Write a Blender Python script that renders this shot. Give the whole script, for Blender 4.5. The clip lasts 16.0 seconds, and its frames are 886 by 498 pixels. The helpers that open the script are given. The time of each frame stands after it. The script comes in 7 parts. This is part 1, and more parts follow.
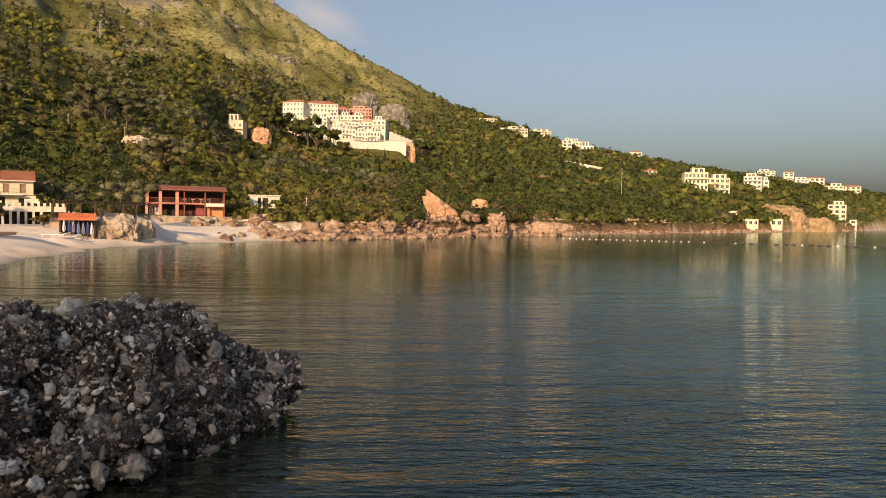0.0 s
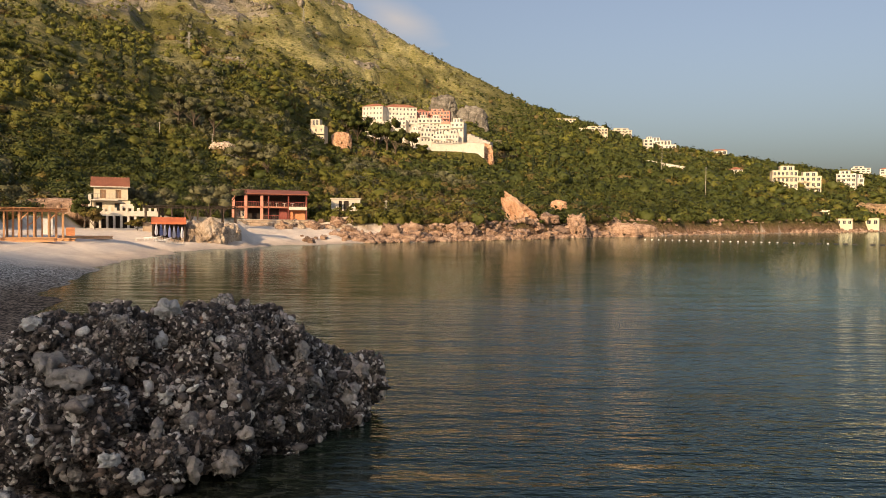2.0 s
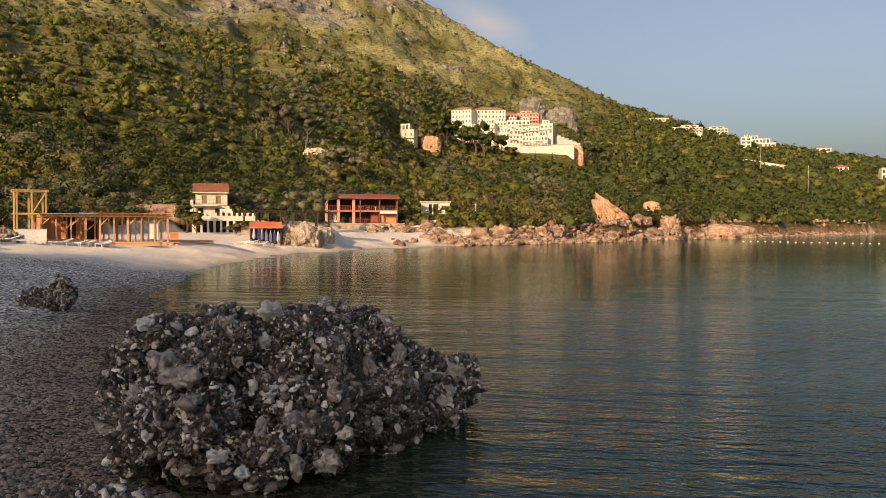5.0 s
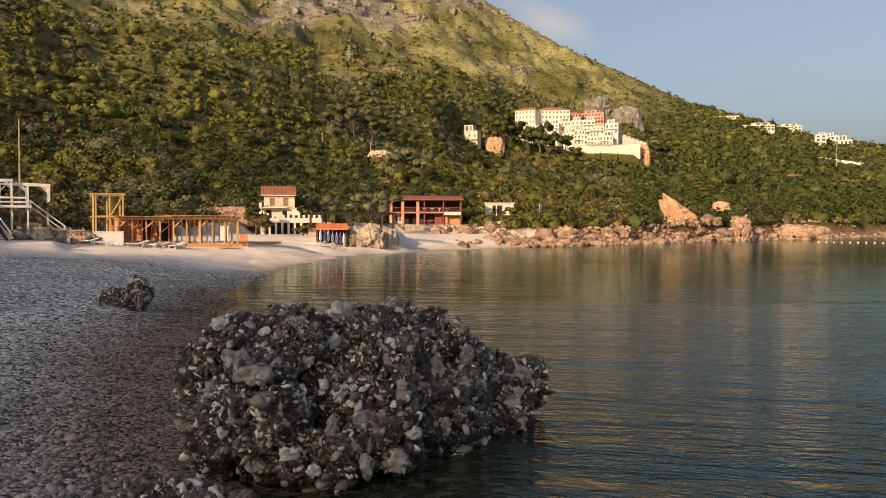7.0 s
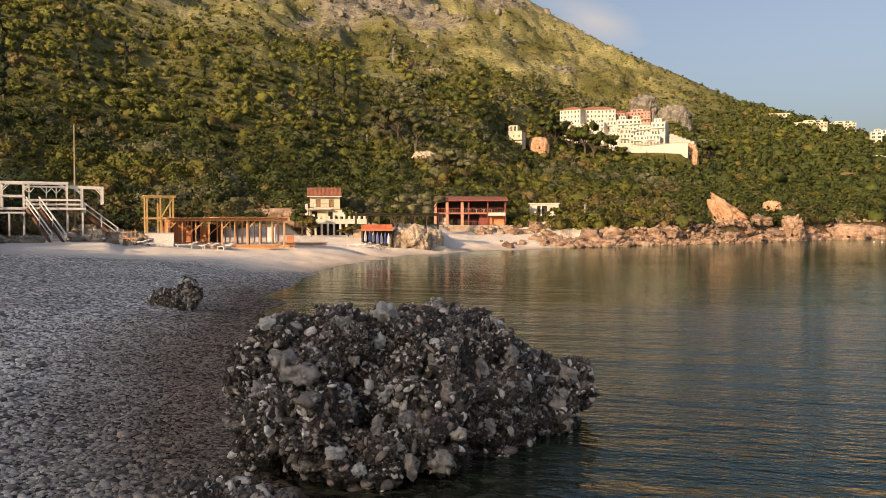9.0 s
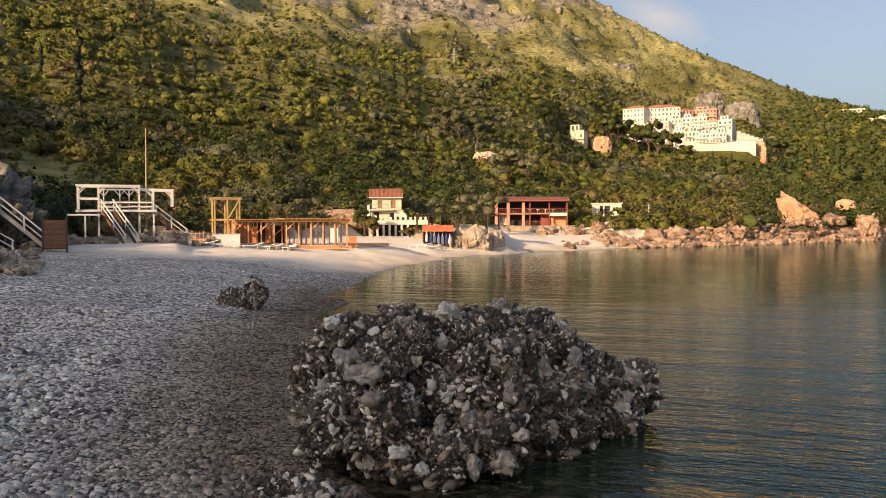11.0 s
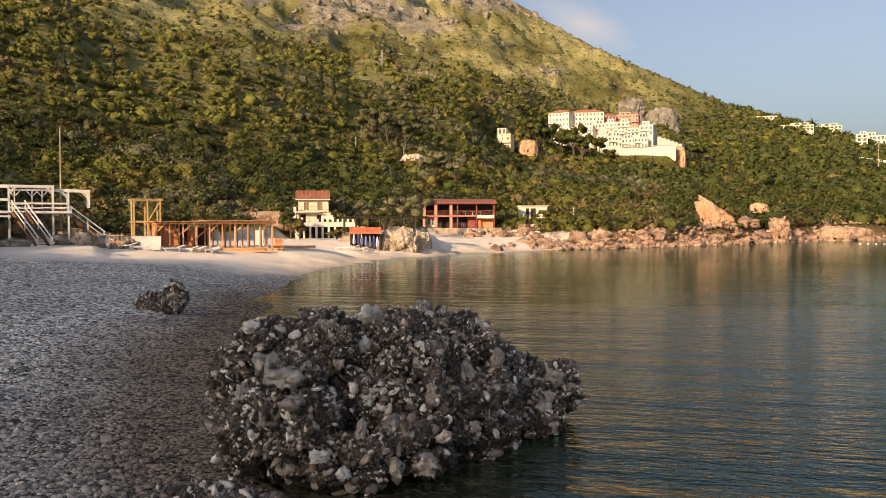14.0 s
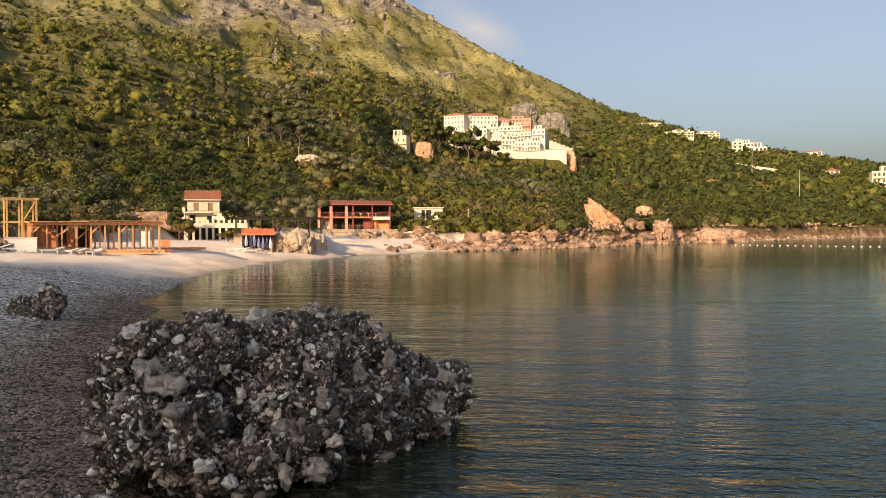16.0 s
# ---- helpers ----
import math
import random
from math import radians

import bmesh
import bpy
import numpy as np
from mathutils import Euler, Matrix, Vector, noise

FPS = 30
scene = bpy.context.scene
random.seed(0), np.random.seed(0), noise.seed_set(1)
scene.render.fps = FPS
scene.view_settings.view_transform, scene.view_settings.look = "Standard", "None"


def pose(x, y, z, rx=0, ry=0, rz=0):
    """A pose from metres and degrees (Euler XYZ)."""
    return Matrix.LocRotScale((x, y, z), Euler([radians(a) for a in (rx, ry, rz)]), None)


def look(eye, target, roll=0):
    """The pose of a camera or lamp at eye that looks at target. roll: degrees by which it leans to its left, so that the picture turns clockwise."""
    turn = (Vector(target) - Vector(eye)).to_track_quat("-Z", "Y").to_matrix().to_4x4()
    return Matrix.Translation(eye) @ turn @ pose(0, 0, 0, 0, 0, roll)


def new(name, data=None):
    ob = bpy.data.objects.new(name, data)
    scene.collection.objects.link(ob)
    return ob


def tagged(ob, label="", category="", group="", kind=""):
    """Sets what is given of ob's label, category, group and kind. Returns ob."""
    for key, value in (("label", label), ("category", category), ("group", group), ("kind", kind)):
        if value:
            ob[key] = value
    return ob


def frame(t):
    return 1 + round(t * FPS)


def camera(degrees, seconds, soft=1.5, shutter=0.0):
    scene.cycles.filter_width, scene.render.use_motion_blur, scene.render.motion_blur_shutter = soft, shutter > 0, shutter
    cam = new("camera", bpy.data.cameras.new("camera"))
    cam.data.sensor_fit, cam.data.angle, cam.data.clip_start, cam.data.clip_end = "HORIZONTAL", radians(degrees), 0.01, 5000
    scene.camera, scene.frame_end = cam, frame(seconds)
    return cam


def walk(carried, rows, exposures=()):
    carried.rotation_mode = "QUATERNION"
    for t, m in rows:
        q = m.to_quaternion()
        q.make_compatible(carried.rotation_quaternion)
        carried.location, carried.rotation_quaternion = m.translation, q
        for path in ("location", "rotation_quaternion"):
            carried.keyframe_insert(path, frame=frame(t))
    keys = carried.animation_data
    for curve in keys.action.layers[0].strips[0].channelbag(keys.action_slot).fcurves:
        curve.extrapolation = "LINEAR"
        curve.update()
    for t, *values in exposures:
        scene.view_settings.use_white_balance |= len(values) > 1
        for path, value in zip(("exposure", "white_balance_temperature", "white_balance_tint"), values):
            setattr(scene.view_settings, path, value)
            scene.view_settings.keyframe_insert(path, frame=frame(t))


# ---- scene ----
cam = camera(57.82, 16.0, soft=0.9)
# seconds, eye, heading (degrees to the left of +y), pitch, roll
PATH = [
    (0, 0.256, 0.011, 3.621, -4.421, -2.058, 0.978),
    (0.5, 0.244, 0.011, 3.620, -3.194, -2.055, 0.834),
    (1, 0.218, 0.011, 3.620, -1.864, -2.051, 0.782),
    (1.5, 0.198, -0.002, 3.615, -0.274, -2.023, 0.730),
    (2, 0.182, -0.001, 3.620, 1.170, -2.004, 0.598),
    (2.5, 0.174, -0.010, 3.622, 2.368, -1.972, 0.343),
    (3, 0.153, 0.012, 3.616, 3.410, -1.941, 0.306),
    (3.5, 0.131, 0.020, 3.615, 4.666, -1.932, 0.231),
    (4, 0.114, 0.022, 3.617, 5.643, -1.902, 0.232),
    (6.5, 0.015, 0.008, 3.616, 10.838, -1.790, 0.069),
    (7, 0.006, 0.009, 3.614, 12.063, -1.767, 0.022),
    (7.5, 0.013, -0.005, 3.616, 13.099, -1.756, -0.014),
    (8, 0.015, -0.008, 3.617, 13.853, -1.747, -0.047),
    (8.5, 0.009, 0.020, 3.613, 14.481, -1.735, -0.094),
    (11, -0.017, 0.009, 3.611, 19.580, -1.651, -0.310),
    (11.5, -0.012, -0.009, 3.615, 20.668, -1.653, -0.330),
    (12, -0.007, 0.001, 3.606, 20.919, -1.601, -0.333),
    (12.5, 0.009, -0.004, 3.613, 20.518, -1.586, -0.317),
    (13, 0.027, 0.024, 3.608, 18.539, -1.556, -0.315),
    (13.5, 0.052, 0.044, 3.609, 16.179, -1.541, -0.303),
    (14, 0.062, 0.052, 3.610, 14.463, -1.515, -0.265),
    (14.5, 0.075, 0.060, 3.609, 12.726, -1.500, -0.232),
    (15, 0.078, 0.080, 3.608, 10.937, -1.472, -0.199),
    (15.5, 0.108, 0.097, 3.606, 9.136, -1.463, -0.219),
    (16, 0.115, 0.125, 3.601, 7.052, -1.434, -0.159),
]
walk(cam, [(t, pose(x, y, z, 90 + pitch, 0, heading) @ pose(0, 0, 0, 0, 0, roll)) for t, x, y, z, heading, pitch, roll in PATH],
     exposures=[(0, 0.25, 6950, 14), (8.7, 0.36, 6950, 14), (11, 0.54, 6950, 14), (16, 0.50, 6950, 14)])

# ---- world, sun, exposure ----
SUN_AZ, SUN_EL = radians(203), radians(20)  # azimuth of the sun, clockwise from +y
TO_SUN = Vector((math.sin(SUN_AZ) * math.cos(SUN_EL), math.cos(SUN_AZ) * math.cos(SUN_EL), math.sin(SUN_EL)))
world = bpy.data.worlds.new("sky")
scene.world = world
world.use_nodes = True
wt = world.node_tree
sky = wt.nodes.new("ShaderNodeTexSky")
sky.sky_type = "NISHITA"
sky.sun_disc = False
sky.sun_elevation, sky.sun_rotation = SUN_EL, SUN_AZ
sky.air_density, sky.dust_density, sky.ozone_density = 1.15, 4.3, 3.6
wt.nodes["Background"].inputs["Strength"].default_value = 0.119
haze = wt.nodes.new("ShaderNodeHueSaturation")  # the hazy evening air takes some of the blue out
haze.inputs["Saturation"].default_value, haze.inputs["Hue"].default_value = 0.78, 0.505
wt.links.new(sky.outputs[0], haze.inputs["Color"])


def cloud_in_sky():
    """A small thin cloud over the shoulder of the mountain."""
    n, l = wt.nodes, wt.links
    co = n.new("ShaderNodeTexCoord")
    here = n.new("ShaderNodeMapping")
    here.inputs["Scale"].default_value = (7, 7, 22)
    l.new(co.outputs["Generated"], here.inputs["Vector"])
    wisps = n.new("ShaderNodeTexNoise")
    wisps.inputs["Scale"].default_value, wisps.inputs["Detail"].default_value = 1.4, 5
    l.new(here.outputs["Vector"], wisps.inputs["Vector"])
    off = n.new("ShaderNodeVectorMath")
    off.operation = "SUBTRACT"
    off.inputs[1].default_value = (-0.080, 0.966, 0.243)
    l.new(co.outputs["Generated"], off.inputs[0])
    lean = n.new("ShaderNodeVectorRotate")
    lean.rotation_type = "Y_AXIS"
    lean.inputs["Angle"].default_value = radians(-22)
    l.new(off.outputs[0], lean.inputs["Vector"])
    wide = n.new("ShaderNodeVectorMath")
    wide.operation = "MULTIPLY"
    wide.inputs[1].default_value = (14, 14, 40)
    l.new(lean.outputs[0], wide.inputs[0])
    far = n.new("ShaderNodeVectorMath")
    far.operation = "LENGTH"
    l.new(wide.outputs[0], far.inputs[0])
    fade = n.new("ShaderNodeMapRange")
    fade.inputs["From Min"].default_value, fade.inputs["From Max"].default_value = 0.0, 1.5
    fade.inputs["To Min"].default_value, fade.inputs["To Max"].default_value = 0.62, -0.55
    l.new(far.outputs["Value"], fade.inputs["Value"])
    add = n.new("ShaderNodeMath")
    add.operation = "MULTIPLY_ADD"
    add.inputs[1].default_value = 0.9
    l.new(wisps.outputs["Fac"], add.inputs[0])
    l.new(fade.outputs["Result"], add.inputs[2])
    soft = n.new("ShaderNodeMapRange")
    soft.inputs["From Min"].default_value, soft.inputs["From Max"].default_value = 0.25, 1.1
    soft.inputs["To Max"].default_value = 0.75
    l.new(add.outputs[0], soft.inputs["Value"])
    mix = n.new("ShaderNodeMix")
    mix.data_type = "RGBA"
    l.new(soft.outputs["Result"], mix.inputs[0])
    l.new(haze.outputs[0], mix.inputs[6])
    mix.inputs[7].default_value = (4.3, 4.05, 3.9, 1)
    l.new(mix.outputs[2], n["Background"].inputs["Color"])


cloud_in_sky()
sun_data = bpy.data.lights.new("sun", "SUN")
sun_data.energy, sun_data.angle, sun_data.color = 5.0, radians(0.25), (1.0, 0.71, 0.42)
sun = new("sun", sun_data)
sun.matrix_world = look(TO_SUN * 900, (0, 0, 0))

# ---- materials ----
def shader(name, rough=0.8, metal=0.0):
    m = bpy.data.materials.new(name)
    m.use_nodes = True
    b = m.node_tree.nodes["Principled BSDF"]
    b.inputs["Roughness"].default_value, b.inputs["Metallic"].default_value = rough, metal
    return m, m.node_tree.nodes, m.node_tree.links, b


def place_at(n, l, scale, stretch=(1, 1, 1)):
    """World position times a scale."""
    co, mp = n.new("ShaderNodeNewGeometry"), n.new("ShaderNodeMapping")
    mp.inputs["Scale"].default_value = [scale * s for s in stretch]
    l.new(co.outputs["Position"], mp.inputs["Vector"])
    return mp.outputs["Vector"]


def grain(n, l, scale, detail=4, rough=0.6, stretch=(1, 1, 1)):
    t = n.new("ShaderNodeTexNoise")
    t.inputs["Scale"].default_value, t.inputs["Detail"].default_value, t.inputs["Roughness"].default_value = 1.0, detail, rough
    l.new(place_at(n, l, scale, stretch), t.inputs["Vector"])
    return t.outputs["Fac"]


def ramp(n, l, value, stops):
    r = n.new("ShaderNodeValToRGB")
    while len(r.color_ramp.elements) < len(stops):
        r.color_ramp.elements.new(0.5)
    for e, (at, c) in zip(r.color_ramp.elements, stops):
        e.position, e.color = at, (*c, 1) if len(c) == 3 else c
    l.new(value, r.inputs["Fac"])
    return r.outputs["Color"]


def blend(n, l, fac, a, b, how="MIX"):
    x = n.new("ShaderNodeMix")
    x.data_type, x.blend_type = "RGBA", how
    for put, v in ((0, fac), (6, a), (7, b)):
        if hasattr(v, "is_linked"):
            l.new(v, x.inputs[put])
        elif put:
            x.inputs[put].default_value = (*v, 1)
        else:
            x.inputs[put].default_value = v
    return x.outputs[2]


def span(n, l, value, a, b, to_a=0.0, to_b=1.0):
    r = n.new("ShaderNodeMapRange")
    for k, v in (("From Min", a), ("From Max", b), ("To Min", to_a), ("To Max", to_b)):
        r.inputs[k].default_value = v
    l.new(value, r.inputs["Value"])
    return r.outputs["Result"]


def relief(n, l, b, height, strength, depth):
    u = n.new("ShaderNodeBump")
    u.inputs["Strength"].default_value, u.inputs["Distance"].default_value = strength, depth
    l.new(height, u.inputs["Height"])
    l.new(u.outputs["Normal"], b.inputs["Normal"])
    return u


def plain(name, colour, rough=0.7, metal=0.0, vary=0.25, scale=1.5, bump=0.0, fine=None):
    """A painted, plastered or raw surface: blotches at one scale, grain at another."""
    m, n, l, b = shader(name, rough, metal)
    dark, light = [c * (1 - vary) for c in colour], [min(1, c * (1 + vary * 0.6)) for c in colour]
    large = ramp(n, l, grain(n, l, scale, 5), [(0.3, dark), (0.7, light)])
    small = ramp(n, l, grain(n, l, fine or scale * 11, 3), [(0.25, (0.82, 0.82, 0.82)), (0.75, (1, 1, 1))])
    l.new(blend(n, l, 1.0, large, small, "MULTIPLY"), b.inputs["Base Color"])
    if bump:
        relief(n, l, b, grain(n, l, fine or scale * 11, 4), 0.6, bump)
    return m


def timber(name, colour, rough=0.75, vary=0.35):
    m, n, l, b = shader(name, rough)
    info = n.new("ShaderNodeObjectInfo")
    dark, light = [c * (1 - vary) for c in colour], [min(1, c * (1 + vary * 0.7)) for c in colour]
    streak = ramp(n, l, grain(n, l, 3.0, 5, 0.6, (1, 1, 6)), [(0.3, dark), (0.7, light)])
    each = span(n, l, info.outputs["Random"], 0, 1, 0.75, 1.15)
    hsv = n.new("ShaderNodeHueSaturation")
    l.new(streak, hsv.inputs["Color"])
    l.new(each, hsv.inputs["Value"])
    l.new(hsv.outputs["Color"], b.inputs["Base Color"])
    relief(n, l, b, grain(n, l, 30, 3), 0.4, 0.01)
    return m


def leaves(name, dark, light, dry=None):
    """Foliage: every leaf spray differs a little, every tree more."""
    m, n, l, b = shader(name, 0.6)
    geo = n.new("ShaderNodeNewGeometry")
    tree = ramp(n, l, grain(n, l, 0.05, 5, 0.75), [(0.25, dark), (0.75, light)])
    if dry:
        tree = blend(n, l, span(n, l, grain(n, l, 0.07, 2), 0.55, 0.68), tree, dry)
    clumps = ramp(n, l, grain(n, l, 0.9, 4, 0.7), [(0.32, (0.66, 0.69, 0.66)), (0.68, (1.0, 1.0, 0.95))])
    tree = blend(n, l, 1.0, tree, clumps, "MULTIPLY")
    each = n.new("ShaderNodeHueSaturation")
    l.new(tree, each.inputs["Color"])
    l.new(span(n, l, geo.outputs["Random Per Island"], 0, 1, 0.80, 1.15), each.inputs["Value"])
    l.new(span(n, l, geo.outputs["Random Per Island"], 0, 1, 0.51, 0.49), each.inputs["Hue"])
    l.new(each.outputs["Color"], b.inputs["Base Color"])
    relief(n, l, b, grain(n, l, 2.6, 4, 0.75), 0.5, 0.35)
    b.inputs["Specular IOR Level"].default_value = 0.25
    return m


def water_surface():
    m, n, l, b = shader("sea_water", 0.9)
    b.inputs["Specular IOR Level"].default_value = 0.0
    gloss, how_much, both = n.new("ShaderNodeBsdfGlossy"), n.new("ShaderNodeFresnel"), n.new("ShaderNodeMixShader")
    gloss.inputs["Roughness"].default_value = 0.07
    gloss.inputs["Color"].default_value = (0.70, 0.81, 0.78, 1)
    how_much.inputs["IOR"].default_value = 1.33
    l.new(how_much.outputs[0], both.inputs[0])
    l.new(b.outputs[0], both.inputs[1])
    l.new(gloss.outputs[0], both.inputs[2])
    l.new(both.outputs[0], n["Material Output"].inputs["Surface"])
    deep = ramp(n, l, grain(n, l, 0.05, 3), [(0.3, (0.004, 0.028, 0.050)), (0.7, (0.006, 0.040, 0.070))])
    cobble = n.new("ShaderNodeTexVoronoi")
    cobble.inputs["Scale"].default_value = 1.0
    l.new(place_at(n, l, 5.5), cobble.inputs["Vector"])
    bed = ramp(n, l, cobble.outputs["Color"], [(0.3, (0.020, 0.018, 0.010)), (0.55, (0.062, 0.052, 0.030)), (0.75, (0.13, 0.115, 0.080))])
    bed = blend(n, l, 1.0, bed, ramp(n, l, grain(n, l, 0.8, 4, 0.7), [(0.35, (0.5, 0.5, 0.5)), (0.65, (1.1, 1.1, 1.1))]), "MULTIPLY")
    depth, parts = n.new("ShaderNodeAttribute"), n.new("ShaderNodeSeparateColor")
    depth.attribute_name = "shallow"
    l.new(depth.outputs["Color"], parts.inputs["Color"])
    # green of the shallows, with the wooded hill's reflection painted into it
    green = blend(n, l, parts.outputs["Green"], deep, (0.016, 0.026, 0.012))
    l.new(blend(n, l, parts.outputs["Red"], green, bed), b.inputs["Base Color"])
    # long low swell, wind ripples across it, and fine wrinkles; calmer lanes between
    swell = grain(n, l, 0.55, 3, 0.55, (0.28, 1.3, 1))
    ripple = grain(n, l, 2.4, 3, 0.55, (0.55, 1.3, 1))
    wrinkle = grain(n, l, 7.5, 2, 0.5, (0.6, 1.2, 1))
    calm = span(n, l, grain(n, l, 0.03, 3, 0.55, (0.4, 1.8, 1)), 0.36, 0.66, 0.25, 1.0)

    def times(a, b, add=None):
        q = n.new("ShaderNodeMath")
        q.operation = "MULTIPLY_ADD"
        for put, v in ((0, a), (1, b), (2, add if add is not None else 0.0)):
            if hasattr(v, "is_linked"):
                l.new(v, q.inputs[put])
            else:
                q.inputs[put].default_value = v
        return q.outputs[0]

    fine = times(wrinkle, 0.38, ripple)
    tall = times(times(fine, calm, times(swell, 1.6)), parts.outputs["Blue"])
    wave = relief(n, l, b, tall, 1.0, 0.10)
    l.new(wave.outputs["Normal"], gloss.inputs["Normal"])
    l.new(wave.outputs["Normal"], how_much.inputs["Normal"])
    return m


def ground_cover():
    """Grass and bare limestone on the mountain, dark earth under the woods; a beach of small rounded stones, wet and dark by the water."""
    m, n, l, b = shader("ground_cover", 0.95)
    b.inputs["Specular IOR Level"].default_value = 0.15

    def painted(name):
        tint, parts = n.new("ShaderNodeAttribute"), n.new("ShaderNodeSeparateColor")
        tint.attribute_name = name
        l.new(tint.outputs["Color"], parts.inputs["Color"])
        return parts.outputs

    cover, strand = painted("cover"), painted("strand")
    grass = ramp(n, l, grain(n, l, 0.02, 6, 0.65), [(0.3, (0.22, 0.212, 0.084)), (0.5, (0.37, 0.335, 0.155)), (0.72, (0.52, 0.47, 0.27))])
    tufts = ramp(n, l, grain(n, l, 0.22, 6, 0.75, (1, 1, 2.2)), [(0.40, (0.52, 0.58, 0.42)), (0.56, (1.08, 1.06, 1))])
    grass = blend(n, l, 1.0, grass, tufts, "MULTIPLY")
    rock = ramp(n, l, grain(n, l, 0.10, 8, 0.75, (1, 1, 1.8)), [(0.36, (0.12, 0.105, 0.07)), (0.5, (0.33, 0.295, 0.235)), (0.7, (0.50, 0.455, 0.385))])
    bare = n.new("ShaderNodeMath")
    bare.operation = "MULTIPLY_ADD"
    bare.inputs[1].default_value = 0.34
    l.new(cover["Green"], bare.inputs[0])
    l.new(grain(n, l, 0.07, 8, 0.75, (1, 1, 1.7)), bare.inputs[2])
    high = blend(n, l, span(n, l, bare.outputs[0], 0.66, 0.74), grass, rock)
    stones = span(n, l, grain(n, l, 0.34, 4, 0.75), 0.60, 0.66, 0.0, 0.7)
    high = blend(n, l, stones, high, (0.46, 0.42, 0.34))
    earth = ramp(n, l, grain(n, l, 0.3, 5), [(0.3, (0.066, 0.074, 0.016)), (0.7, (0.175, 0.162, 0.042))])
    low = blend(n, l, cover["Red"], high, earth)
    red_earth = ramp(n, l, grain(n, l, 0.35, 5, 0.65), [(0.3, (0.20, 0.12, 0.07)), (0.7, (0.46, 0.29, 0.19))])
    hill = blend(n, l, cover["Blue"], low, red_earth)
    cell = n.new("ShaderNodeTexVoronoi")
    cell.inputs["Scale"].default_value = 1.0
    l.new(place_at(n, l, 10.0), cell.inputs["Vector"])
    each = ramp(n, l, cell.outputs["Color"], [(0.3, (0.16, 0.15, 0.135)), (0.5, (0.70, 0.66, 0.60)), (0.68, (0.95, 0.92, 0.86))])
    # stone edges darkened in the colour, as shade in the gaps
    gap = span(n, l, cell.outputs["Distance"], 0.44, 0.70, 1.0, 0.45)
    each = blend(n, l, 1.0, each, gap, "MULTIPLY")
    large = n.new("ShaderNodeTexVoronoi")
    large.inputs["Scale"].default_value = 1.0
    l.new(place_at(n, l, 5.0), large.inputs["Vector"])
    each = blend(n, l, 1.0, each, ramp(n, l, large.outputs["Color"], [(0.2, (0.72, 0.71, 0.69)), (0.8, (1.15, 1.15, 1.15))]), "MULTIPLY")
    banks = ramp(n, l, grain(n, l, 0.35, 4, 0.6), [(0.35, (0.78, 0.77, 0.75)), (0.65, (1.05, 1.05, 1.05))])
    each = blend(n, l, 1.0, each, banks, "MULTIPLY")
    sand = ramp(n, l, grain(n, l, 1.2, 6, 0.7), [(0.3, (0.72, 0.63, 0.53)), (0.7, (0.86, 0.77, 0.66))])
    dry = blend(n, l, strand["Green"], each, sand)
    wet = blend(n, l, 1.0, dry, (0.42, 0.33, 0.26), "MULTIPLY")
    beach = blend(n, l, strand["Blue"], dry, wet)
    l.new(blend(n, l, strand["Red"], beach, hill), b.inputs["Base Color"])
    first = relief(n, l, b, span(n, l, cell.outputs["Distance"], 0.0, 0.8, 1.0, 0.0), 0.9, 0.03)
    second = relief(n, l, b, grain(n, l, 0.07, 8, 0.75, (1, 1, 1.7)), 0.9, 7.0)
    mix = n.new("ShaderNodeMix")
    mix.data_type = "VECTOR"
    l.new(strand["Red"], mix.inputs[0])
    l.new(first.outputs["Normal"], mix.inputs[4])
    l.new(second.outputs["Normal"], mix.inputs[5])
    l.new(mix.outputs[1], b.inputs["Normal"])
    return m


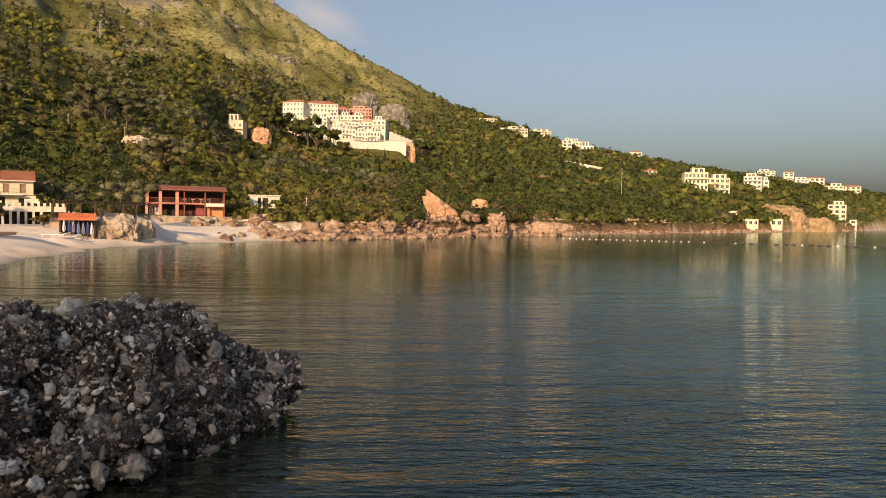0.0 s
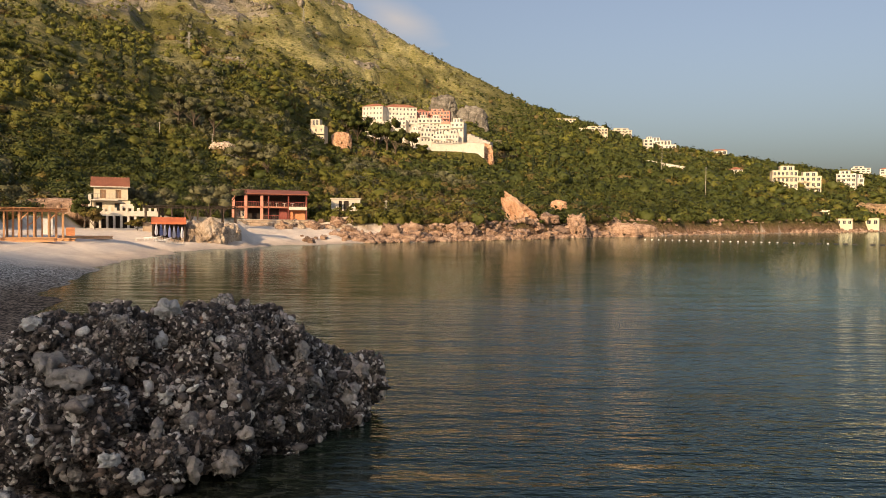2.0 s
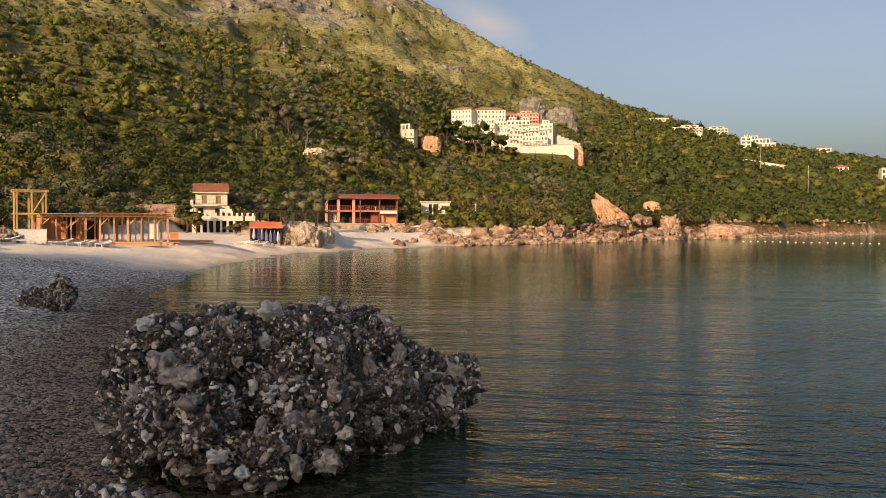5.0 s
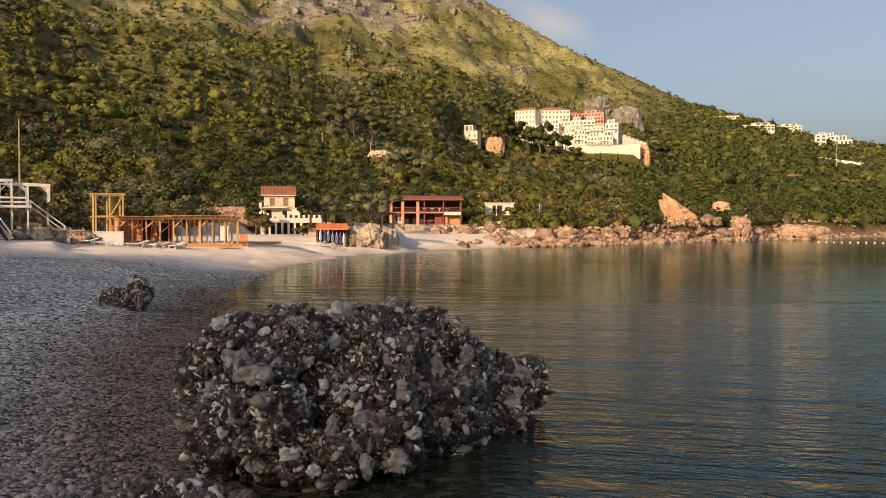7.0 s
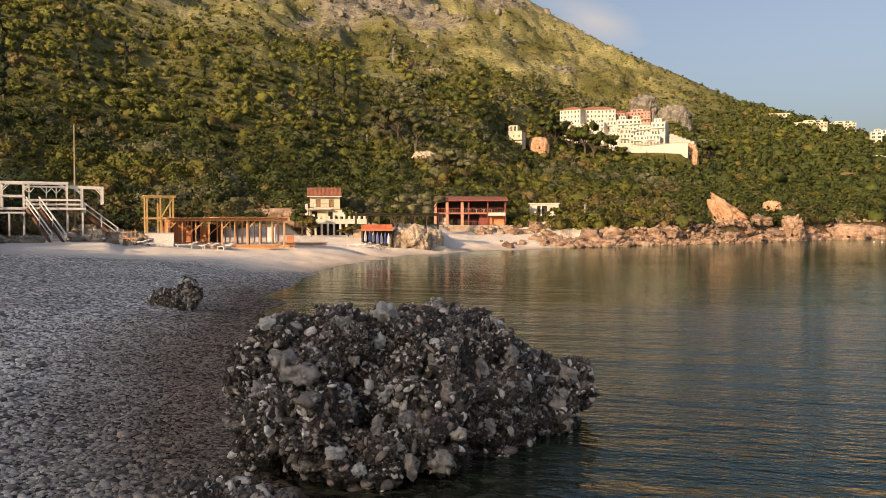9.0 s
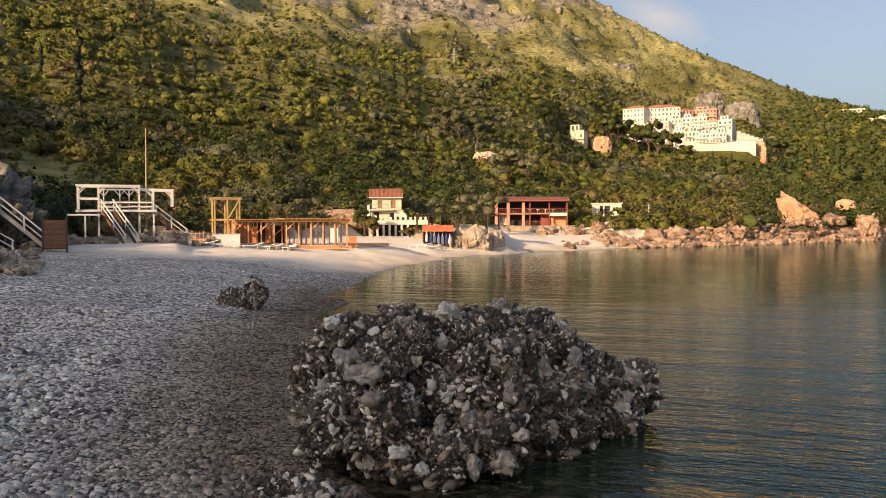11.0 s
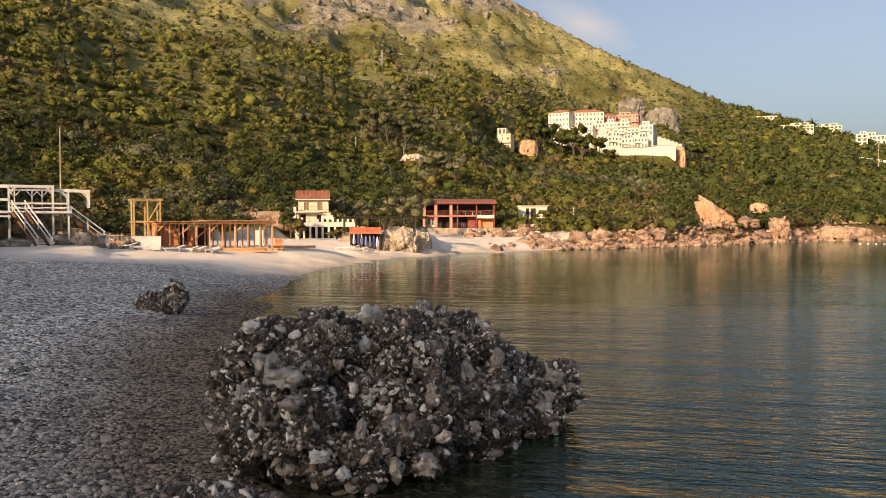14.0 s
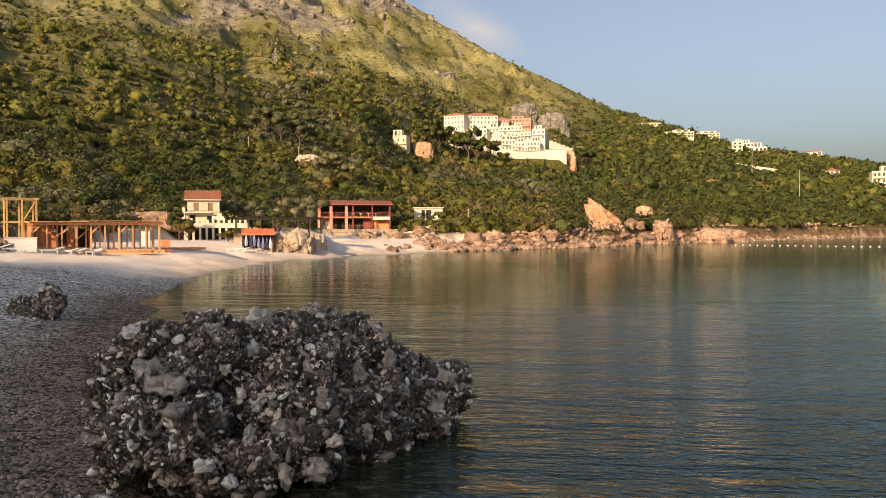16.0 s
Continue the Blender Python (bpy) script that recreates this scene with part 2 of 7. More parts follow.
def conglomerate():
    """Dark brown cement, crumbly, with grey and white stones set in it; crevice shade is put into the cement's colour.
    """
    m, n, l, b = shader("conglomerate", 0.8)
    tint = n.new("ShaderNodeAttribute")
    tint.attribute_name = "stone"
    parts = n.new("ShaderNodeSeparateColor")
    l.new(tint.outputs["Color"], parts.inputs["Color"])

    def crumbs(scale):
        c = n.new("ShaderNodeTexVoronoi")
        c.inputs["Scale"].default_value = 1.0
        l.new(place_at(n, l, scale), c.inputs["Vector"])
        return c.outputs

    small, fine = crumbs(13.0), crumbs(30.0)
    # the darkest stop also paints shaded hollows into the cement
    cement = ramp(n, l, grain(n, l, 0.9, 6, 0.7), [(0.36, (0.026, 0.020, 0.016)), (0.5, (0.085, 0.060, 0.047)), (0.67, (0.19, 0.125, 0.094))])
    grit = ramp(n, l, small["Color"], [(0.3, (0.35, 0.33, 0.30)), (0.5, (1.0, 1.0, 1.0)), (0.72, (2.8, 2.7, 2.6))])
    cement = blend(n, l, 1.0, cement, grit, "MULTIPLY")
    # crumb edges darkened in the colour, as shade in the crevices between them
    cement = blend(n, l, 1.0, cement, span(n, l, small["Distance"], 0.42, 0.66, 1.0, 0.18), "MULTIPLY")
    stone = ramp(n, l, parts.outputs["Green"], [(0.0, (0.08, 0.058, 0.044)), (0.45, (0.22, 0.175, 0.14)), (0.8, (0.42, 0.36, 0.31)), (1.0, (0.60, 0.55, 0.49))])
    stone = blend(n, l, 1.0, stone, ramp(n, l, grain(n, l, 7, 6, 0.75), [(0.35, (0.45, 0.44, 0.43)), (0.65, (1.1, 1.1, 1.1))]), "MULTIPLY")
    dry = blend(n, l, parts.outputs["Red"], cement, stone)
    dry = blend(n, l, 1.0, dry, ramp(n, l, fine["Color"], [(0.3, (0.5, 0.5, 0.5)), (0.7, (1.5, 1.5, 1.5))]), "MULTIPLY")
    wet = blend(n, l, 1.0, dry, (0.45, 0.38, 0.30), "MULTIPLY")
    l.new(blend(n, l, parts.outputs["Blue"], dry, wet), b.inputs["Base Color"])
    l.new(span(n, l, parts.outputs["Blue"], 0, 1, 0.55, 0.3), b.inputs["Roughness"])
    first = relief(n, l, b, span(n, l, small["Distance"], 0.0, 0.8, 1.0, 0.0), 1.0, 0.09)
    second = relief(n, l, b, grain(n, l, 30, 5, 0.75), 0.9, 0.05)
    l.new(first.outputs["Normal"], second.inputs["Normal"])
    return m


def red_rock(name, dark, mid, light, scale=0.6):
    m, n, l, b = shader(name, 0.9)
    info = n.new("ShaderNodeObjectInfo")
    base = ramp(n, l, grain(n, l, scale, 6, 0.7, (1, 1, 1.6)), [(0.32, dark), (0.5, mid), (0.68, light)])
    pits = ramp(n, l, grain(n, l, scale * 14, 6, 0.75), [(0.36, (0.45, 0.43, 0.41)), (0.54, (1, 1, 1))])
    base = blend(n, l, 1.0, base, pits, "MULTIPLY")
    hsv = n.new("ShaderNodeHueSaturation")
    l.new(base, hsv.inputs["Color"])
    l.new(span(n, l, info.outputs["Random"], 0, 1, 0.8, 1.15), hsv.inputs["Value"])
    l.new(hsv.outputs["Color"], b.inputs["Base Color"])
    coarse = relief(n, l, b, grain(n, l, scale * 5, 8, 0.75, (1, 1, 0.5)), 1.0, 0.12 / scale ** 0.7)
    fine = relief(n, l, b, grain(n, l, scale * 32, 5, 0.75), 0.8, 0.03 / scale ** 0.5)
    l.new(coarse.outputs["Normal"], fine.inputs["Normal"])
    return m


def glass_dark():
    m, n, l, b = shader("window_glass", 0.12)
    l.new(ramp(n, l, grain(n, l, 0.8, 2), [(0.3, (0.02, 0.025, 0.03)), (0.7, (0.05, 0.06, 0.07))]), b.inputs["Base Color"])
    return m


SEA = water_surface()
GROUND = ground_cover()
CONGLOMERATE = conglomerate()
SHORE_ROCK = red_rock("shore_rock", (0.13, 0.080, 0.056), (0.38, 0.255, 0.18), (0.55, 0.41, 0.31))
ORANGE_CLIFF = red_rock("orange_cliff", (0.36, 0.20, 0.115), (0.62, 0.37, 0.225), (0.74, 0.53, 0.37), 0.5)
OCHRE_CLIFF = red_rock("ochre_cliff", (0.15, 0.105, 0.055), (0.33, 0.225, 0.125), (0.46, 0.34, 0.21), 0.25)
GREY_CRAG = red_rock("grey_crag", (0.09, 0.085, 0.070), (0.21, 0.195, 0.165), (0.35, 0.325, 0.285), 0.2)
LIMESTONE = red_rock("limestone_ledge", (0.14, 0.125, 0.095), (0.30, 0.27, 0.22), (0.46, 0.42, 0.355), 0.2)
PALE_ROCK = red_rock("pale_rock", (0.28, 0.215, 0.16), (0.58, 0.47, 0.36), (0.74, 0.64, 0.52), 0.6)
LEAF_DARK = leaves("leaf_dark", (0.042, 0.056, 0.011), (0.088, 0.102, 0.020))
LEAF_MID = leaves("leaf_mid", (0.080, 0.088, 0.014), (0.160, 0.154, 0.027), (0.205, 0.140, 0.046))
LEAF_LIGHT = leaves("leaf_light", (0.100, 0.114, 0.018), (0.198, 0.190, 0.035))
LEAF_OLIVE = leaves("leaf_olive", (0.086, 0.090, 0.042), (0.195, 0.186, 0.102))
LEAF_DRY = leaves("leaf_dry", (0.118, 0.088, 0.034), (0.245, 0.176, 0.072))
LEAF_CYPRESS = leaves("leaf_cypress", (0.012, 0.022, 0.008), (0.030, 0.045, 0.015))
BARK = plain("bark", (0.12, 0.09, 0.065), 0.9, vary=0.4, scale=2, bump=0.02)

# ---- helpers for building ----
def mesh_object(name, verts, faces, mats, index=None, smooth=False, attributes=()):
    """An object from numpy arrays of corners and of faces that all have the same number of corners."""
    me = bpy.data.meshes.new(name)
    faces = np.asarray(faces, np.int32)
    k = faces.shape[1]
    me.vertices.add(len(verts))
    me.vertices.foreach_set("co", np.asarray(verts, np.float32).ravel())
    me.loops.add(faces.size)
    me.loops.foreach_set("vertex_index", faces.ravel())
    me.polygons.add(len(faces))
    me.polygons.foreach_set("loop_start", np.arange(0, faces.size, k, dtype=np.int32))
    for m in mats:
        me.materials.append(m)
    if index is not None:
        me.polygons.foreach_set("material_index", np.asarray(index, np.int32))
    if smooth:
        me.polygons.foreach_set("use_smooth", np.ones(len(faces), bool))
    for label, values in attributes:
        a = me.attributes.new(label, "FLOAT_COLOR", "POINT")
        a.data.foreach_set("color", np.c_[values, np.ones(len(values))].astype(np.float32).ravel())
    me.update(calc_edges=True)
    me.validate()
    return new(name, me)


def hashed(i, j, k, seed=0):
    h = (i.astype(np.int64) * 374761393 + j.astype(np.int64) * 668265263 + k.astype(np.int64) * 1442695041 + seed * 974634777) & 0xFFFFFFFF
    h = ((h ^ (h >> 13)) * 1274126177) & 0xFFFFFFFF
    h = ((h ^ (h >> 16)) * 2246822519) & 0xFFFFFFFF
    return ((h ^ (h >> 15)) & 0xFFFFFF) / float(0xFFFFFF)


def noise3(p, seed=0):
    """Smooth value noise, -1 to 1, at an N x 3 array of places."""
    p = np.asarray(p, float)
    c = np.floor(p)
    f = p - c
    f = f * f * (3 - 2 * f)
    c = c.astype(np.int64)
    out = 0
    for a in (0, 1):
        for b in (0, 1):
            for d in (0, 1):
                w = (f[:, 0] if a else 1 - f[:, 0]) * (f[:, 1] if b else 1 - f[:, 1]) * (f[:, 2] if d else 1 - f[:, 2])
                out = out + w * hashed(c[:, 0] + a, c[:, 1] + b, c[:, 2] + d, seed)
    return out * 2 - 1


def fbm(p, octaves=5, gain=0.5, seed=0):
    total, amp, q = 0, 1.0, np.asarray(p, float)
    for k in range(octaves):
        total = total + amp * noise3(q, seed + k)
        q, amp = q * 2.03 + 11.7, amp * gain
    return total


def cells(p, seed=0, jitter=0.9):
    """Distances to the nearest two of scattered points, one for every unit cell, and a random number of the nearest."""
    c = np.floor(p).astype(np.int64)
    best, second, who = np.full(len(p), 9.0), np.full(len(p), 9.0), np.zeros(len(p))
    for a in (-1, 0, 1):
        for b in (-1, 0, 1):
            for d in (-1, 0, 1):
                q = c + [a, b, d]
                h = hashed(q[:, 0], q[:, 1], q[:, 2], seed)
                at = q + 0.5 + jitter * (np.stack([h, (h * 97.31) % 1, (h * 1931.7) % 1], 1) - 0.5)
                dist = np.linalg.norm(at - p, axis=1)
                near = dist < best
                second = np.where(near, best, np.minimum(second, dist))
                best = np.where(near, dist, best)
                who = np.where(near, (h * 7919.3) % 1, who)
    return best, second, who


def broken(q, seed):
    """Offsets that break a surface into tilted planes with cracks between them."""
    total = fbm(q * 0.8, 3, 0.5, seed + 4) * 0.22 + fbm(q * 9, 3, 0.5, seed + 6) * 0.02
    for scale, deep in ((1.3, 0.50), (3.1, 0.22), (7.0, 0.08)):
        p = q * scale + fbm(q * 1.1, 2, 0.5, seed)[:, None] * 0.15
        d, e, who = cells(p, seed + int(scale * 10))
        tilt = np.stack([np.sin(who * 91), np.sin(who * 57 + 1), np.sin(who * 33 + 2)], 1)
        total = total + deep * ((who - 0.5) * 0.35 + (tilt * (p - np.floor(p) - 0.5)).sum(1) * 0.5 - 0.3 * np.exp(-(e - d) * 12))
    return total


def polar(heading, far):
    """A place on the plan: degrees to the left of +y, and metres from the viewpoint's foot."""
    a = radians(heading)
    return -far * math.sin(a), far * math.cos(a)


# ---- ground: bay, beach, hills and mountain as one sheet ----
SHORE = [(60, -30), (20, -6), (6, 1), (0, 5.5), (-4.4, 9.6), (-6.6, 11.6), (-10.5, 18.5), (-15.9, 29.9), (-20.3, 41), (-25.4, 57), (-28.4, 70),
         (-29.5, 87), (-24.5, 109.5), (-15, 126.5), (-2.5, 142), (16.5, 168.5), (53, 227), (120, 315), (250, 472), (500, 785), (1100, 1500)]
BAY = np.array(SHORE + [(5000, 1900), (5000, -3000), (300, -3000)], float)


def from_shore(x, y):
    """Metres from the waterline: land is positive, water negative."""
    p = np.stack([x, y], -1)
    best, inside = np.full(x.shape, 1e9), np.zeros(x.shape, bool)
    for a, b in zip(BAY, np.roll(BAY, -1, 0)):
        d = b - a
        t = np.clip(((p - a) @ d) / (d @ d), 0, 1)
        best = np.minimum(best, np.linalg.norm(p - a - t[..., None] * d, axis=-1))
        cross = (a[1] > y) != (b[1] > y)
        inside ^= cross & (x < (b[0] - a[0]) * (y - a[1]) / (b[1] - a[1] + 1e-12) + a[0])
    return np.where(inside, -best, best)


# Headings; distance and height of the foot of the hills; distance and slope to the eye of the top of the woods; the same of the ridge.
HEADINGS = [-60, -42, -33, -28, -21, -13, -5, -1, 3, 7.5, 13, 21, 26, 31, 41, 49, 60, 80]
FOOT_FAR = [2500, 1500, 960, 552, 350, 245, 178, 160, 152, 148, 160, 136, 122, 102, 88, 72, 64, 60]
FOOT_Z = [2, 4, 6, 7, 5, 4.2, 3.6, 3.2, 3.0, 3.0, 3.6, 4.0, 3.8, 3.5, 3.2, 3, 3, 3]
WOOD_FAR = [3000, 1900, 1250, 680, 570, 640, 680, 680, 670, 620, 430, 400, 360, 340, 300, 280, 260, 250]
WOOD_SLOPE = [-0.01, 0.02, 0.03, 0.040, 0.052, 0.073, 0.103, 0.118, 0.128, 0.136, 0.156, 0.184, 0.204, 0.215, 0.232, 0.24, 0.25, 0.25]
RIDGE_FAR = [4000, 2600, 1700, 1300, 1000, 1050, 1200, 1300, 1400, 1450, 1500, 1400, 1300, 1200, 900, 700, 650, 600]
RIDGE_SLOPE = [-0.01, 0.020, 0.037, 0.051, 0.070, 0.097, 0.144, 0.179, 0.211, 0.259, 0.32, 0.38, 0.40, 0.42, 0.43, 0.44, 0.44, 0.42]
EYE_Z = 3.6
# levelled ground: headings, distances, height
PADS = [(20.3, 25.3, 116, 132, 2.1), (10.4, 16.2, 160, 172, 3.5), (6.7, 9.4, 168, 180, 5.4), (38, 44, 66, 80, 2.3), (15.5, 20, 111, 122, 3.0), (-1.2, 3.6, 519, 530, 49.6)]


def along(table, heading):
    return np.interp(heading, HEADINGS, table)


def land(x, y):
    """Height of the ground, and how much of it is wooded, bare rock or beach."""
    x, y = np.asarray(x, float), np.asarray(y, float)
    far, heading = np.hypot(x, y), np.degrees(np.arctan2(-x, y))
    flat = np.stack([x, y, 0 * x], -1).reshape(-1, 3)
    wob = lambda s, o=3, seed=0: fbm(flat * s, o, 0.5, seed).reshape(x.shape)  # noqa: E731
    d = from_shore(x, y) + wob(0.35, 3, 40) * np.clip(far / 60, 0.15, 2.0)
    beach = np.interp(d, [-60, -20, -6, 0, 7, 20, 45, 90, 300], [-9, -4.5, -1.3, 0, 1.05, 2.1, 2.6, 3.2, 7])
    beach = beach + wob(0.6, 3, 50) * 0.05 * np.clip(d / 3, 0, 2) * np.clip((45 - far) / 25, 0.12, 1)
    f1, z1, f2, e2, f3, e3 = (along(t, heading) for t in (FOOT_FAR, FOOT_Z, WOOD_FAR, WOOD_SLOPE, RIDGE_FAR, RIDGE_SLOPE))
    e1 = (z1 - EYE_Z) / f1
    u = np.clip((far - f1) / (f2 - f1), 0, 1)
    v = np.clip((far - f2) / (f3 - f2), 0, 1)
    slope = e1 + (e2 - e1) * u**1.15 + (e3 - e2) * v**0.9
    hill = EYE_Z + far * slope
    hill = np.where(far > f3, EYE_Z + f3 * e3 - (far - f3) * 0.25, hill)
    # folds that run down the slopes, and roughness on the mountain
    fold = fbm(np.stack([heading * 0.32, np.log(np.maximum(far, 5)) * 2.2, 0 * far], -1).reshape(-1, 3), 5, 0.55, 7).reshape(x.shape)
    hill = hill + fold * far * (0.0065 * np.clip(u * 3, 0, 1) * (0.5 + u) * (1 - v) ** 2 + 0.020 * v * (1 - v)) * np.clip((heading + 40) / 30, 0.25, 1)
    rugged = 1 - np.abs(fbm(flat * 0.011, 5, 0.55, 13)).reshape(x.shape) * 1.6
    hill = hill + (rugged - 0.45) * far * 0.022 * np.clip(v * 5, 0, 1) * np.clip((1 - v) * 7, 0, 1) * np.clip((heading + 6) / 8, 0, 1)
    near = np.clip((far - f1 + 7) / 7, 0, 1)
    hill = np.where(far < f1, hill * near * near * (3 - 2 * near) - 1.0 * (1 - near), hill)
    back = np.clip((np.abs(heading) - 60) / 25, 0, 1)
    hill = np.where(np.abs(heading) > 95, -30, hill * (1 - back) - 30 * back)
    z = np.maximum(beach, np.where(d > 1.0, hill, -30))
    for h0, h1, f0, f9, level in PADS:
        w = np.clip((heading - h0 + 1) / 1.0, 0, 1) * np.clip((h1 + 1 - heading) / 1.0, 0, 1) * np.clip((far - f0 + 6) / 6, 0, 1) * np.clip((f9 + 6 - far) / 6, 0, 1)
        z = z + (level - z) * w
    return z, d, u, v, fold, hill > beach


def ground_z(x, y):
    return float(land(np.array([x]), np.array([y]))[0][0])


# heading, slope from the eye, half-widths of both: limestone outcrops, and hollows full of bushes, on the mountain
ROCKY = [(22.6, 0.262, 1.9, 0.030), (19.6, 0.268, 1.3, 0.020), (17.4, 0.262, 2.2, 0.024), (14.6, 0.252, 1.8, 0.014), (12.2, 0.277, 3.0, 0.010), (15.9, 0.186, 1.6, 0.010), (18.6, 0.214, 1.2, 0.012), (16.6, 0.222, 1.0, 0.006), (6.6, 0.190, 1.3, 0.005), (28.0, 0.285, 2.5, 0.012), (24.6, 0.248, 1.3, 0.010)]
BUSHY = [(8.6, 0.218, 1.7, 0.013), (11.6, 0.256, 2.6, 0.011), (4.6, 0.166, 2.3, 0.024), (20.3, 0.236, 1.3, 0.012), (18.0, 0.210, 1.0, 0.012), (14.6, 0.226, 2.0, 0.007), (25.0, 0.262, 1.4, 0.010), (13.6, 0.176, 1.6, 0.010), (23.0, 0.212, 3.0, 0.010), (-2.5, 0.12, 4.0, 0.016), (30.0, 0.225, 3.0, 0.008)]


def in_patches(patches, x, y, z):
    """1 in the middle of the nearest patch, 0 at its uneven edge and beyond."""
    far, heading = np.hypot(x, y) + 1e-6, np.degrees(np.arctan2(-x, y))
    slope = (z - EYE_Z) / far
    rough = fbm(np.stack([x, y, z], -1).reshape(-1, 3) * 0.02, 4, 0.6, 27).reshape(x.shape)
    best = np.zeros(x.shape)
    for h, e, dh, de in patches:
        best = np.maximum(best, 1.35 + 0.7 * rough - np.hypot((heading - h) / dh, (slope - e) / de))
    return np.clip(best, 0, 1)


def rockiness(x, y, z, v):
    base = fbm(np.stack([x, y, z], -1).reshape(-1, 3) * 0.013, 5, 0.6, 21).reshape(x.shape)
    heading = np.degrees(np.arctan2(-x, y))
    return np.clip(in_patches(ROCKY, x, y, z) * 1.1 + np.clip(base - 0.35, 0, 1) * np.clip((heading - 6) / 8, 0, 1) + np.clip(v - 0.75, 0, 1) * 1.5, 0, 1)


def build_ground():
    head = np.radians(np.concatenate([np.arange(-180, -46, 4.0), np.arange(-45, -36, 1.0), np.arange(-36, 51.01, 0.22), np.arange(52, 60, 1.0), np.arange(60, 180, 4.0)]))
    far = np.concatenate([[0.0], np.geomspace(2.5, 60, 100), np.geomspace(60.8, 240, 160), np.geomspace(243, 2200, 150), [2800, 3600, 4700]])
    hh, ff = np.meshgrid(head, far, indexing="ij")
    x, y = -ff * np.sin(hh), ff * np.cos(hh)
    z, d, u, v, fold, hilly = land(x, y)
    nh, nf = x.shape
    a = np.arange(nh * nf).reshape(nh, nf)
    b = np.roll(a, -1, 0)
    faces = np.stack([a[:, :-1], b[:, :-1], b[:, 1:], a[:, 1:]], -1).reshape(-1, 4)
    pts = np.stack([x, y, z], -1).reshape(-1, 3)
    bare = rockiness(x, y, z, v) * np.clip(v * 6, 0, 1)
    woods = np.clip(1.2 - v * 5 + 0.9 * fbm(pts * 0.012, 3, 0.5, 31).reshape(x.shape), 0, 1)
    woods = np.maximum(woods, np.clip((3 - np.degrees(hh)) / 9, 0, 0.75))
    woods = woods * (1 - 0.6 * np.clip((u - 0.5) / 0.4, 0, 1) * np.clip((np.degrees(hh) - 20) / 6, 0, 1))
    woods = np.maximum(woods, 0.85 * in_patches(BUSHY, x, y, z))
    hill_cover = np.stack([woods, bare, 0 * woods], -1)
    sand = np.clip((ff - 55 + 2.5 * fbm(pts * 0.25, 3, 0.5, 37).reshape(x.shape)) / 6, 0, 1) * np.clip((d + 1) / 2, 0, 1)
    wet = np.clip(1.45 - d / 3.3, 0, 1) * np.clip((60 - ff) / 20, 0.4, 1)
    beach_cover = np.stack([0 * sand, sand, wet], -1)
    land_kind = np.clip((ff - along(FOOT_FAR, np.degrees(hh)) + 3.0) / 5.0 + 0.7 * fbm(pts * 0.5, 3, 0.5, 33).reshape(x.shape), 0, 1) * np.clip((d - 0.8) / 1.5, 0, 1)
    land_kind = np.where((np.degrees(hh) < 3) & (ff > 60), np.clip((d - 0.3) / 0.6, 0, 1), land_kind)  # no sand on the rocky shore
    red = np.clip((4.5 - z) / 3.0, 0, 1) * np.clip((9 - np.degrees(hh)) / 3, 0, 1)
    hill_cover[..., 2] = np.clip(red + 0.4 * fbm(pts * 0.4, 3, 0.5, 35).reshape(x.shape) * (red > 0), 0, 1)
    beach_cover[..., 0] = np.where(np.degrees(hh) > 55, np.clip((d - 10) / 5, 0, 1), land_kind)
    ground = mesh_object("ground", pts, faces, [GROUND], None, True, [("cover", hill_cover.reshape(-1, 3)), ("strand", beach_cover.reshape(-1, 3))])
    tagged(ground, "pebble beach and steep wooded hillside rising to a mountain", "ground", kind="structure")


build_ground()


def build_sea():
    """Level water; the shallows by the shore, and a wide green band that also paints the hill's reflection, are marked
    for their colour.
    """
    head, far = np.radians(np.arange(-180, 180, 2.5)), np.geomspace(0.5, 4900, 110)
    hh, ff = np.meshgrid(head, far, indexing="ij")
    x, y = -ff * np.sin(hh), ff * np.cos(hh)
    d = from_shore(x, y)
    a = np.arange(x.size).reshape(x.shape)
    b = np.roll(a, -1, 0)
    faces = np.stack([a[:, :-1], a[:, 1:], b[:, 1:], b[:, :-1]], -1).reshape(-1, 4)
    tint = np.stack([np.clip(1.05 + d / 5, 0, 1) ** 1.3, np.clip(1 + d / 60, 0, 1), np.interp(ff, [8, 20, 45, 110, 300], [1.35, 0.85, 0.25, 0.08, 0.045])], -1)
    return mesh_object("water", np.stack([x, y, 0 * x], -1).reshape(-1, 3), faces, [SEA], None, False, [("shallow", tint.reshape(-1, 3))])


sea = build_sea()
tagged(sea, "calm dark blue-green sea water with small ripples", "water", kind="structure")


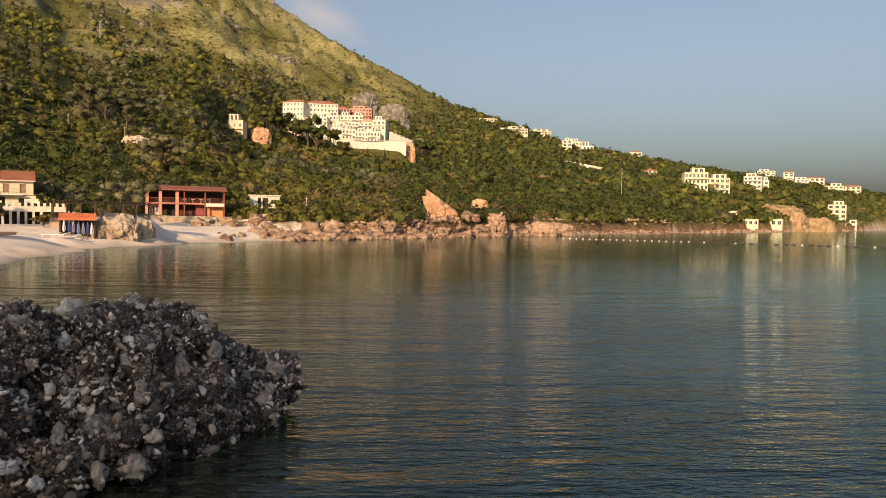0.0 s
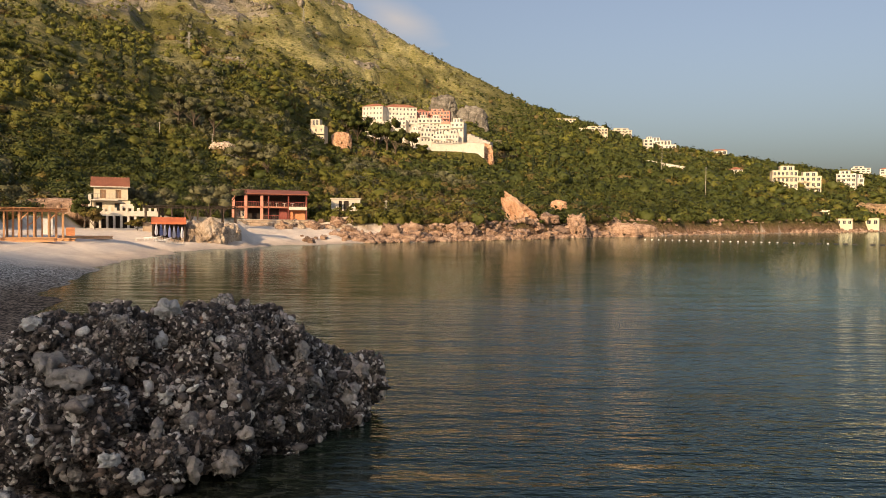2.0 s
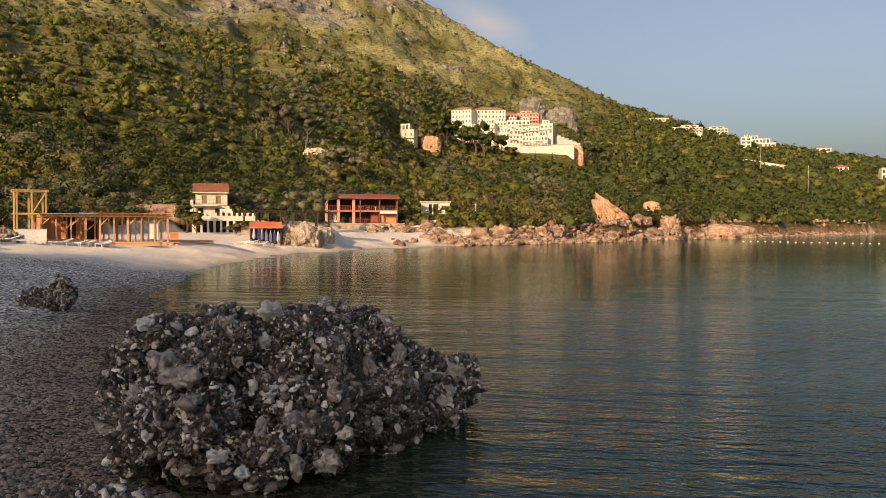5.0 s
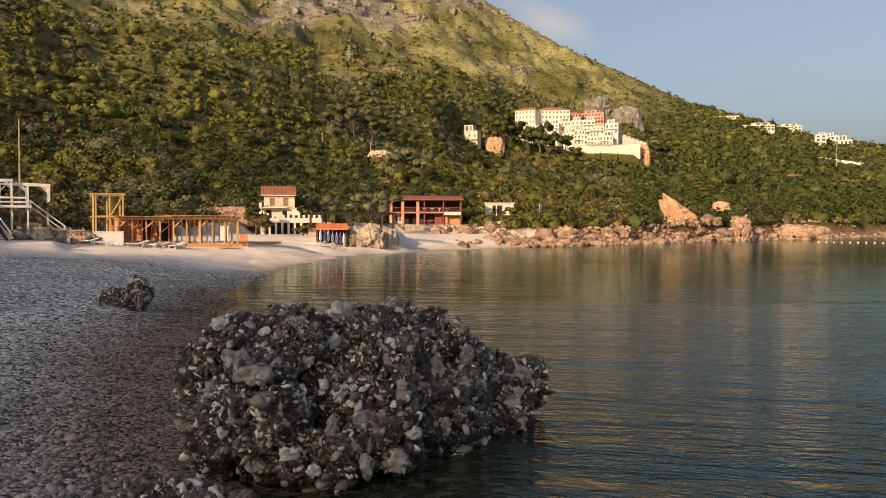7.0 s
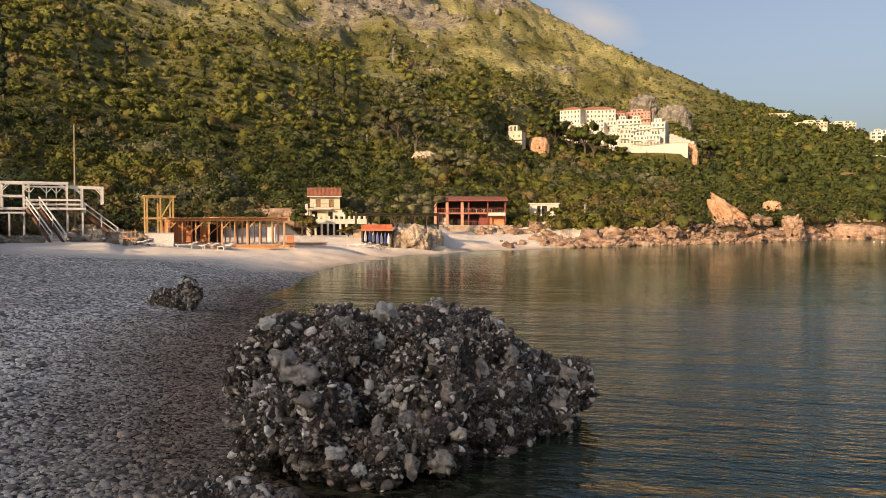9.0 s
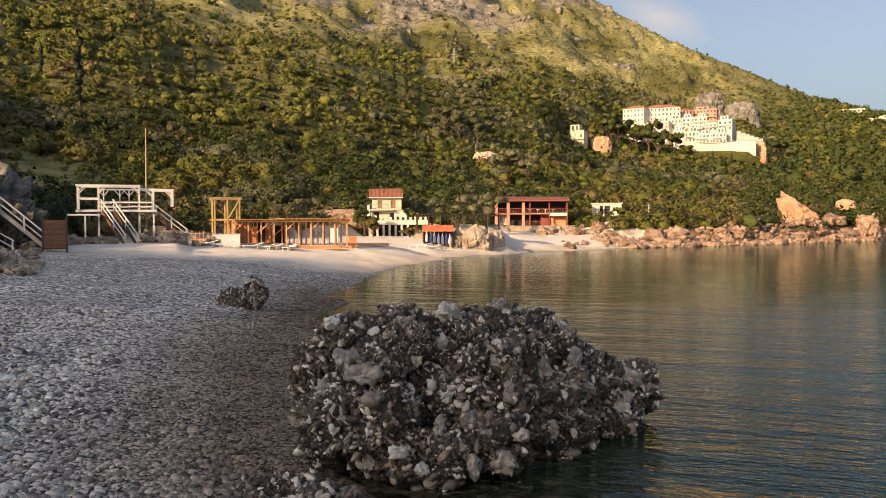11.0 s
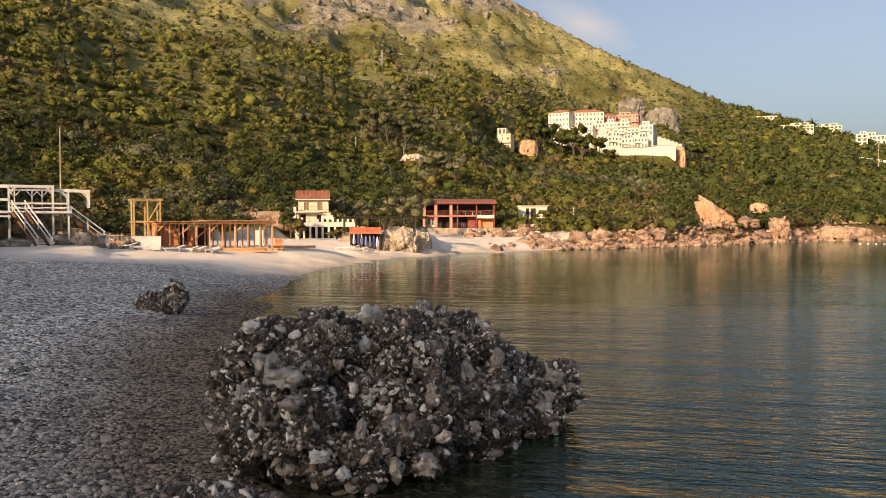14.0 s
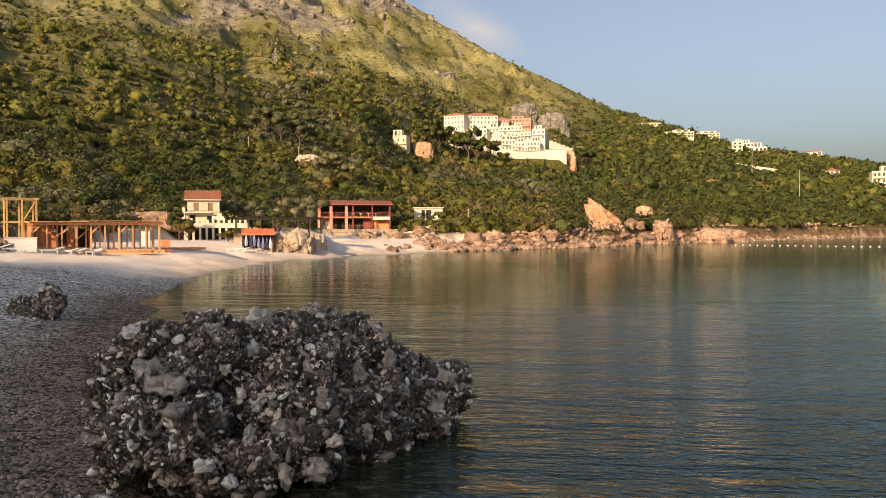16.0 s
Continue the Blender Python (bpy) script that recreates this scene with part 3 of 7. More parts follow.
def build_hill_behind():
    """The headland behind the viewpoint whose shade lies over the near beach."""
    back = Vector((TO_SUN.x, TO_SUN.y, 0)).normalized()
    edge = [(-190, 60, 70), (-140, 62, 40), (-90, 60, 20), (-68.4, 58.4, 12.5), (-61.6, 58.6, 10), (-56.6, 56.6, 7), (-51, 53.5, 3.5), (-44, 50, 2.5), (-41.5, 46.5, 1.9), (-40, 44.8, 1.9), (-38, 47.8, 1.8), (-36.5, 52.6, 1.5), (-31.8, 59, 0.9), (-28, 60, 0.3), (-24.6, 56, 0), (0, 85, 0), (45, 110, 0), (130, 140, 0)]
    rise = math.tan(SUN_EL)
    verts, faces = [], []
    for k, (x, y, z) in enumerate(edge):
        s = 900 + 9 * math.sin(k * 2.1)
        top = Vector((x, y, 0)) + back * s
        for off, h in ((-330, -3), (-170, 0.45), (-50, 0.85), (0, 1), (90, 0.8), (400, -0.05)):
            p = top + back * off
            verts.append((p.x, p.y, (z + s * rise) * h if h > 0 else -3))
    for k in range(len(edge) - 1):
        for j in range(5):
            faces.append((k * 6 + j, k * 6 + j + 1, k * 6 + 7 + j, k * 6 + 6 + j))
    ob = mesh_object("headland", np.array(verts), faces, [GROUND], None, False, [("cover", np.tile((1.0, 0, 0), (len(verts), 1))), ("strand", np.tile((1.0, 0, 0), (len(verts), 1)))])
    tagged(ob, "dark wooded headland behind the beach", "hill", kind="structure")


build_hill_behind()

# ---- balls for stones and leaves ----
def icosahedron():
    g = (1 + 5**0.5) / 2
    v = np.array([(-1, g, 0), (1, g, 0), (-1, -g, 0), (1, -g, 0), (0, -1, g), (0, 1, g), (0, -1, -g), (0, 1, -g), (g, 0, -1), (g, 0, 1), (-g, 0, -1), (-g, 0, 1)], float)
    f = np.array([(0, 11, 5), (0, 5, 1), (0, 1, 7), (0, 7, 10), (0, 10, 11), (1, 5, 9), (5, 11, 4), (11, 10, 2), (10, 7, 6), (7, 1, 8),
                  (3, 9, 4), (3, 4, 2), (3, 2, 6), (3, 6, 8), (3, 8, 9), (4, 9, 5), (2, 4, 11), (6, 2, 10), (8, 6, 7), (9, 8, 1)])
    return v / np.linalg.norm(v[0]), f


def turned(count, rng):
    """Random turns about z, as count 3 x 3 matrices, with a little tilt."""
    a, t = rng.uniform(0, 6.283, count), rng.normal(0, 0.3, count)
    ca, sa, ct, st, o = np.cos(a), np.sin(a), np.cos(t), np.sin(t), np.zeros(count)
    spin = np.stack([np.stack([ca, -sa, o], -1), np.stack([sa, ca, o], -1), np.stack([o, o, o + 1], -1)], 1)
    tilt = np.stack([np.stack([o + 1, o, o], -1), np.stack([o, ct, -st], -1), np.stack([o, st, ct], -1)], 1)
    return spin @ tilt


def finer(v, f):
    """Each triangle of a ball cut in four."""
    made, verts, faces = {}, [tuple(p) for p in v], []

    def half(a, b):
        key = (min(a, b), max(a, b))
        if key not in made:
            m = np.add(verts[a], verts[b])
            made[key] = len(verts)
            verts.append(tuple(m / np.linalg.norm(m)))
        return made[key]

    for a, b, c in f:
        x, y, z = half(a, b), half(b, c), half(c, a)
        faces += [(a, x, z), (b, y, x), (c, z, y), (x, y, z)]
    return np.array(verts), np.array(faces)


BALL = icosahedron()
BALL_FINE = finer(*BALL)


# ---- the conglomerate rock at the water's edge ----
def lump(centre, radii, turn=0, rows=110, cols=220):
    """Corners and faces of an ellipsoid, its poles along y, turned about z."""
    a, b = np.meshgrid(np.linspace(0, 2 * np.pi, cols, endpoint=False), np.linspace(0.02, np.pi - 0.02, rows), indexing="ij")
    u = np.stack([np.sin(b) * np.cos(a), np.cos(b), np.sin(b) * np.sin(a)], -1).reshape(-1, 3)
    c, s = math.cos(radians(turn)), math.sin(radians(turn))
    spin = np.array([[c, -s, 0], [s, c, 0], [0, 0, 1]])
    p = (u * radii) @ spin.T + centre
    out = (u / radii) @ spin.T
    out /= np.linalg.norm(out, axis=1)[:, None]
    k = np.arange(cols * rows).reshape(cols, rows)
    n = np.roll(k, -1, 0)
    f = np.stack([k[:, :-1], k[:, 1:], n[:, 1:], n[:, :-1]], -1).reshape(-1, 4)
    return p, out, f


def craggy(p, out, size=1.0, stones=1.0):
    """Knobs, hollows and close-set stones; gives the moved corners and the stone tint."""
    q = p / size
    bent = q + np.stack([fbm(q * 1.3 + k * 31, 3, 0.5, 5 + k) for k in range(3)], 1) * 0.10
    move = fbm(q * 0.8, 3, 0.5, 3) * 0.10 - np.abs(fbm(q * 1.5, 4, 0.55, 9)) * 0.26 - 0.24 * np.clip(1 - 9 * np.abs(fbm(q * 1.0, 3, 0.5, 19)), 0, 1) + 0.05 + fbm(q * 4.5, 4, 0.65, 17) * 0.05
    patch = fbm(q * 0.9, 2, 0.5, 29)
    mask, tone = np.zeros(len(p)), np.full(len(p), 0.35)
    for grid, seed, keep, tall, flat in ((0.40, 61, 0.90, 0.09, 1.0), (0.22, 66, 0.78, 0.075, 1.0), (0.13, 71, 0.55, 0.055, 1.3), (0.08, 81, 0.30, 0.042, 1.3)):
        d, e, who = cells(bent / grid, seed)
        edge = np.clip((e - d) * 2.4 * flat, 0, 1) ** 0.6
        dome = edge * (0.45 + 0.55 * np.sqrt(np.clip(1 - (d / 0.75) ** 2, 0, 1))) * (who > keep + 0.2 * patch) * stones
        lift = dome * tall * (0.55 + 0.9 * ((who * 53) % 1))
        move = move + lift * np.where(mask > 0, 0.25, 1.0)
        grab = (dome > 0.32) & (mask == 0)
        mask = np.where(grab, np.clip(dome * 1.4, 0, 1), mask)
        tone = np.where(grab, (who * 131) % 1, tone)
    return p + out * (move * size)[:, None], mask, tone


def surface_nets(field, origin, h):
    """The surface where a sampled field is zero, as corners and quads (solid where the field is negative)."""
    inside = field < 0
    cell = np.zeros(tuple(n - 1 for n in field.shape))
    total = np.zeros(cell.shape + (3,))
    corner = {}
    for a in (0, 1):
        for b in (0, 1):
            for c in (0, 1):
                corner[a, b, c] = field[a : a + cell.shape[0], b : b + cell.shape[1], c : c + cell.shape[2]]
    for p in corner:
        for k in range(3):
            if p[k] == 0:
                q = tuple(1 if j == k else p[j] for j in range(3))
                fa, fb = corner[p], corner[q]
                cut = (fa < 0) != (fb < 0)
                t = np.where(cut, fa / np.where(cut, fa - fb, 1), 0)
                for j in range(3):
                    total[..., j] += np.where(cut, p[j] + (t if j == k else 0), 0)
                cell += cut
    used = cell > 0
    number = np.full(cell.shape, -1)
    number[used] = np.arange(used.sum())
    grid = np.stack(np.nonzero(used), 1)
    verts = origin + h * (grid + total[used] / cell[used][:, None])
    faces = []
    for k in range(3):
        i, j = [(1, 2), (2, 0), (0, 1)][k]
        lo = [slice(1, -1)] * 3
        hi = [slice(1, -1)] * 3
        hi[k] = slice(2, None)
        a, b = inside[tuple(lo)], inside[tuple(hi)]
        at = np.stack(np.nonzero(a != b), 1) + 1
        flip = a[a != b]
        e = np.eye(3, dtype=int)
        quad = [number[tuple((at - o).T)] for o in (e[i] + e[j], e[j], 0 * e[i], e[i])]
        f = np.stack(quad, 1)
        f[~flip] = f[~flip][:, ::-1]
        faces.append(f)
    return verts, np.concatenate(faces)


def rock_mesh(name, lumps, h, size=1.0, wet_below=0.3, stones=1.0, melt=0.22):
    """One closed boulder out of ellipsoids (centre, radii, turn) that melt together."""
    lo = np.min([np.array(c) - max(r) for c, r, t in lumps], 0) - 4 * h
    hi = np.max([np.array(c) + max(r) for c, r, t in lumps], 0) + 4 * h
    lo[2] = max(lo[2], -0.9)
    axes = [np.arange(a, b, h) for a, b in zip(lo, hi)]
    g = np.stack(np.meshgrid(*axes, indexing="ij"), -1)
    field = None
    for centre, radii, turn in lumps:
        c, s = math.cos(radians(turn)), math.sin(radians(turn))
        q = (g - centre) @ np.array([[c, -s, 0], [s, c, 0], [0, 0, 1]]) / radii
        k = np.linalg.norm(q, axis=-1)
        d = (k - 1) * min(radii)
        if field is None:
            field = d
        else:
            w = np.clip(0.5 + 0.5 * (field - d) / melt, 0, 1)
            field = field * (1 - w) + d * w - melt * w * (1 - w)
    field[:, :, :2] = np.maximum(field[:, :, :2], 0.5 * h)
    p, f = surface_nets(field, lo, h)
    grad = np.stack(np.gradient(field, h), -1)
    out = grad[tuple(np.clip(np.round((p - lo) / h).astype(int), 0, np.array(field.shape) - 1).T)]
    out /= np.linalg.norm(out, axis=1)[:, None] + 1e-9
    p, mask, tone = craggy(p, out, size, stones)
    wet = np.clip((wet_below - p[:, 2]) / 0.15 + 0.3 * noise3(p * 4), 0, 1)
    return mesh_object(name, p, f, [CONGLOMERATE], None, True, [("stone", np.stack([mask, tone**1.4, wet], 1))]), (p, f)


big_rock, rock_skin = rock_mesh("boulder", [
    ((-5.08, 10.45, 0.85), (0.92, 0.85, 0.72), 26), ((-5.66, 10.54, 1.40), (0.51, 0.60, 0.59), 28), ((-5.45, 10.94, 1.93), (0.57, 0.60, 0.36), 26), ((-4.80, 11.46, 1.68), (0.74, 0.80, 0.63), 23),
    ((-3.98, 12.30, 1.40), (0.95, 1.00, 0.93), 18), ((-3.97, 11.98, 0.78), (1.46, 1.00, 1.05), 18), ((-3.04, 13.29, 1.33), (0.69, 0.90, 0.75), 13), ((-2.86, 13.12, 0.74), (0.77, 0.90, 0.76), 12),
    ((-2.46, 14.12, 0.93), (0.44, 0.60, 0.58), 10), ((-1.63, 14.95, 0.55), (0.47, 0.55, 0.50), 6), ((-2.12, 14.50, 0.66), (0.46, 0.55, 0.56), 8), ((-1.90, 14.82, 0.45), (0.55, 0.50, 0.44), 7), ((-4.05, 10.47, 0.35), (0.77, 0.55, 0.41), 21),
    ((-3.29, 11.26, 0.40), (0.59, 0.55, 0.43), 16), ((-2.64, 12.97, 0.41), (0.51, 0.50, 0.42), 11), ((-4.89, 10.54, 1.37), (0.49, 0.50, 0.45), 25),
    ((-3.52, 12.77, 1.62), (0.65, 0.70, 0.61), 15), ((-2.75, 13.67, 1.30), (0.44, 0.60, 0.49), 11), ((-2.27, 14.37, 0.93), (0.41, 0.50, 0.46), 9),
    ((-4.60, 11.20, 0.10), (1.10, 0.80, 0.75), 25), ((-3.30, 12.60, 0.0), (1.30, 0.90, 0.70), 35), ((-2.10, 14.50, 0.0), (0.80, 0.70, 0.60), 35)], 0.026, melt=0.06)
tagged(big_rock, "large dark conglomerate boulder studded with pale stones, half in water", "boulder")


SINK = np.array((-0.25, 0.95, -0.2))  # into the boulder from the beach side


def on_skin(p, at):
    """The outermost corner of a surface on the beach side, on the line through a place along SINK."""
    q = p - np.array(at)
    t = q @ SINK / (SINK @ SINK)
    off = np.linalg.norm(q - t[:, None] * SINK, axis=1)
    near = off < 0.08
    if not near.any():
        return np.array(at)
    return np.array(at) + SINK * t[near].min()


def set_stones():
    """Larger pale stones that stick out of the boulder."""
    light = [plain(f"limestone_{k}", c, 0.6, vary=0.55, scale=5, bump=0.03) for k, c in (("white", (0.66, 0.63, 0.58)), ("grey", (0.36, 0.32, 0.285)), ("tan", (0.46, 0.39, 0.325)))]
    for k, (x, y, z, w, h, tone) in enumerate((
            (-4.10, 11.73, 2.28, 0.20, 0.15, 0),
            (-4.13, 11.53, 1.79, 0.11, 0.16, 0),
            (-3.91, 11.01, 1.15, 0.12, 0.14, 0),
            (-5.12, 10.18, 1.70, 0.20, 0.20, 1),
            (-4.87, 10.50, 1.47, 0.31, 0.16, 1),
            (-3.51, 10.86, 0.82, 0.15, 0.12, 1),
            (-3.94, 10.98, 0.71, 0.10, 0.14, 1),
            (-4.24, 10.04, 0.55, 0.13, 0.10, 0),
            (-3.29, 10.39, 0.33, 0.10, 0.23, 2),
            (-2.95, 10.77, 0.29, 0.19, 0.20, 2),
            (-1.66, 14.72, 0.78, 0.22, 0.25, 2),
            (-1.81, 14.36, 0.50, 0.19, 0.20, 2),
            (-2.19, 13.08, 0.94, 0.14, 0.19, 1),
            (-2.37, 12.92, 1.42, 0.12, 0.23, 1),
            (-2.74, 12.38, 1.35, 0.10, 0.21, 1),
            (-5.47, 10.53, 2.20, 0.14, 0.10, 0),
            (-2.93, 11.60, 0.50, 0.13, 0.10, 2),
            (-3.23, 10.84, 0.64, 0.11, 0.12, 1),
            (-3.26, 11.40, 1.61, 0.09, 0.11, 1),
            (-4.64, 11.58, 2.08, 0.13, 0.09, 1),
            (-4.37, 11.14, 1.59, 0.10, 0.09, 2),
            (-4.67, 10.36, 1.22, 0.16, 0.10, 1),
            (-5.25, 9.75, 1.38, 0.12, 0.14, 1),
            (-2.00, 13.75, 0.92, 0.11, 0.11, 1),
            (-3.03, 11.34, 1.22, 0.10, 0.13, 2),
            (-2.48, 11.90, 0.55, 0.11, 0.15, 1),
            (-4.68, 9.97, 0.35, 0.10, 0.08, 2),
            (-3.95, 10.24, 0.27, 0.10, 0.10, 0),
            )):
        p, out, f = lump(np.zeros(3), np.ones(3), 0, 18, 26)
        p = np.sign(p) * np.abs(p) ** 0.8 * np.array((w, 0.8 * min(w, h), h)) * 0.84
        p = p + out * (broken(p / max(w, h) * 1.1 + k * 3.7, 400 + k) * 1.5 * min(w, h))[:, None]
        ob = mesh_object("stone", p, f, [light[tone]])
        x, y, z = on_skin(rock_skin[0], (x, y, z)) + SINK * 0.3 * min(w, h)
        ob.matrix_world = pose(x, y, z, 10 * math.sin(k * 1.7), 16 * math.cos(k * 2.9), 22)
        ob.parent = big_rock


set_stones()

small_rock, small_skin = rock_mesh("boulder", [((-17.35, 26.9, 1.0), (0.50, 0.45, 0.62), 0), ((-18.2, 26.7, 0.75), (0.62, 0.5, 0.42), 10), ((-17.6, 26.5, 0.6), (0.5, 0.4, 0.35), 0)], 0.05, 0.7, -1, melt=0.12)
tagged(small_rock, "brown conglomerate boulder lying on the pebble beach", "boulder")

rubble, rubble_skin = rock_mesh("rubble_mound", [((-4.75, 8.85, 0.05), (0.55, 0.45, 0.30), 30), ((-5.25, 9.2, 0.05), (0.5, 0.4, 0.28), 20), ((-5.6, 8.9, 0.0), (0.6, 0.5, 0.35), 0)], 0.022, 0.5, 0.05, 1.6, 0.15)
tagged(rubble, "low mound of cemented pale pebbles at the waterline", "rock")


def embedded_material():
    """Grey, tan and white stones, each of its own tone, dusted with brown cement."""
    m, n, l, b = shader("embedded_stone", 0.7)
    info = n.new("ShaderNodeNewGeometry")
    tone = ramp(n, l, info.outputs["Random Per Island"], [(0.0, (0.030, 0.023, 0.018)), (0.34, (0.12, 0.094, 0.077)), (0.62, (0.38, 0.32, 0.275)), (0.88, (0.64, 0.59, 0.53)), (1.0, (0.80, 0.77, 0.72))])
    dust = ramp(n, l, grain(n, l, 1.1, 5, 0.65), [(0.34, (0.62, 0.49, 0.41)), (0.48, (1.0, 0.98, 0.96))])
    spots = ramp(n, l, grain(n, l, 32, 5, 0.75), [(0.36, (0.68, 0.66, 0.63)), (0.60, (1.08, 1.08, 1.08))])
    l.new(blend(n, l, 1.0, blend(n, l, 1.0, tone, dust, "MULTIPLY"), spots, "MULTIPLY"), b.inputs["Base Color"])
    relief(n, l, b, grain(n, l, 45, 5, 0.75), 0.7, 0.012)
    return m


EMBEDDED = embedded_material()


def embed_stones(parent, skin, count, mean, seed, fine, label, least=-0.75):
    """Angular stones of many sizes set into a boulder's surface."""
    rng = np.random.default_rng(seed)
    p, f = skin
    a, b, c = p[f[:, 0]], p[f[:, 1]], p[f[:, 2]]
    out = np.cross(b - a, p[f[:, 3]] - a)
    area = np.linalg.norm(out, axis=1) + 1e-12
    out /= area[:, None]
    pick = rng.choice(len(f), count, p=area / area.sum())
    at, out = (a + c)[pick] / 2, out[pick]
    band = fbm(at * 0.9, 3, 0.5, seed + 3)
    size = rng.lognormal(math.log(mean), 0.42, count) * np.clip(1 + 0.55 * band - 0.25 * (at[:, 2] > 1.5), 0.5, 1.6)
    size = np.minimum(size, 2.2 * mean)
    keep = (at[:, 2] > -0.1) & (out[:, 2] > least) & ((out @ -SINK > -0.3) | (out[:, 2] > 0.5)) & (rng.random(count) < np.clip(0.75 + 0.8 * fbm(at * 1.7, 2, 0.5, seed + 5), 0.25, 1))
    at, out, size = at[keep], out[keep], size[keep]
    n = len(at)
    v, t = BALL_FINE if fine else BALL
    shape = np.stack([rng.uniform(0.9, 1.8, n), rng.uniform(0.7, 1.1, n), rng.uniform(0.4, 0.75, n)], 1) * size[:, None]
    q = v[None] * (1 + rng.normal(0, 0.10 if fine else 0.24, (n, len(v), 1)))
    if fine:  # chipped flat faces
        cut = rng.normal(size=(n, 5, 3))
        cut /= np.linalg.norm(cut, axis=2, keepdims=True)
        for k in range(5):
            over = np.clip(np.einsum("nvj,nj->nv", q, cut[:, k]) - 0.68, 0, 1)
            q = q - over[..., None] * cut[:, k][:, None]
    spin = rng.normal(size=(n, 3, 3))
    spin = np.linalg.qr(spin)[0]
    q = np.einsum("nij,nkj->nki", spin, q * shape[:, None]) + (at - out * (0.08 * size)[:, None])[:, None]
    faces = (t[None] + len(v) * np.arange(n)[:, None, None]).reshape(-1, 3)
    ob = mesh_object("pebble_crust", q.reshape(-1, 3), faces, [EMBEDDED])
    ob.parent = parent
    tagged(ob, label, kind="stuff")


embed_stones(big_rock, rock_skin, 20000, 0.027, 51, False, "small grey and brown stones set in dark cement")
embed_stones(big_rock, rock_skin, 3000, 0.044, 52, True, "chipped grey and white stones set in dark cement")
embed_stones(big_rock, rock_skin, 130, 0.070, 53, True, "large chipped pale stones set in dark cement", -0.4)
embed_stones(small_rock, small_skin, 700, 0.055, 54, False, "brown and grey stones set in cement")
embed_stones(rubble, rubble_skin, 900, 0.045, 55, True, "pale pebbles cemented together")


def build_pebbles():
    rng = np.random.default_rng(5)
    count = 34000
    far = 5.0 + 23.0 * rng.random(count) ** 1.3
    head = np.radians(rng.uniform(19, 52, count))
    x, y = -far * np.sin(head), far * np.cos(head)
    z, d, *_ = land(x, y)
    keep = (d > 0.15) & (d < 40)
    x, y, z, d = x[keep], y[keep], z[keep], d[keep]
    n = len(x)
    # rounder and larger stones in bands along the shore
    size = rng.lognormal(math.log(0.034), 0.32, n) * (1 + 0.35 * noise3(np.stack([d * 0.6, x * 0.1, y * 0.1], 1), 3)) * np.interp(d, [0, 1.2, 4], [0.7, 0.85, 1.1])
    v, f = icosahedron()
    shape = np.stack([rng.uniform(0.9, 1.5, n), rng.uniform(0.75, 1.05, n), rng.uniform(0.4, 0.7, n)], 1) * size[:, None]
    p = np.einsum("nij,nkj->nki", turned(n, rng), v[None] * shape[:, None])
    p += np.stack([x, y, z + shape[:, 2] * 0.45], 1)[:, None]
    f = f[v[f].mean(1)[:, 2] > -0.35]
    faces = (f[None] + 12 * np.arange(n)[:, None, None]).reshape(-1, 3)
    m, nn, l, b = shader("pebble", 0.7)
    geo = nn.new("ShaderNodeNewGeometry")
    tone = ramp(nn, l, geo.outputs["Random Per Island"], [(0.0, (0.085, 0.075, 0.063)), (0.3, (0.38, 0.34, 0.29)), (0.7, (0.74, 0.69, 0.61)), (1.0, (0.90, 0.86, 0.79))])
    spot = ramp(nn, l, grain(nn, l, 60, 4), [(0.3, (0.75, 0.75, 0.75)), (0.7, (1.05, 1.05, 1.05))])
    wet = nn.new("ShaderNodeAttribute")
    wet.attribute_name = "wet"
    dry = blend(nn, l, 1.0, tone, spot, "MULTIPLY")
    l.new(blend(nn, l, wet.outputs["Fac"], dry, blend(nn, l, 1.0, dry, (0.42, 0.33, 0.26), "MULTIPLY")), b.inputs["Base Color"])
    l.new(span(nn, l, wet.outputs["Fac"], 0, 1, 0.75, 0.35), b.inputs["Roughness"])
    damp = np.repeat(np.clip(1.45 - d / 3.3, 0, 1), 12)
    ob = mesh_object("pebbles", p.reshape(-1, 3), faces, [m], None, True, [("wet", np.stack([damp] * 3, 1))])
    tagged(ob, "loose rounded grey and white beach pebbles", "pebbles", kind="stuff")


build_pebbles()

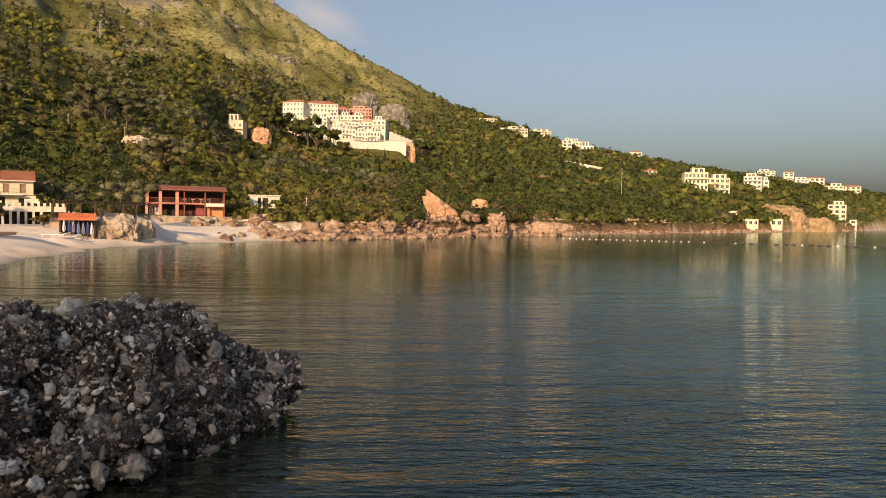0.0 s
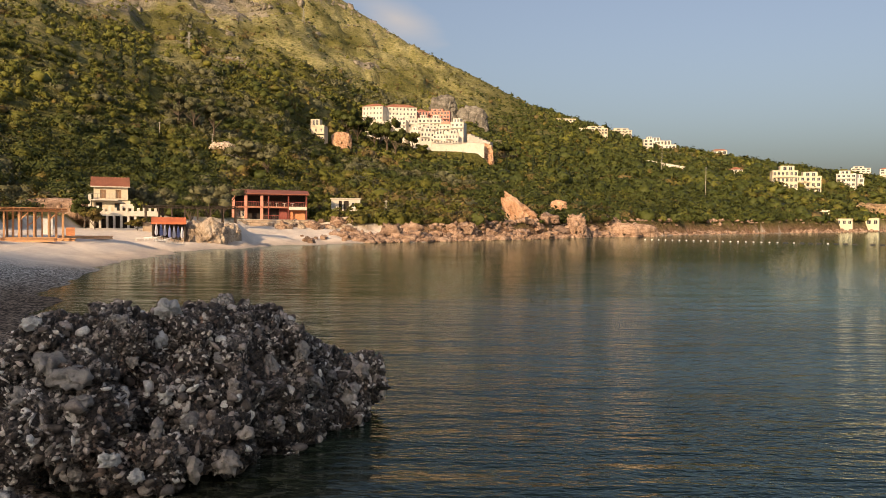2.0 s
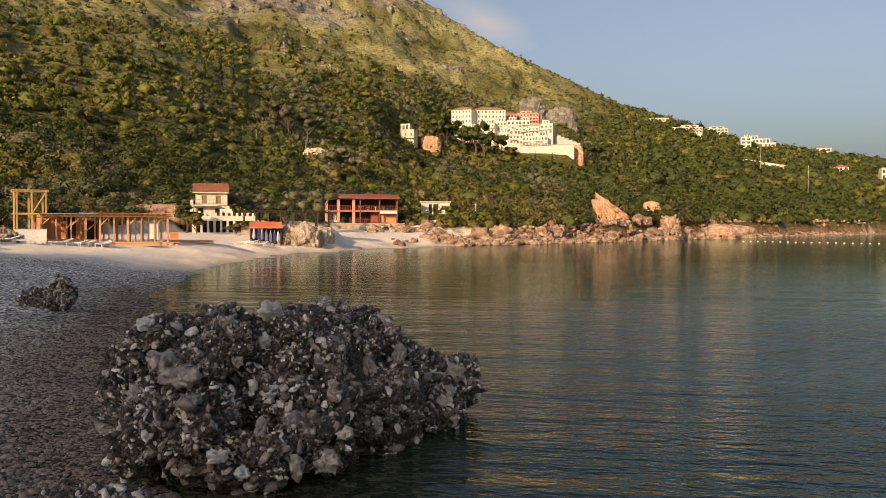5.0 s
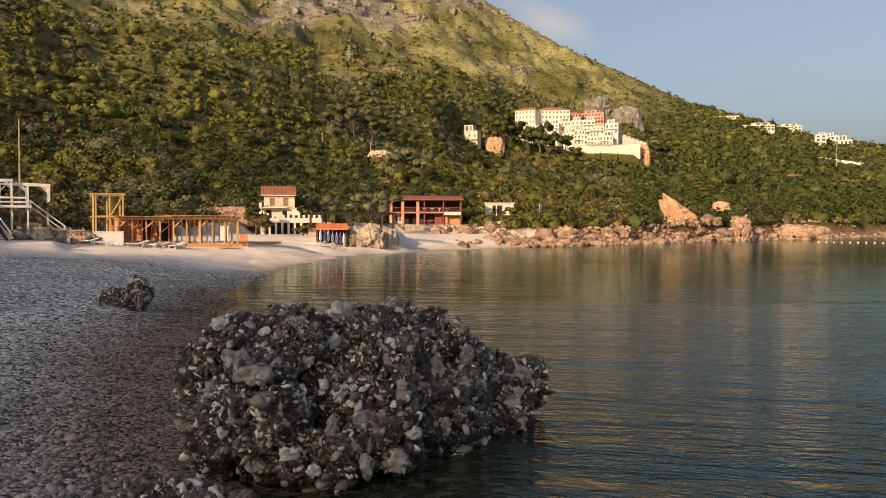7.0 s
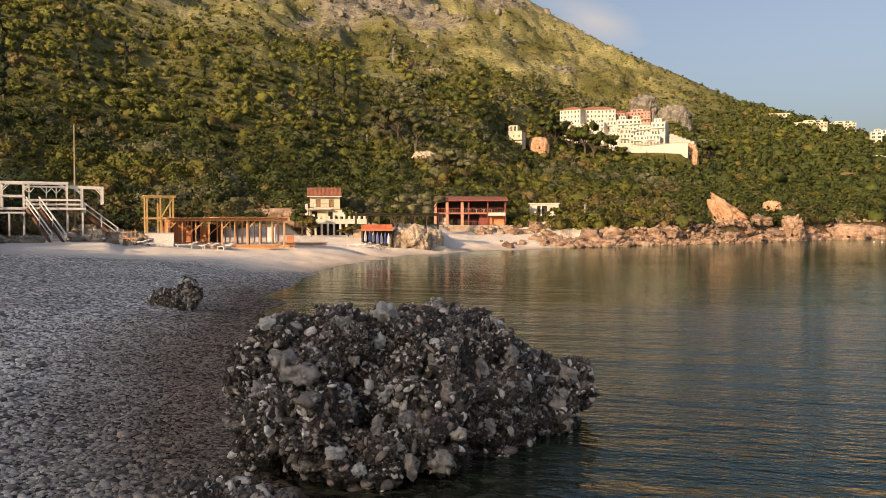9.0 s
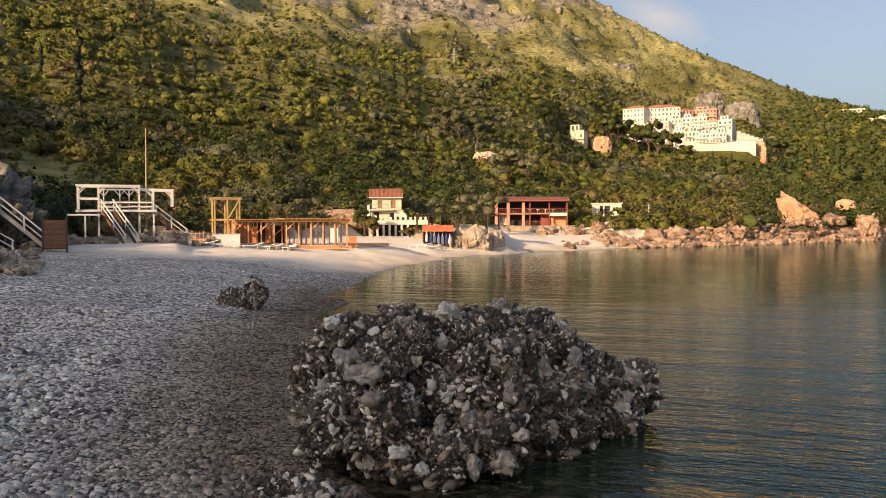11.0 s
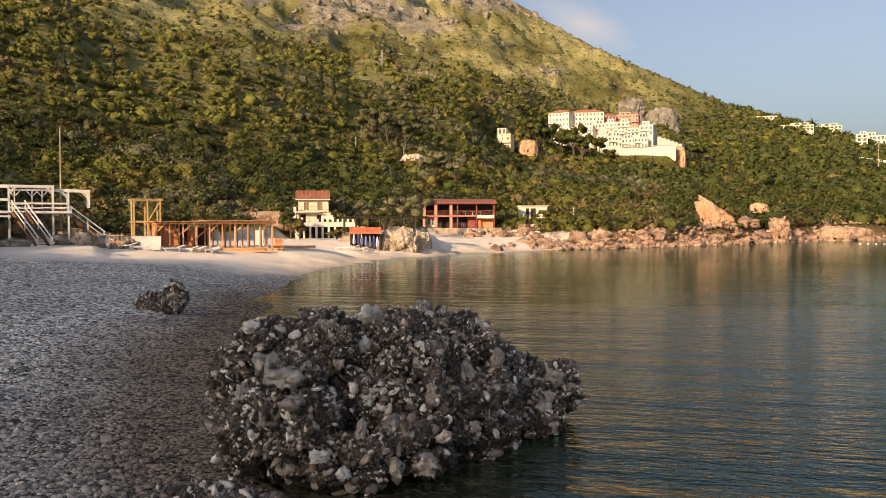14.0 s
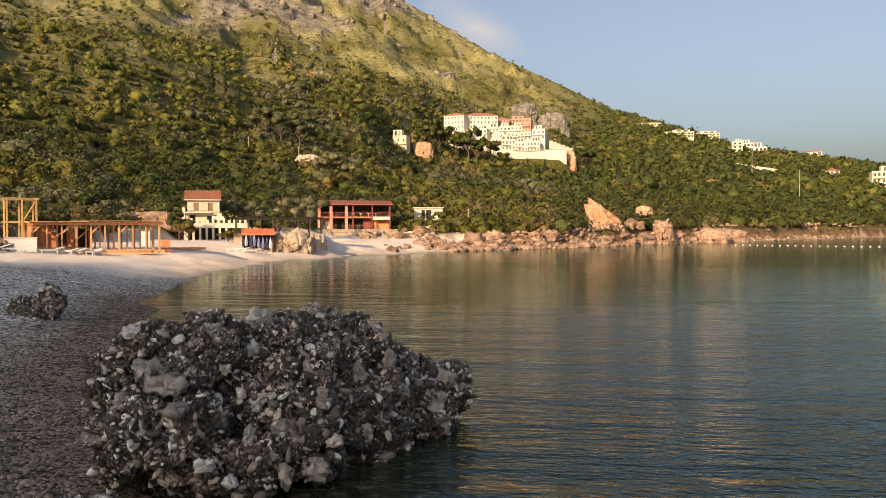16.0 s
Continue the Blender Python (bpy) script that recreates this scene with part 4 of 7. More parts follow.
# ---- woods ----
def sprays(rng, centres, radii, per, leaf, kinds, ball=None, core=1.0):
    """Crowns: boughs make a knobbly mass, covered and fringed with small leaf sprays. Gives corners, triangles, the kind of each triangle and soft normals."""
    n = len(centres)
    ball_v, ball_f = ball or BALL_FINE
    boughs = rng.normal(size=(n, 14, 3))
    boughs /= np.linalg.norm(boughs, axis=2, keepdims=True)
    boughs[:, :, 2] = np.abs(boughs[:, :, 2]) * 0.9 - 0.1
    reach = rng.uniform(0.6, 1.15, (n, 14))
    # the mass
    facing = np.clip(np.einsum("kj,nbj->nkb", ball_v, boughs), 0, 1)
    swell = (0.46 + 0.36 * np.max(facing**5 * reach[:, None], axis=2)) * (1 + rng.normal(0, 0.06, (n, len(ball_v))))
    body = ball_v[None] * swell[..., None] * core
    mass = centres[:, None] + body * radii[:, None]
    mass_n = body + 0.25 * rng.normal(0, 0.5, body.shape) + np.array([0, 0, 0.1])
    mass_n /= np.linalg.norm(mass_n, axis=2, keepdims=True)
    mass_f = (ball_f[None] + len(ball_v) * np.arange(n)[:, None, None]).reshape(-1, 3)
    # the leaf sprays
    u = rng.normal(size=(n, per, 3))
    u /= np.linalg.norm(u, axis=2, keepdims=True)
    pick = rng.integers(0, 14, (n, per))
    near = np.take_along_axis(boughs, pick[:, :, None].repeat(3, 2), 1)
    depth = np.take_along_axis(reach, pick, 1)[:, :, None]
    pos = near * 0.72 * depth + u * 0.34 * rng.uniform(0.6, 1.1, (n, per, 1))
    at = centres[:, None] + pos * radii[:, None]
    out = pos / np.linalg.norm(pos, axis=2, keepdims=True) + rng.normal(0, 0.5, pos.shape) + np.array([0, 0, 0.2])
    out /= np.linalg.norm(out, axis=2, keepdims=True)
    side = np.cross(out, rng.normal(size=out.shape))
    side /= np.linalg.norm(side, axis=2, keepdims=True)
    over = np.cross(out, side)
    s = (leaf[:, None] * rng.uniform(0.5, 1.3, (n, per)))[..., None]
    corners = np.stack([at + s * side, at + s * (over * 0.8 - side * 0.45), at - s * (over * 0.7 + side * 0.4)], 2)
    soft = pos + near * 0.3 + rng.normal(0, 0.38, pos.shape)
    soft /= np.linalg.norm(soft, axis=2, keepdims=True)
    verts = np.concatenate([mass.reshape(-1, 3), corners.reshape(-1, 3)])
    faces = np.concatenate([mass_f, mass.shape[0] * mass.shape[1] + np.arange(n * per * 3).reshape(-1, 3)])
    kind = np.concatenate([np.repeat(kinds, len(ball_f)), np.repeat(kinds, per)])
    return verts, faces, kind, np.concatenate([mass_n.reshape(-1, 3), np.repeat(soft.reshape(-1, 3), 3, 0)])


def foliage(name, verts, faces, mats, kinds, normals):
    ob = mesh_object(name, verts, faces, mats, kinds, True)
    ob.data.normals_split_custom_set_from_vertices(normals.astype(np.float32))
    return ob


KINDS = [LEAF_DARK, LEAF_MID, LEAF_LIGHT, LEAF_OLIVE, LEAF_DRY, LEAF_CYPRESS]


def wood_kind(rng, x, y, u):
    """Which sort of tree grows where: patches of each, by slow noise; dry scrub at the foot of the slope behind the beach."""
    p = np.stack([x, y, 0 * x], 1)
    a, b = fbm(p * 0.018, 3, 0.5, 91), fbm(p * 0.03, 3, 0.5, 95)
    r = rng.random(len(x))
    head, far = np.degrees(np.arctan2(-x, y)), np.hypot(x, y)
    r2 = rng.normal(0, 0.16, len(x))
    kind = np.where(a + r2 > 0.36, 2, np.where(a + r2 < -0.22, 0, 1))
    kind = np.where((b + r2 > 0.50) & (head > -3), 3, kind)
    kind = np.where(b + r2 < -0.62, 4, kind)
    scrub = (far < 118) & (x < -45)
    kind = np.where(scrub & (r < 0.6), 4, kind)
    grove = np.hypot((head - 23) / 8, (far - 200) / 75) + r2 < 0.95  # dark evergreens above the houses
    kind = np.where(grove, np.where(r < 0.85, 0, 1), kind)
    kind = np.where((head > 20) & (u > 0.6) & (r < 0.55), 2, kind)
    kind = np.where((head < -1) & (r < 0.62), 0, kind)
    kind = np.where((u < 0.25) & (head < 8) & (head > -14) & (far < 260) & (r > 0.7), 4, kind)  # dry stems above the shore rocks
    kind = np.where(r > 0.96, 0, kind)
    return np.where((head > 43.6) & (far < 100), 5, kind)  # evergreen thicket below the headland; black-green leaves put the shade there into colour


CLEAR = [(-2.2, 3.7, 515, 600), (3.7, 7.2, 541, 600), (20.2, 25.4, 108, 133), (10.2, 16.3, 140, 171), (6.6, 9.6, 158, 181), (15.3, 20.2, 96, 123), (-5.7, -3.1, 160, 186), (46, 52, 40, 72), (9, 10.8, 425, 440), (25.2, 28.4, 108, 131)]  # heading from, to, distance from, to: built-on or bare ground


def build_woods():
    rng = np.random.default_rng(11)
    verts, faces, kinds, normals, at = [], [], [], [], 0
    for lo, hi, gap, per, low, high, leaf, ball in ((58, 130, 1.8, 210, 0.85, 2.5, 0.19, BALL), (130, 230, 2.4, 150, 1.2, 3.2, 0.28, BALL), (230, 420, 3.3, 72, 1.6, 3.6, 0.40, BALL), (420, 760, 4.9, 22, 2.2, 5.0, 0.8, BALL), (760, 1500, 9, 14, 2.8, 5.2, 1.2, BALL)):
        count = int(0.5 * radians(88) * (hi**2 - lo**2) / gap**2)
        far = np.sqrt(rng.uniform(lo**2, hi**2, count))
        head = rng.uniform(-37, 51, count)
        x, y = -far * np.sin(np.radians(head)), far * np.cos(np.radians(head))
        z, d, u, v, fold, hilly = land(x, y)
        p = np.stack([x, y, z], 1)
        wooded = 1.2 - v * 5 + 0.9 * fbm(p * 0.012, 3, 0.5, 31)
        wooded = np.maximum(wooded, np.clip((3 - head) / 9, 0, 0.8))
        wooded = wooded * (1 - 0.2 * np.clip((u - 0.55) / 0.4, 0, 1) * np.clip((head - 20) / 6, 0, 1))
        bushes = 0.33 + 0.75 * in_patches(BUSHY, x, y, z) + 0.5 * np.clip(fbm(p * 0.02, 4, 0.6, 34) - 0.25, 0, 1) + 0.28 * np.clip((9 - head) / 6, 0, 1)
        bushes = np.clip(bushes - 0.8 * in_patches(ROCKY, x, y, z), 0.05, 1)
        keep = hilly & (d > 4.5) & (far > along(FOOT_FAR, head) - 1) & (rng.random(count) < np.clip(np.maximum(wooded * 1.1, bushes), 0, 1)) & (far < along(RIDGE_FAR, head) * 1.01)
        for a, b, c, e in CLEAR:
            keep &= ~((head > a) & (head < b) & (far > c) & (far < e))
        x, y, z, far, u, v = x[keep], y[keep], z[keep], far[keep], u[keep], v[keep]
        n = len(x)
        grow = 0.75 + 0.5 * rng.random(n) + 0.25 * fbm(np.stack([x, y, 0 * x], 1) * 0.03, 2, 0.5, 77)
        size = (low + (high * 1.25 - low) * rng.random(n) ** 2.2) * grow * np.maximum(np.interp(head[keep], [-7, 1], [1.15, 0.3]), np.interp(v, [0.0, 0.25], [1, 0.52])) * np.where(head[keep] > 20, np.interp(u, [0.45, 0.95], [1, 0.8]), 1) * np.interp(far, [58, 110], [0.75, 1]) * np.where((head[keep] > 43.6) & (far < 100), 1.7, 1)
        radii = np.stack([size * rng.uniform(0.75, 1.35, n), size * rng.uniform(0.75, 1.35, n), size * rng.uniform(0.6, 1.1, n)], 1)
        centres = np.stack([x, y, z + radii[:, 2] * 0.25], 1)
        vv, ff, kk, nn = sprays(rng, centres, radii, per, leaf * np.clip(size / (0.5 * (low + high)), 0.6, 1.4), wood_kind(rng, x, y, u), ball, 0.72 if lo < 100 else 0.80 if lo < 200 else 0.86)
        verts.append(vv), faces.append(ff + at), kinds.append(kk), normals.append(nn)
        at += len(vv)
        print("woods", lo, n, len(ff))
    ob = foliage("woodland", np.concatenate(verts), np.concatenate(faces), KINDS, np.concatenate(kinds), np.concatenate(normals))
    tagged(ob, "dense green evergreen scrub and trees covering the hillside", "woodland", kind="stuff")


build_woods()

# ---- helpers for built things ----
def box(bm, x0, x1, y0, y1, z0, z1):
    v = [bm.verts.new(p) for p in ((x0, y0, z0), (x1, y0, z0), (x1, y1, z0), (x0, y1, z0), (x0, y0, z1), (x1, y0, z1), (x1, y1, z1), (x0, y1, z1))]
    for f in ((0, 3, 2, 1), (4, 5, 6, 7), (0, 1, 5, 4), (1, 2, 6, 5), (2, 3, 7, 6), (3, 0, 4, 7)):
        bm.faces.new([v[k] for k in f])
    return bm


def bar(bm, p, q, w, h=None):
    """A squared beam from p to q."""
    p, q = Vector(p), Vector(q)
    ahead = (q - p).normalized()
    side = ahead.cross(Vector((0, 0, 1)))
    side = side.normalized() if side.length > 0.05 else Vector((1, 0, 0))
    up = side.cross(ahead).normalized()
    a, b = side * w / 2, up * (h or w) / 2
    v = [bm.verts.new(c + s * a + t * b) for c in (p, q) for s, t in ((-1, -1), (1, -1), (1, 1), (-1, 1))]
    for f in ((0, 1, 2, 3), (7, 6, 5, 4), (0, 4, 5, 1), (1, 5, 6, 2), (2, 6, 7, 3), (3, 7, 4, 0)):
        bm.faces.new([v[k] for k in f])
    return bm


def rod(bm, p, q, r0, r1, sides=8):
    """A round tapered rod from p to q."""
    p, q = Vector(p), Vector(q)
    turn = (q - p).to_track_quat("Z", "Y")
    rings = [[bm.verts.new(c + turn @ Vector((r * math.cos(6.2832 * k / sides), r * math.sin(6.2832 * k / sides), 0))) for k in range(sides)] for c, r in ((p, r0), (q, r1))]
    for k in range(sides):
        bm.faces.new((rings[0][k], rings[0][(k + 1) % sides], rings[1][(k + 1) % sides], rings[1][k]))
    bm.faces.new(rings[0][::-1]), bm.faces.new(rings[1])
    return bm


def part(name, bm, material, parent, label=""):
    me = bpy.data.meshes.new(name)
    bmesh.ops.recalc_face_normals(bm, faces=bm.faces)
    bm.to_mesh(me)
    bm.free()
    me.materials.append(material)
    ob = new(name, me)
    ob.parent = parent
    return tagged(ob, label) if label else ob


def boxes(name, material, parent, *sizes, label=""):
    """One part out of boxes that touch."""
    bm = bmesh.new()
    for s in sizes:
        box(bm, *s)
    return part(name, bm, material, parent, label)


def beam(name, material, parent, p, q, w, h=None, label=""):
    return part(name, bar(bmesh.new(), p, q, w, h), material, parent, label)


def thing(name, label, category, heading, far, z, turn=0, group="", kind=""):
    """An Empty on the plan: its x axis points to the right and its y axis away, seen from the viewpoint."""
    ob = new(name)
    ob.matrix_world = pose(*polar(heading, far), z, 0, 0, heading + turn)
    ob.empty_display_size = 0.5
    return tagged(ob, label, category, group, kind)


WHITE_PAINT = plain("white_paint", (0.74, 0.73, 0.70), 0.55, vary=0.12, scale=0.8)
WHITE_WALL = plain("white_plaster", (0.68, 0.635, 0.55), 0.85, vary=0.12, scale=0.5, bump=0.01)
CREAM_WALL = plain("cream_plaster", (0.68, 0.60, 0.45), 0.85, vary=0.14, scale=0.4, bump=0.01)
PINK_WALL = plain("salmon_plaster", (0.66, 0.30, 0.22), 0.85, vary=0.15, scale=0.3)
RED_WALL = plain("red_plaster", (0.48, 0.21, 0.14), 0.85, vary=0.22, scale=0.9, bump=0.01)
RED_PAINT = plain("red_oxide_paint", (0.26, 0.065, 0.05), 0.6, vary=0.3, scale=1.2)
ROOF_RED = plain("red_roof", (0.30, 0.10, 0.065), 0.8, vary=0.25, scale=0.8, bump=0.02)
ROOF_TILE = plain("roof_tile", (0.42, 0.17, 0.10), 0.85, vary=0.25, scale=1.0, bump=0.02)
AWNING = plain("orange_awning", (0.62, 0.17, 0.07), 0.8, vary=0.2, scale=0.8)
DARK_TIMBER = timber("dark_timber", (0.055, 0.038, 0.028))
BROWN_TIMBER = timber("brown_timber", (0.16, 0.075, 0.042))
NEW_TIMBER = timber("new_timber", (0.68, 0.38, 0.19), vary=0.25)
ORANGE_BOARD = timber("orange_board", (0.60, 0.26, 0.12), vary=0.3)
GREY_STONE = plain("stone_wall", (0.46, 0.36, 0.27), 0.9, vary=0.35, scale=0.9, bump=0.05)
CONCRETE = plain("concrete", (0.48, 0.44, 0.39), 0.9, vary=0.25, scale=0.7, bump=0.01)
# near-black colour for sheets that stand in for shade inside openings
SHADE = plain("interior_shade", (0.035, 0.028, 0.024), 0.9, vary=0.3)
SHUTTER = timber("brown_shutter", (0.28, 0.17, 0.10))
GLASS = glass_dark()
STEEL = plain("grey_steel", (0.30, 0.29, 0.26), 0.6, 0.3, vary=0.25, scale=3)
BLUE_CLOTH = plain("blue_canvas", (0.16, 0.20, 0.42), 0.85, vary=0.25, scale=2)
PALE_CLOTH = plain("pale_canvas", (0.58, 0.58, 0.66), 0.85, vary=0.2, scale=2)


def holed_front(bm, w, h, holes, deep=0.22):
    """A front wall at y = 0 with openings (x0, x1, z0, z1) that have reveals."""
    xs = sorted({0.0, w, *(v for o in holes for v in o[:2])})
    zs = sorted({0.0, h, *(v for o in holes for v in o[2:])})
    for x0, x1 in zip(xs, xs[1:]):
        for z0, z1 in zip(zs, zs[1:]):
            mx, mz = (x0 + x1) / 2, (z0 + z1) / 2
            if not any(a < mx < b and c < mz < d for a, b, c, d in holes):
                bm.faces.new([bm.verts.new(p) for p in ((x0, 0, z0), (x1, 0, z0), (x1, 0, z1), (x0, 0, z1))])
    for a, b, c, d in holes:
        for p, q in (((a, c), (b, c)), ((b, c), (b, d)), ((b, d), (a, d)), ((a, d), (a, c))):
            bm.faces.new([bm.verts.new(v) for v in ((p[0], 0, p[1]), (q[0], 0, q[1]), (q[0], deep, q[1]), (p[0], deep, p[1]))])


PANES = {}


def window_in(parent, x0, x1, y, z0, z1, kind="pane"):
    """A pane with a frame and a bar at the back of an opening."""
    key = (round(x1 - x0, 2), round(z1 - z0, 2), kind)
    if key not in PANES:
        w, h = key[:2]
        me = {}
        for name, material, sizes in (("window", GLASS, [(0, w, 0, 0.03, 0, h)]),
                                      ("window_frame", WHITE_PAINT if kind == "pane" else SHUTTER, [(0, w, -0.05, 0, 0, 0.08), (0, w, -0.05, 0, h - 0.08, h), (0, 0.08, -0.05, 0, 0.08, h - 0.08), (w - 0.08, w, -0.05, 0, 0.08, h - 0.08), (w / 2 - 0.04, w / 2 + 0.04, -0.05, 0, 0.08, h - 0.08)])):
            bm = bmesh.new()
            for s in sizes:
                box(bm, *s)
            me[name] = bpy.data.meshes.new(name)
            bm.to_mesh(me[name])
            bm.free()
            me[name].materials.append(material)
        PANES[key] = me
    pane = new("window", PANES[key]["window"])
    pane.parent, pane.location = parent, (x0, y, z0)
    frame_ob = new("window_frame", PANES[key]["window_frame"])
    frame_ob.parent = pane
    return pane


def block(name, label, category, heading, far, z, w, h, d, floors, cols, wall, roof="flat", roof_mat=None, turn=0, sink=4.0, win=(0.58, 0.58), arcade=False, group="", parapet=0.5):
    """A building of so many floors and columns of windows: walls with real openings, panes, roof, chimney-less and plain."""
    ob = thing(name, label, category, heading, far, z, turn, group)
    fh, cw = h / floors, w / cols
    holes = []
    for r in range(floors):
        for c in range(cols):
            ww, hh = cw * win[0], fh * win[1]
            if arcade and r == 0:
                ww, hh = cw * 0.68, fh * 0.75
            z0 = r * fh + (0.08 * fh if (arcade and r == 0) else 0.28 * fh)
            holes.append((c * cw + (cw - ww) / 2, c * cw + (cw + ww) / 2, z0, z0 + hh))
    bm = bmesh.new()
    holed_front(bm, w, h, holes)
    quads = [((w, 0), (w, d)), ((w, d), (0, d)), ((0, d), (0, 0))]
    for p, q in quads:
        bm.faces.new([bm.verts.new(v) for v in ((*p, -sink), (*q, -sink), (*q, h), (*p, h))])
    bm.faces.new([bm.verts.new(v) for v in ((0, 0, -sink), (w, 0, -sink), (w, 0, 0), (0, 0, 0))])
    bmesh.ops.translate(bm, vec=(-w / 2, 0, 0), verts=bm.verts)
    body = part("wall", bm, wall, ob)
    for a, b, c, e in holes:
        window_in(ob, a - w / 2, b - w / 2, 0.2, c, e)
    if roof == "flat":
        if w > 7 and h > 5:
            u = w * 0.55
            o = w * 0.12 * (1 if turn > 0 else -1)
            boxes("upper_room", wall, ob, (o - u / 2, o + u / 2, d * 0.35, d * 0.95, h + 0.25, h + 0.25 + fh * 0.85))
            window_in(ob, o - u * 0.3, o - u * 0.05, d * 0.35 - 0.06, h + 0.6, h + fh * 0.8)
            window_in(ob, o + u * 0.1, o + u * 0.35, d * 0.35 - 0.06, h + 0.6, h + fh * 0.8)
        for r in range(1, floors):
            boxes("balcony", wall, ob, (-w * 0.46, w * (0.1 if (r + cols) % 2 else 0.46), -1.3, 0.0, r * fh - 0.12, r * fh), (-w * 0.46, w * (0.1 if (r + cols) % 2 else 0.46), -1.3, -1.2, r * fh, r * fh + 0.55))
        boxes("roof", wall, ob, (-w / 2 - 0.15, w / 2 + 0.15, -0.15, d + 0.15, h, h + 0.25), (-w / 2 - 0.15, w / 2 + 0.15, -0.15, 0.1, h + 0.25, h + parapet))
    else:
        bm = bmesh.new()
        o, rise = 0.5, min(d, w) * 0.22
        base = [bm.verts.new(v) for v in ((-w / 2 - o, -o, h), (w / 2 + o, -o, h), (w / 2 + o, d + o, h), (-w / 2 - o, d + o, h))]
        k = min(d, w) * 0.5 if roof == "hip" else 0.0
        top = [bm.verts.new(v) for v in ((-w / 2 - o + k, d / 2, h + rise), (w / 2 + o - k, d / 2, h + rise))]
        for f in ((base[0], base[1], top[1], top[0]), (base[2], base[3], top[0], top[1]), (base[1], base[2], top[1]), (base[3], base[0], top[0]), tuple(base[::-1])):
            bm.faces.new(f)
        part("roof", bm, roof_mat or ROOF_TILE, ob)
    return ob


# ---- white platform, steps and mast at the back of the beach ----
def stair(parent, foot, head, width, steps, wood, rail_wood, rails=True):
    """A straight flight along local x from foot to head (x, y, z), with stringers, treads and hand rails, built as parts."""
    (x0, y0, z0), (x1, y1, z1) = foot, head
    for side in (0, width):
        beam("stringer", wood, parent, (x0, y0 + side, z0), (x1, y1 + side, z1), 0.06, 0.24)
    for k in range(steps):
        t = (k + 0.7) / steps
        x, y, z = x0 + (x1 - x0) * t, y0 + (y1 - y0) * t, z0 + (z1 - z0) * t
        boxes("tread", wood, parent, (x - 0.14, x + 0.14, y + 0.03, y + width - 0.03, z, z + 0.04))
    if rails:
        for side in (0, width):
            beam("handrail", rail_wood, parent, (x0, y0 + side, z0 + 0.95), (x1, y1 + side, z1 + 0.95), 0.07)
            beam("lower_rail", rail_wood, parent, (x0, y0 + side, z0 + 0.5), (x1, y1 + side, z1 + 0.5), 0.05)
            for t in (0.03, 0.5, 0.97):
                x, y, z = x0 + (x1 - x0) * t, y0 + (y1 - y0) * t, z0 + (z1 - z0) * t
                beam("rail_post", rail_wood, parent, (x, y + side, z), (x, y + side, z + 0.98), 0.08)


def flight(parent, foot, head, width, steps, wood, rail_wood):
    """A straight open flight that comes towards the beach: stringers, treads, hand rails and posts; its width lies along local x."""
    foot, head = Vector(foot), Vector(head)
    across = Vector((width, 0, 0))
    for off in (Vector(), across):
        beam("stringer", wood, parent, foot + off, head + off, 0.07, 0.24)
        up = Vector((0, 0, 0.95))
        beam("handrail", rail_wood, parent, foot + off + up, head + off + up, 0.09)
        beam("lower_rail", rail_wood, parent, foot + off + up * 0.5, head + off + up * 0.5, 0.06)
        for t in (0.04, 0.5, 0.97):
            p = foot.lerp(head, t) + off
            beam("rail_post", rail_wood, parent, p, p + up * 1.03, 0.09)
    for k in range(steps):
        p = foot.lerp(head, (k + 0.7) / steps)
        boxes("tread", wood, parent, (p.x + 0.02, p.x + width - 0.02, p.y - 0.15, p.y + 0.13, p.z, p.z + 0.045))


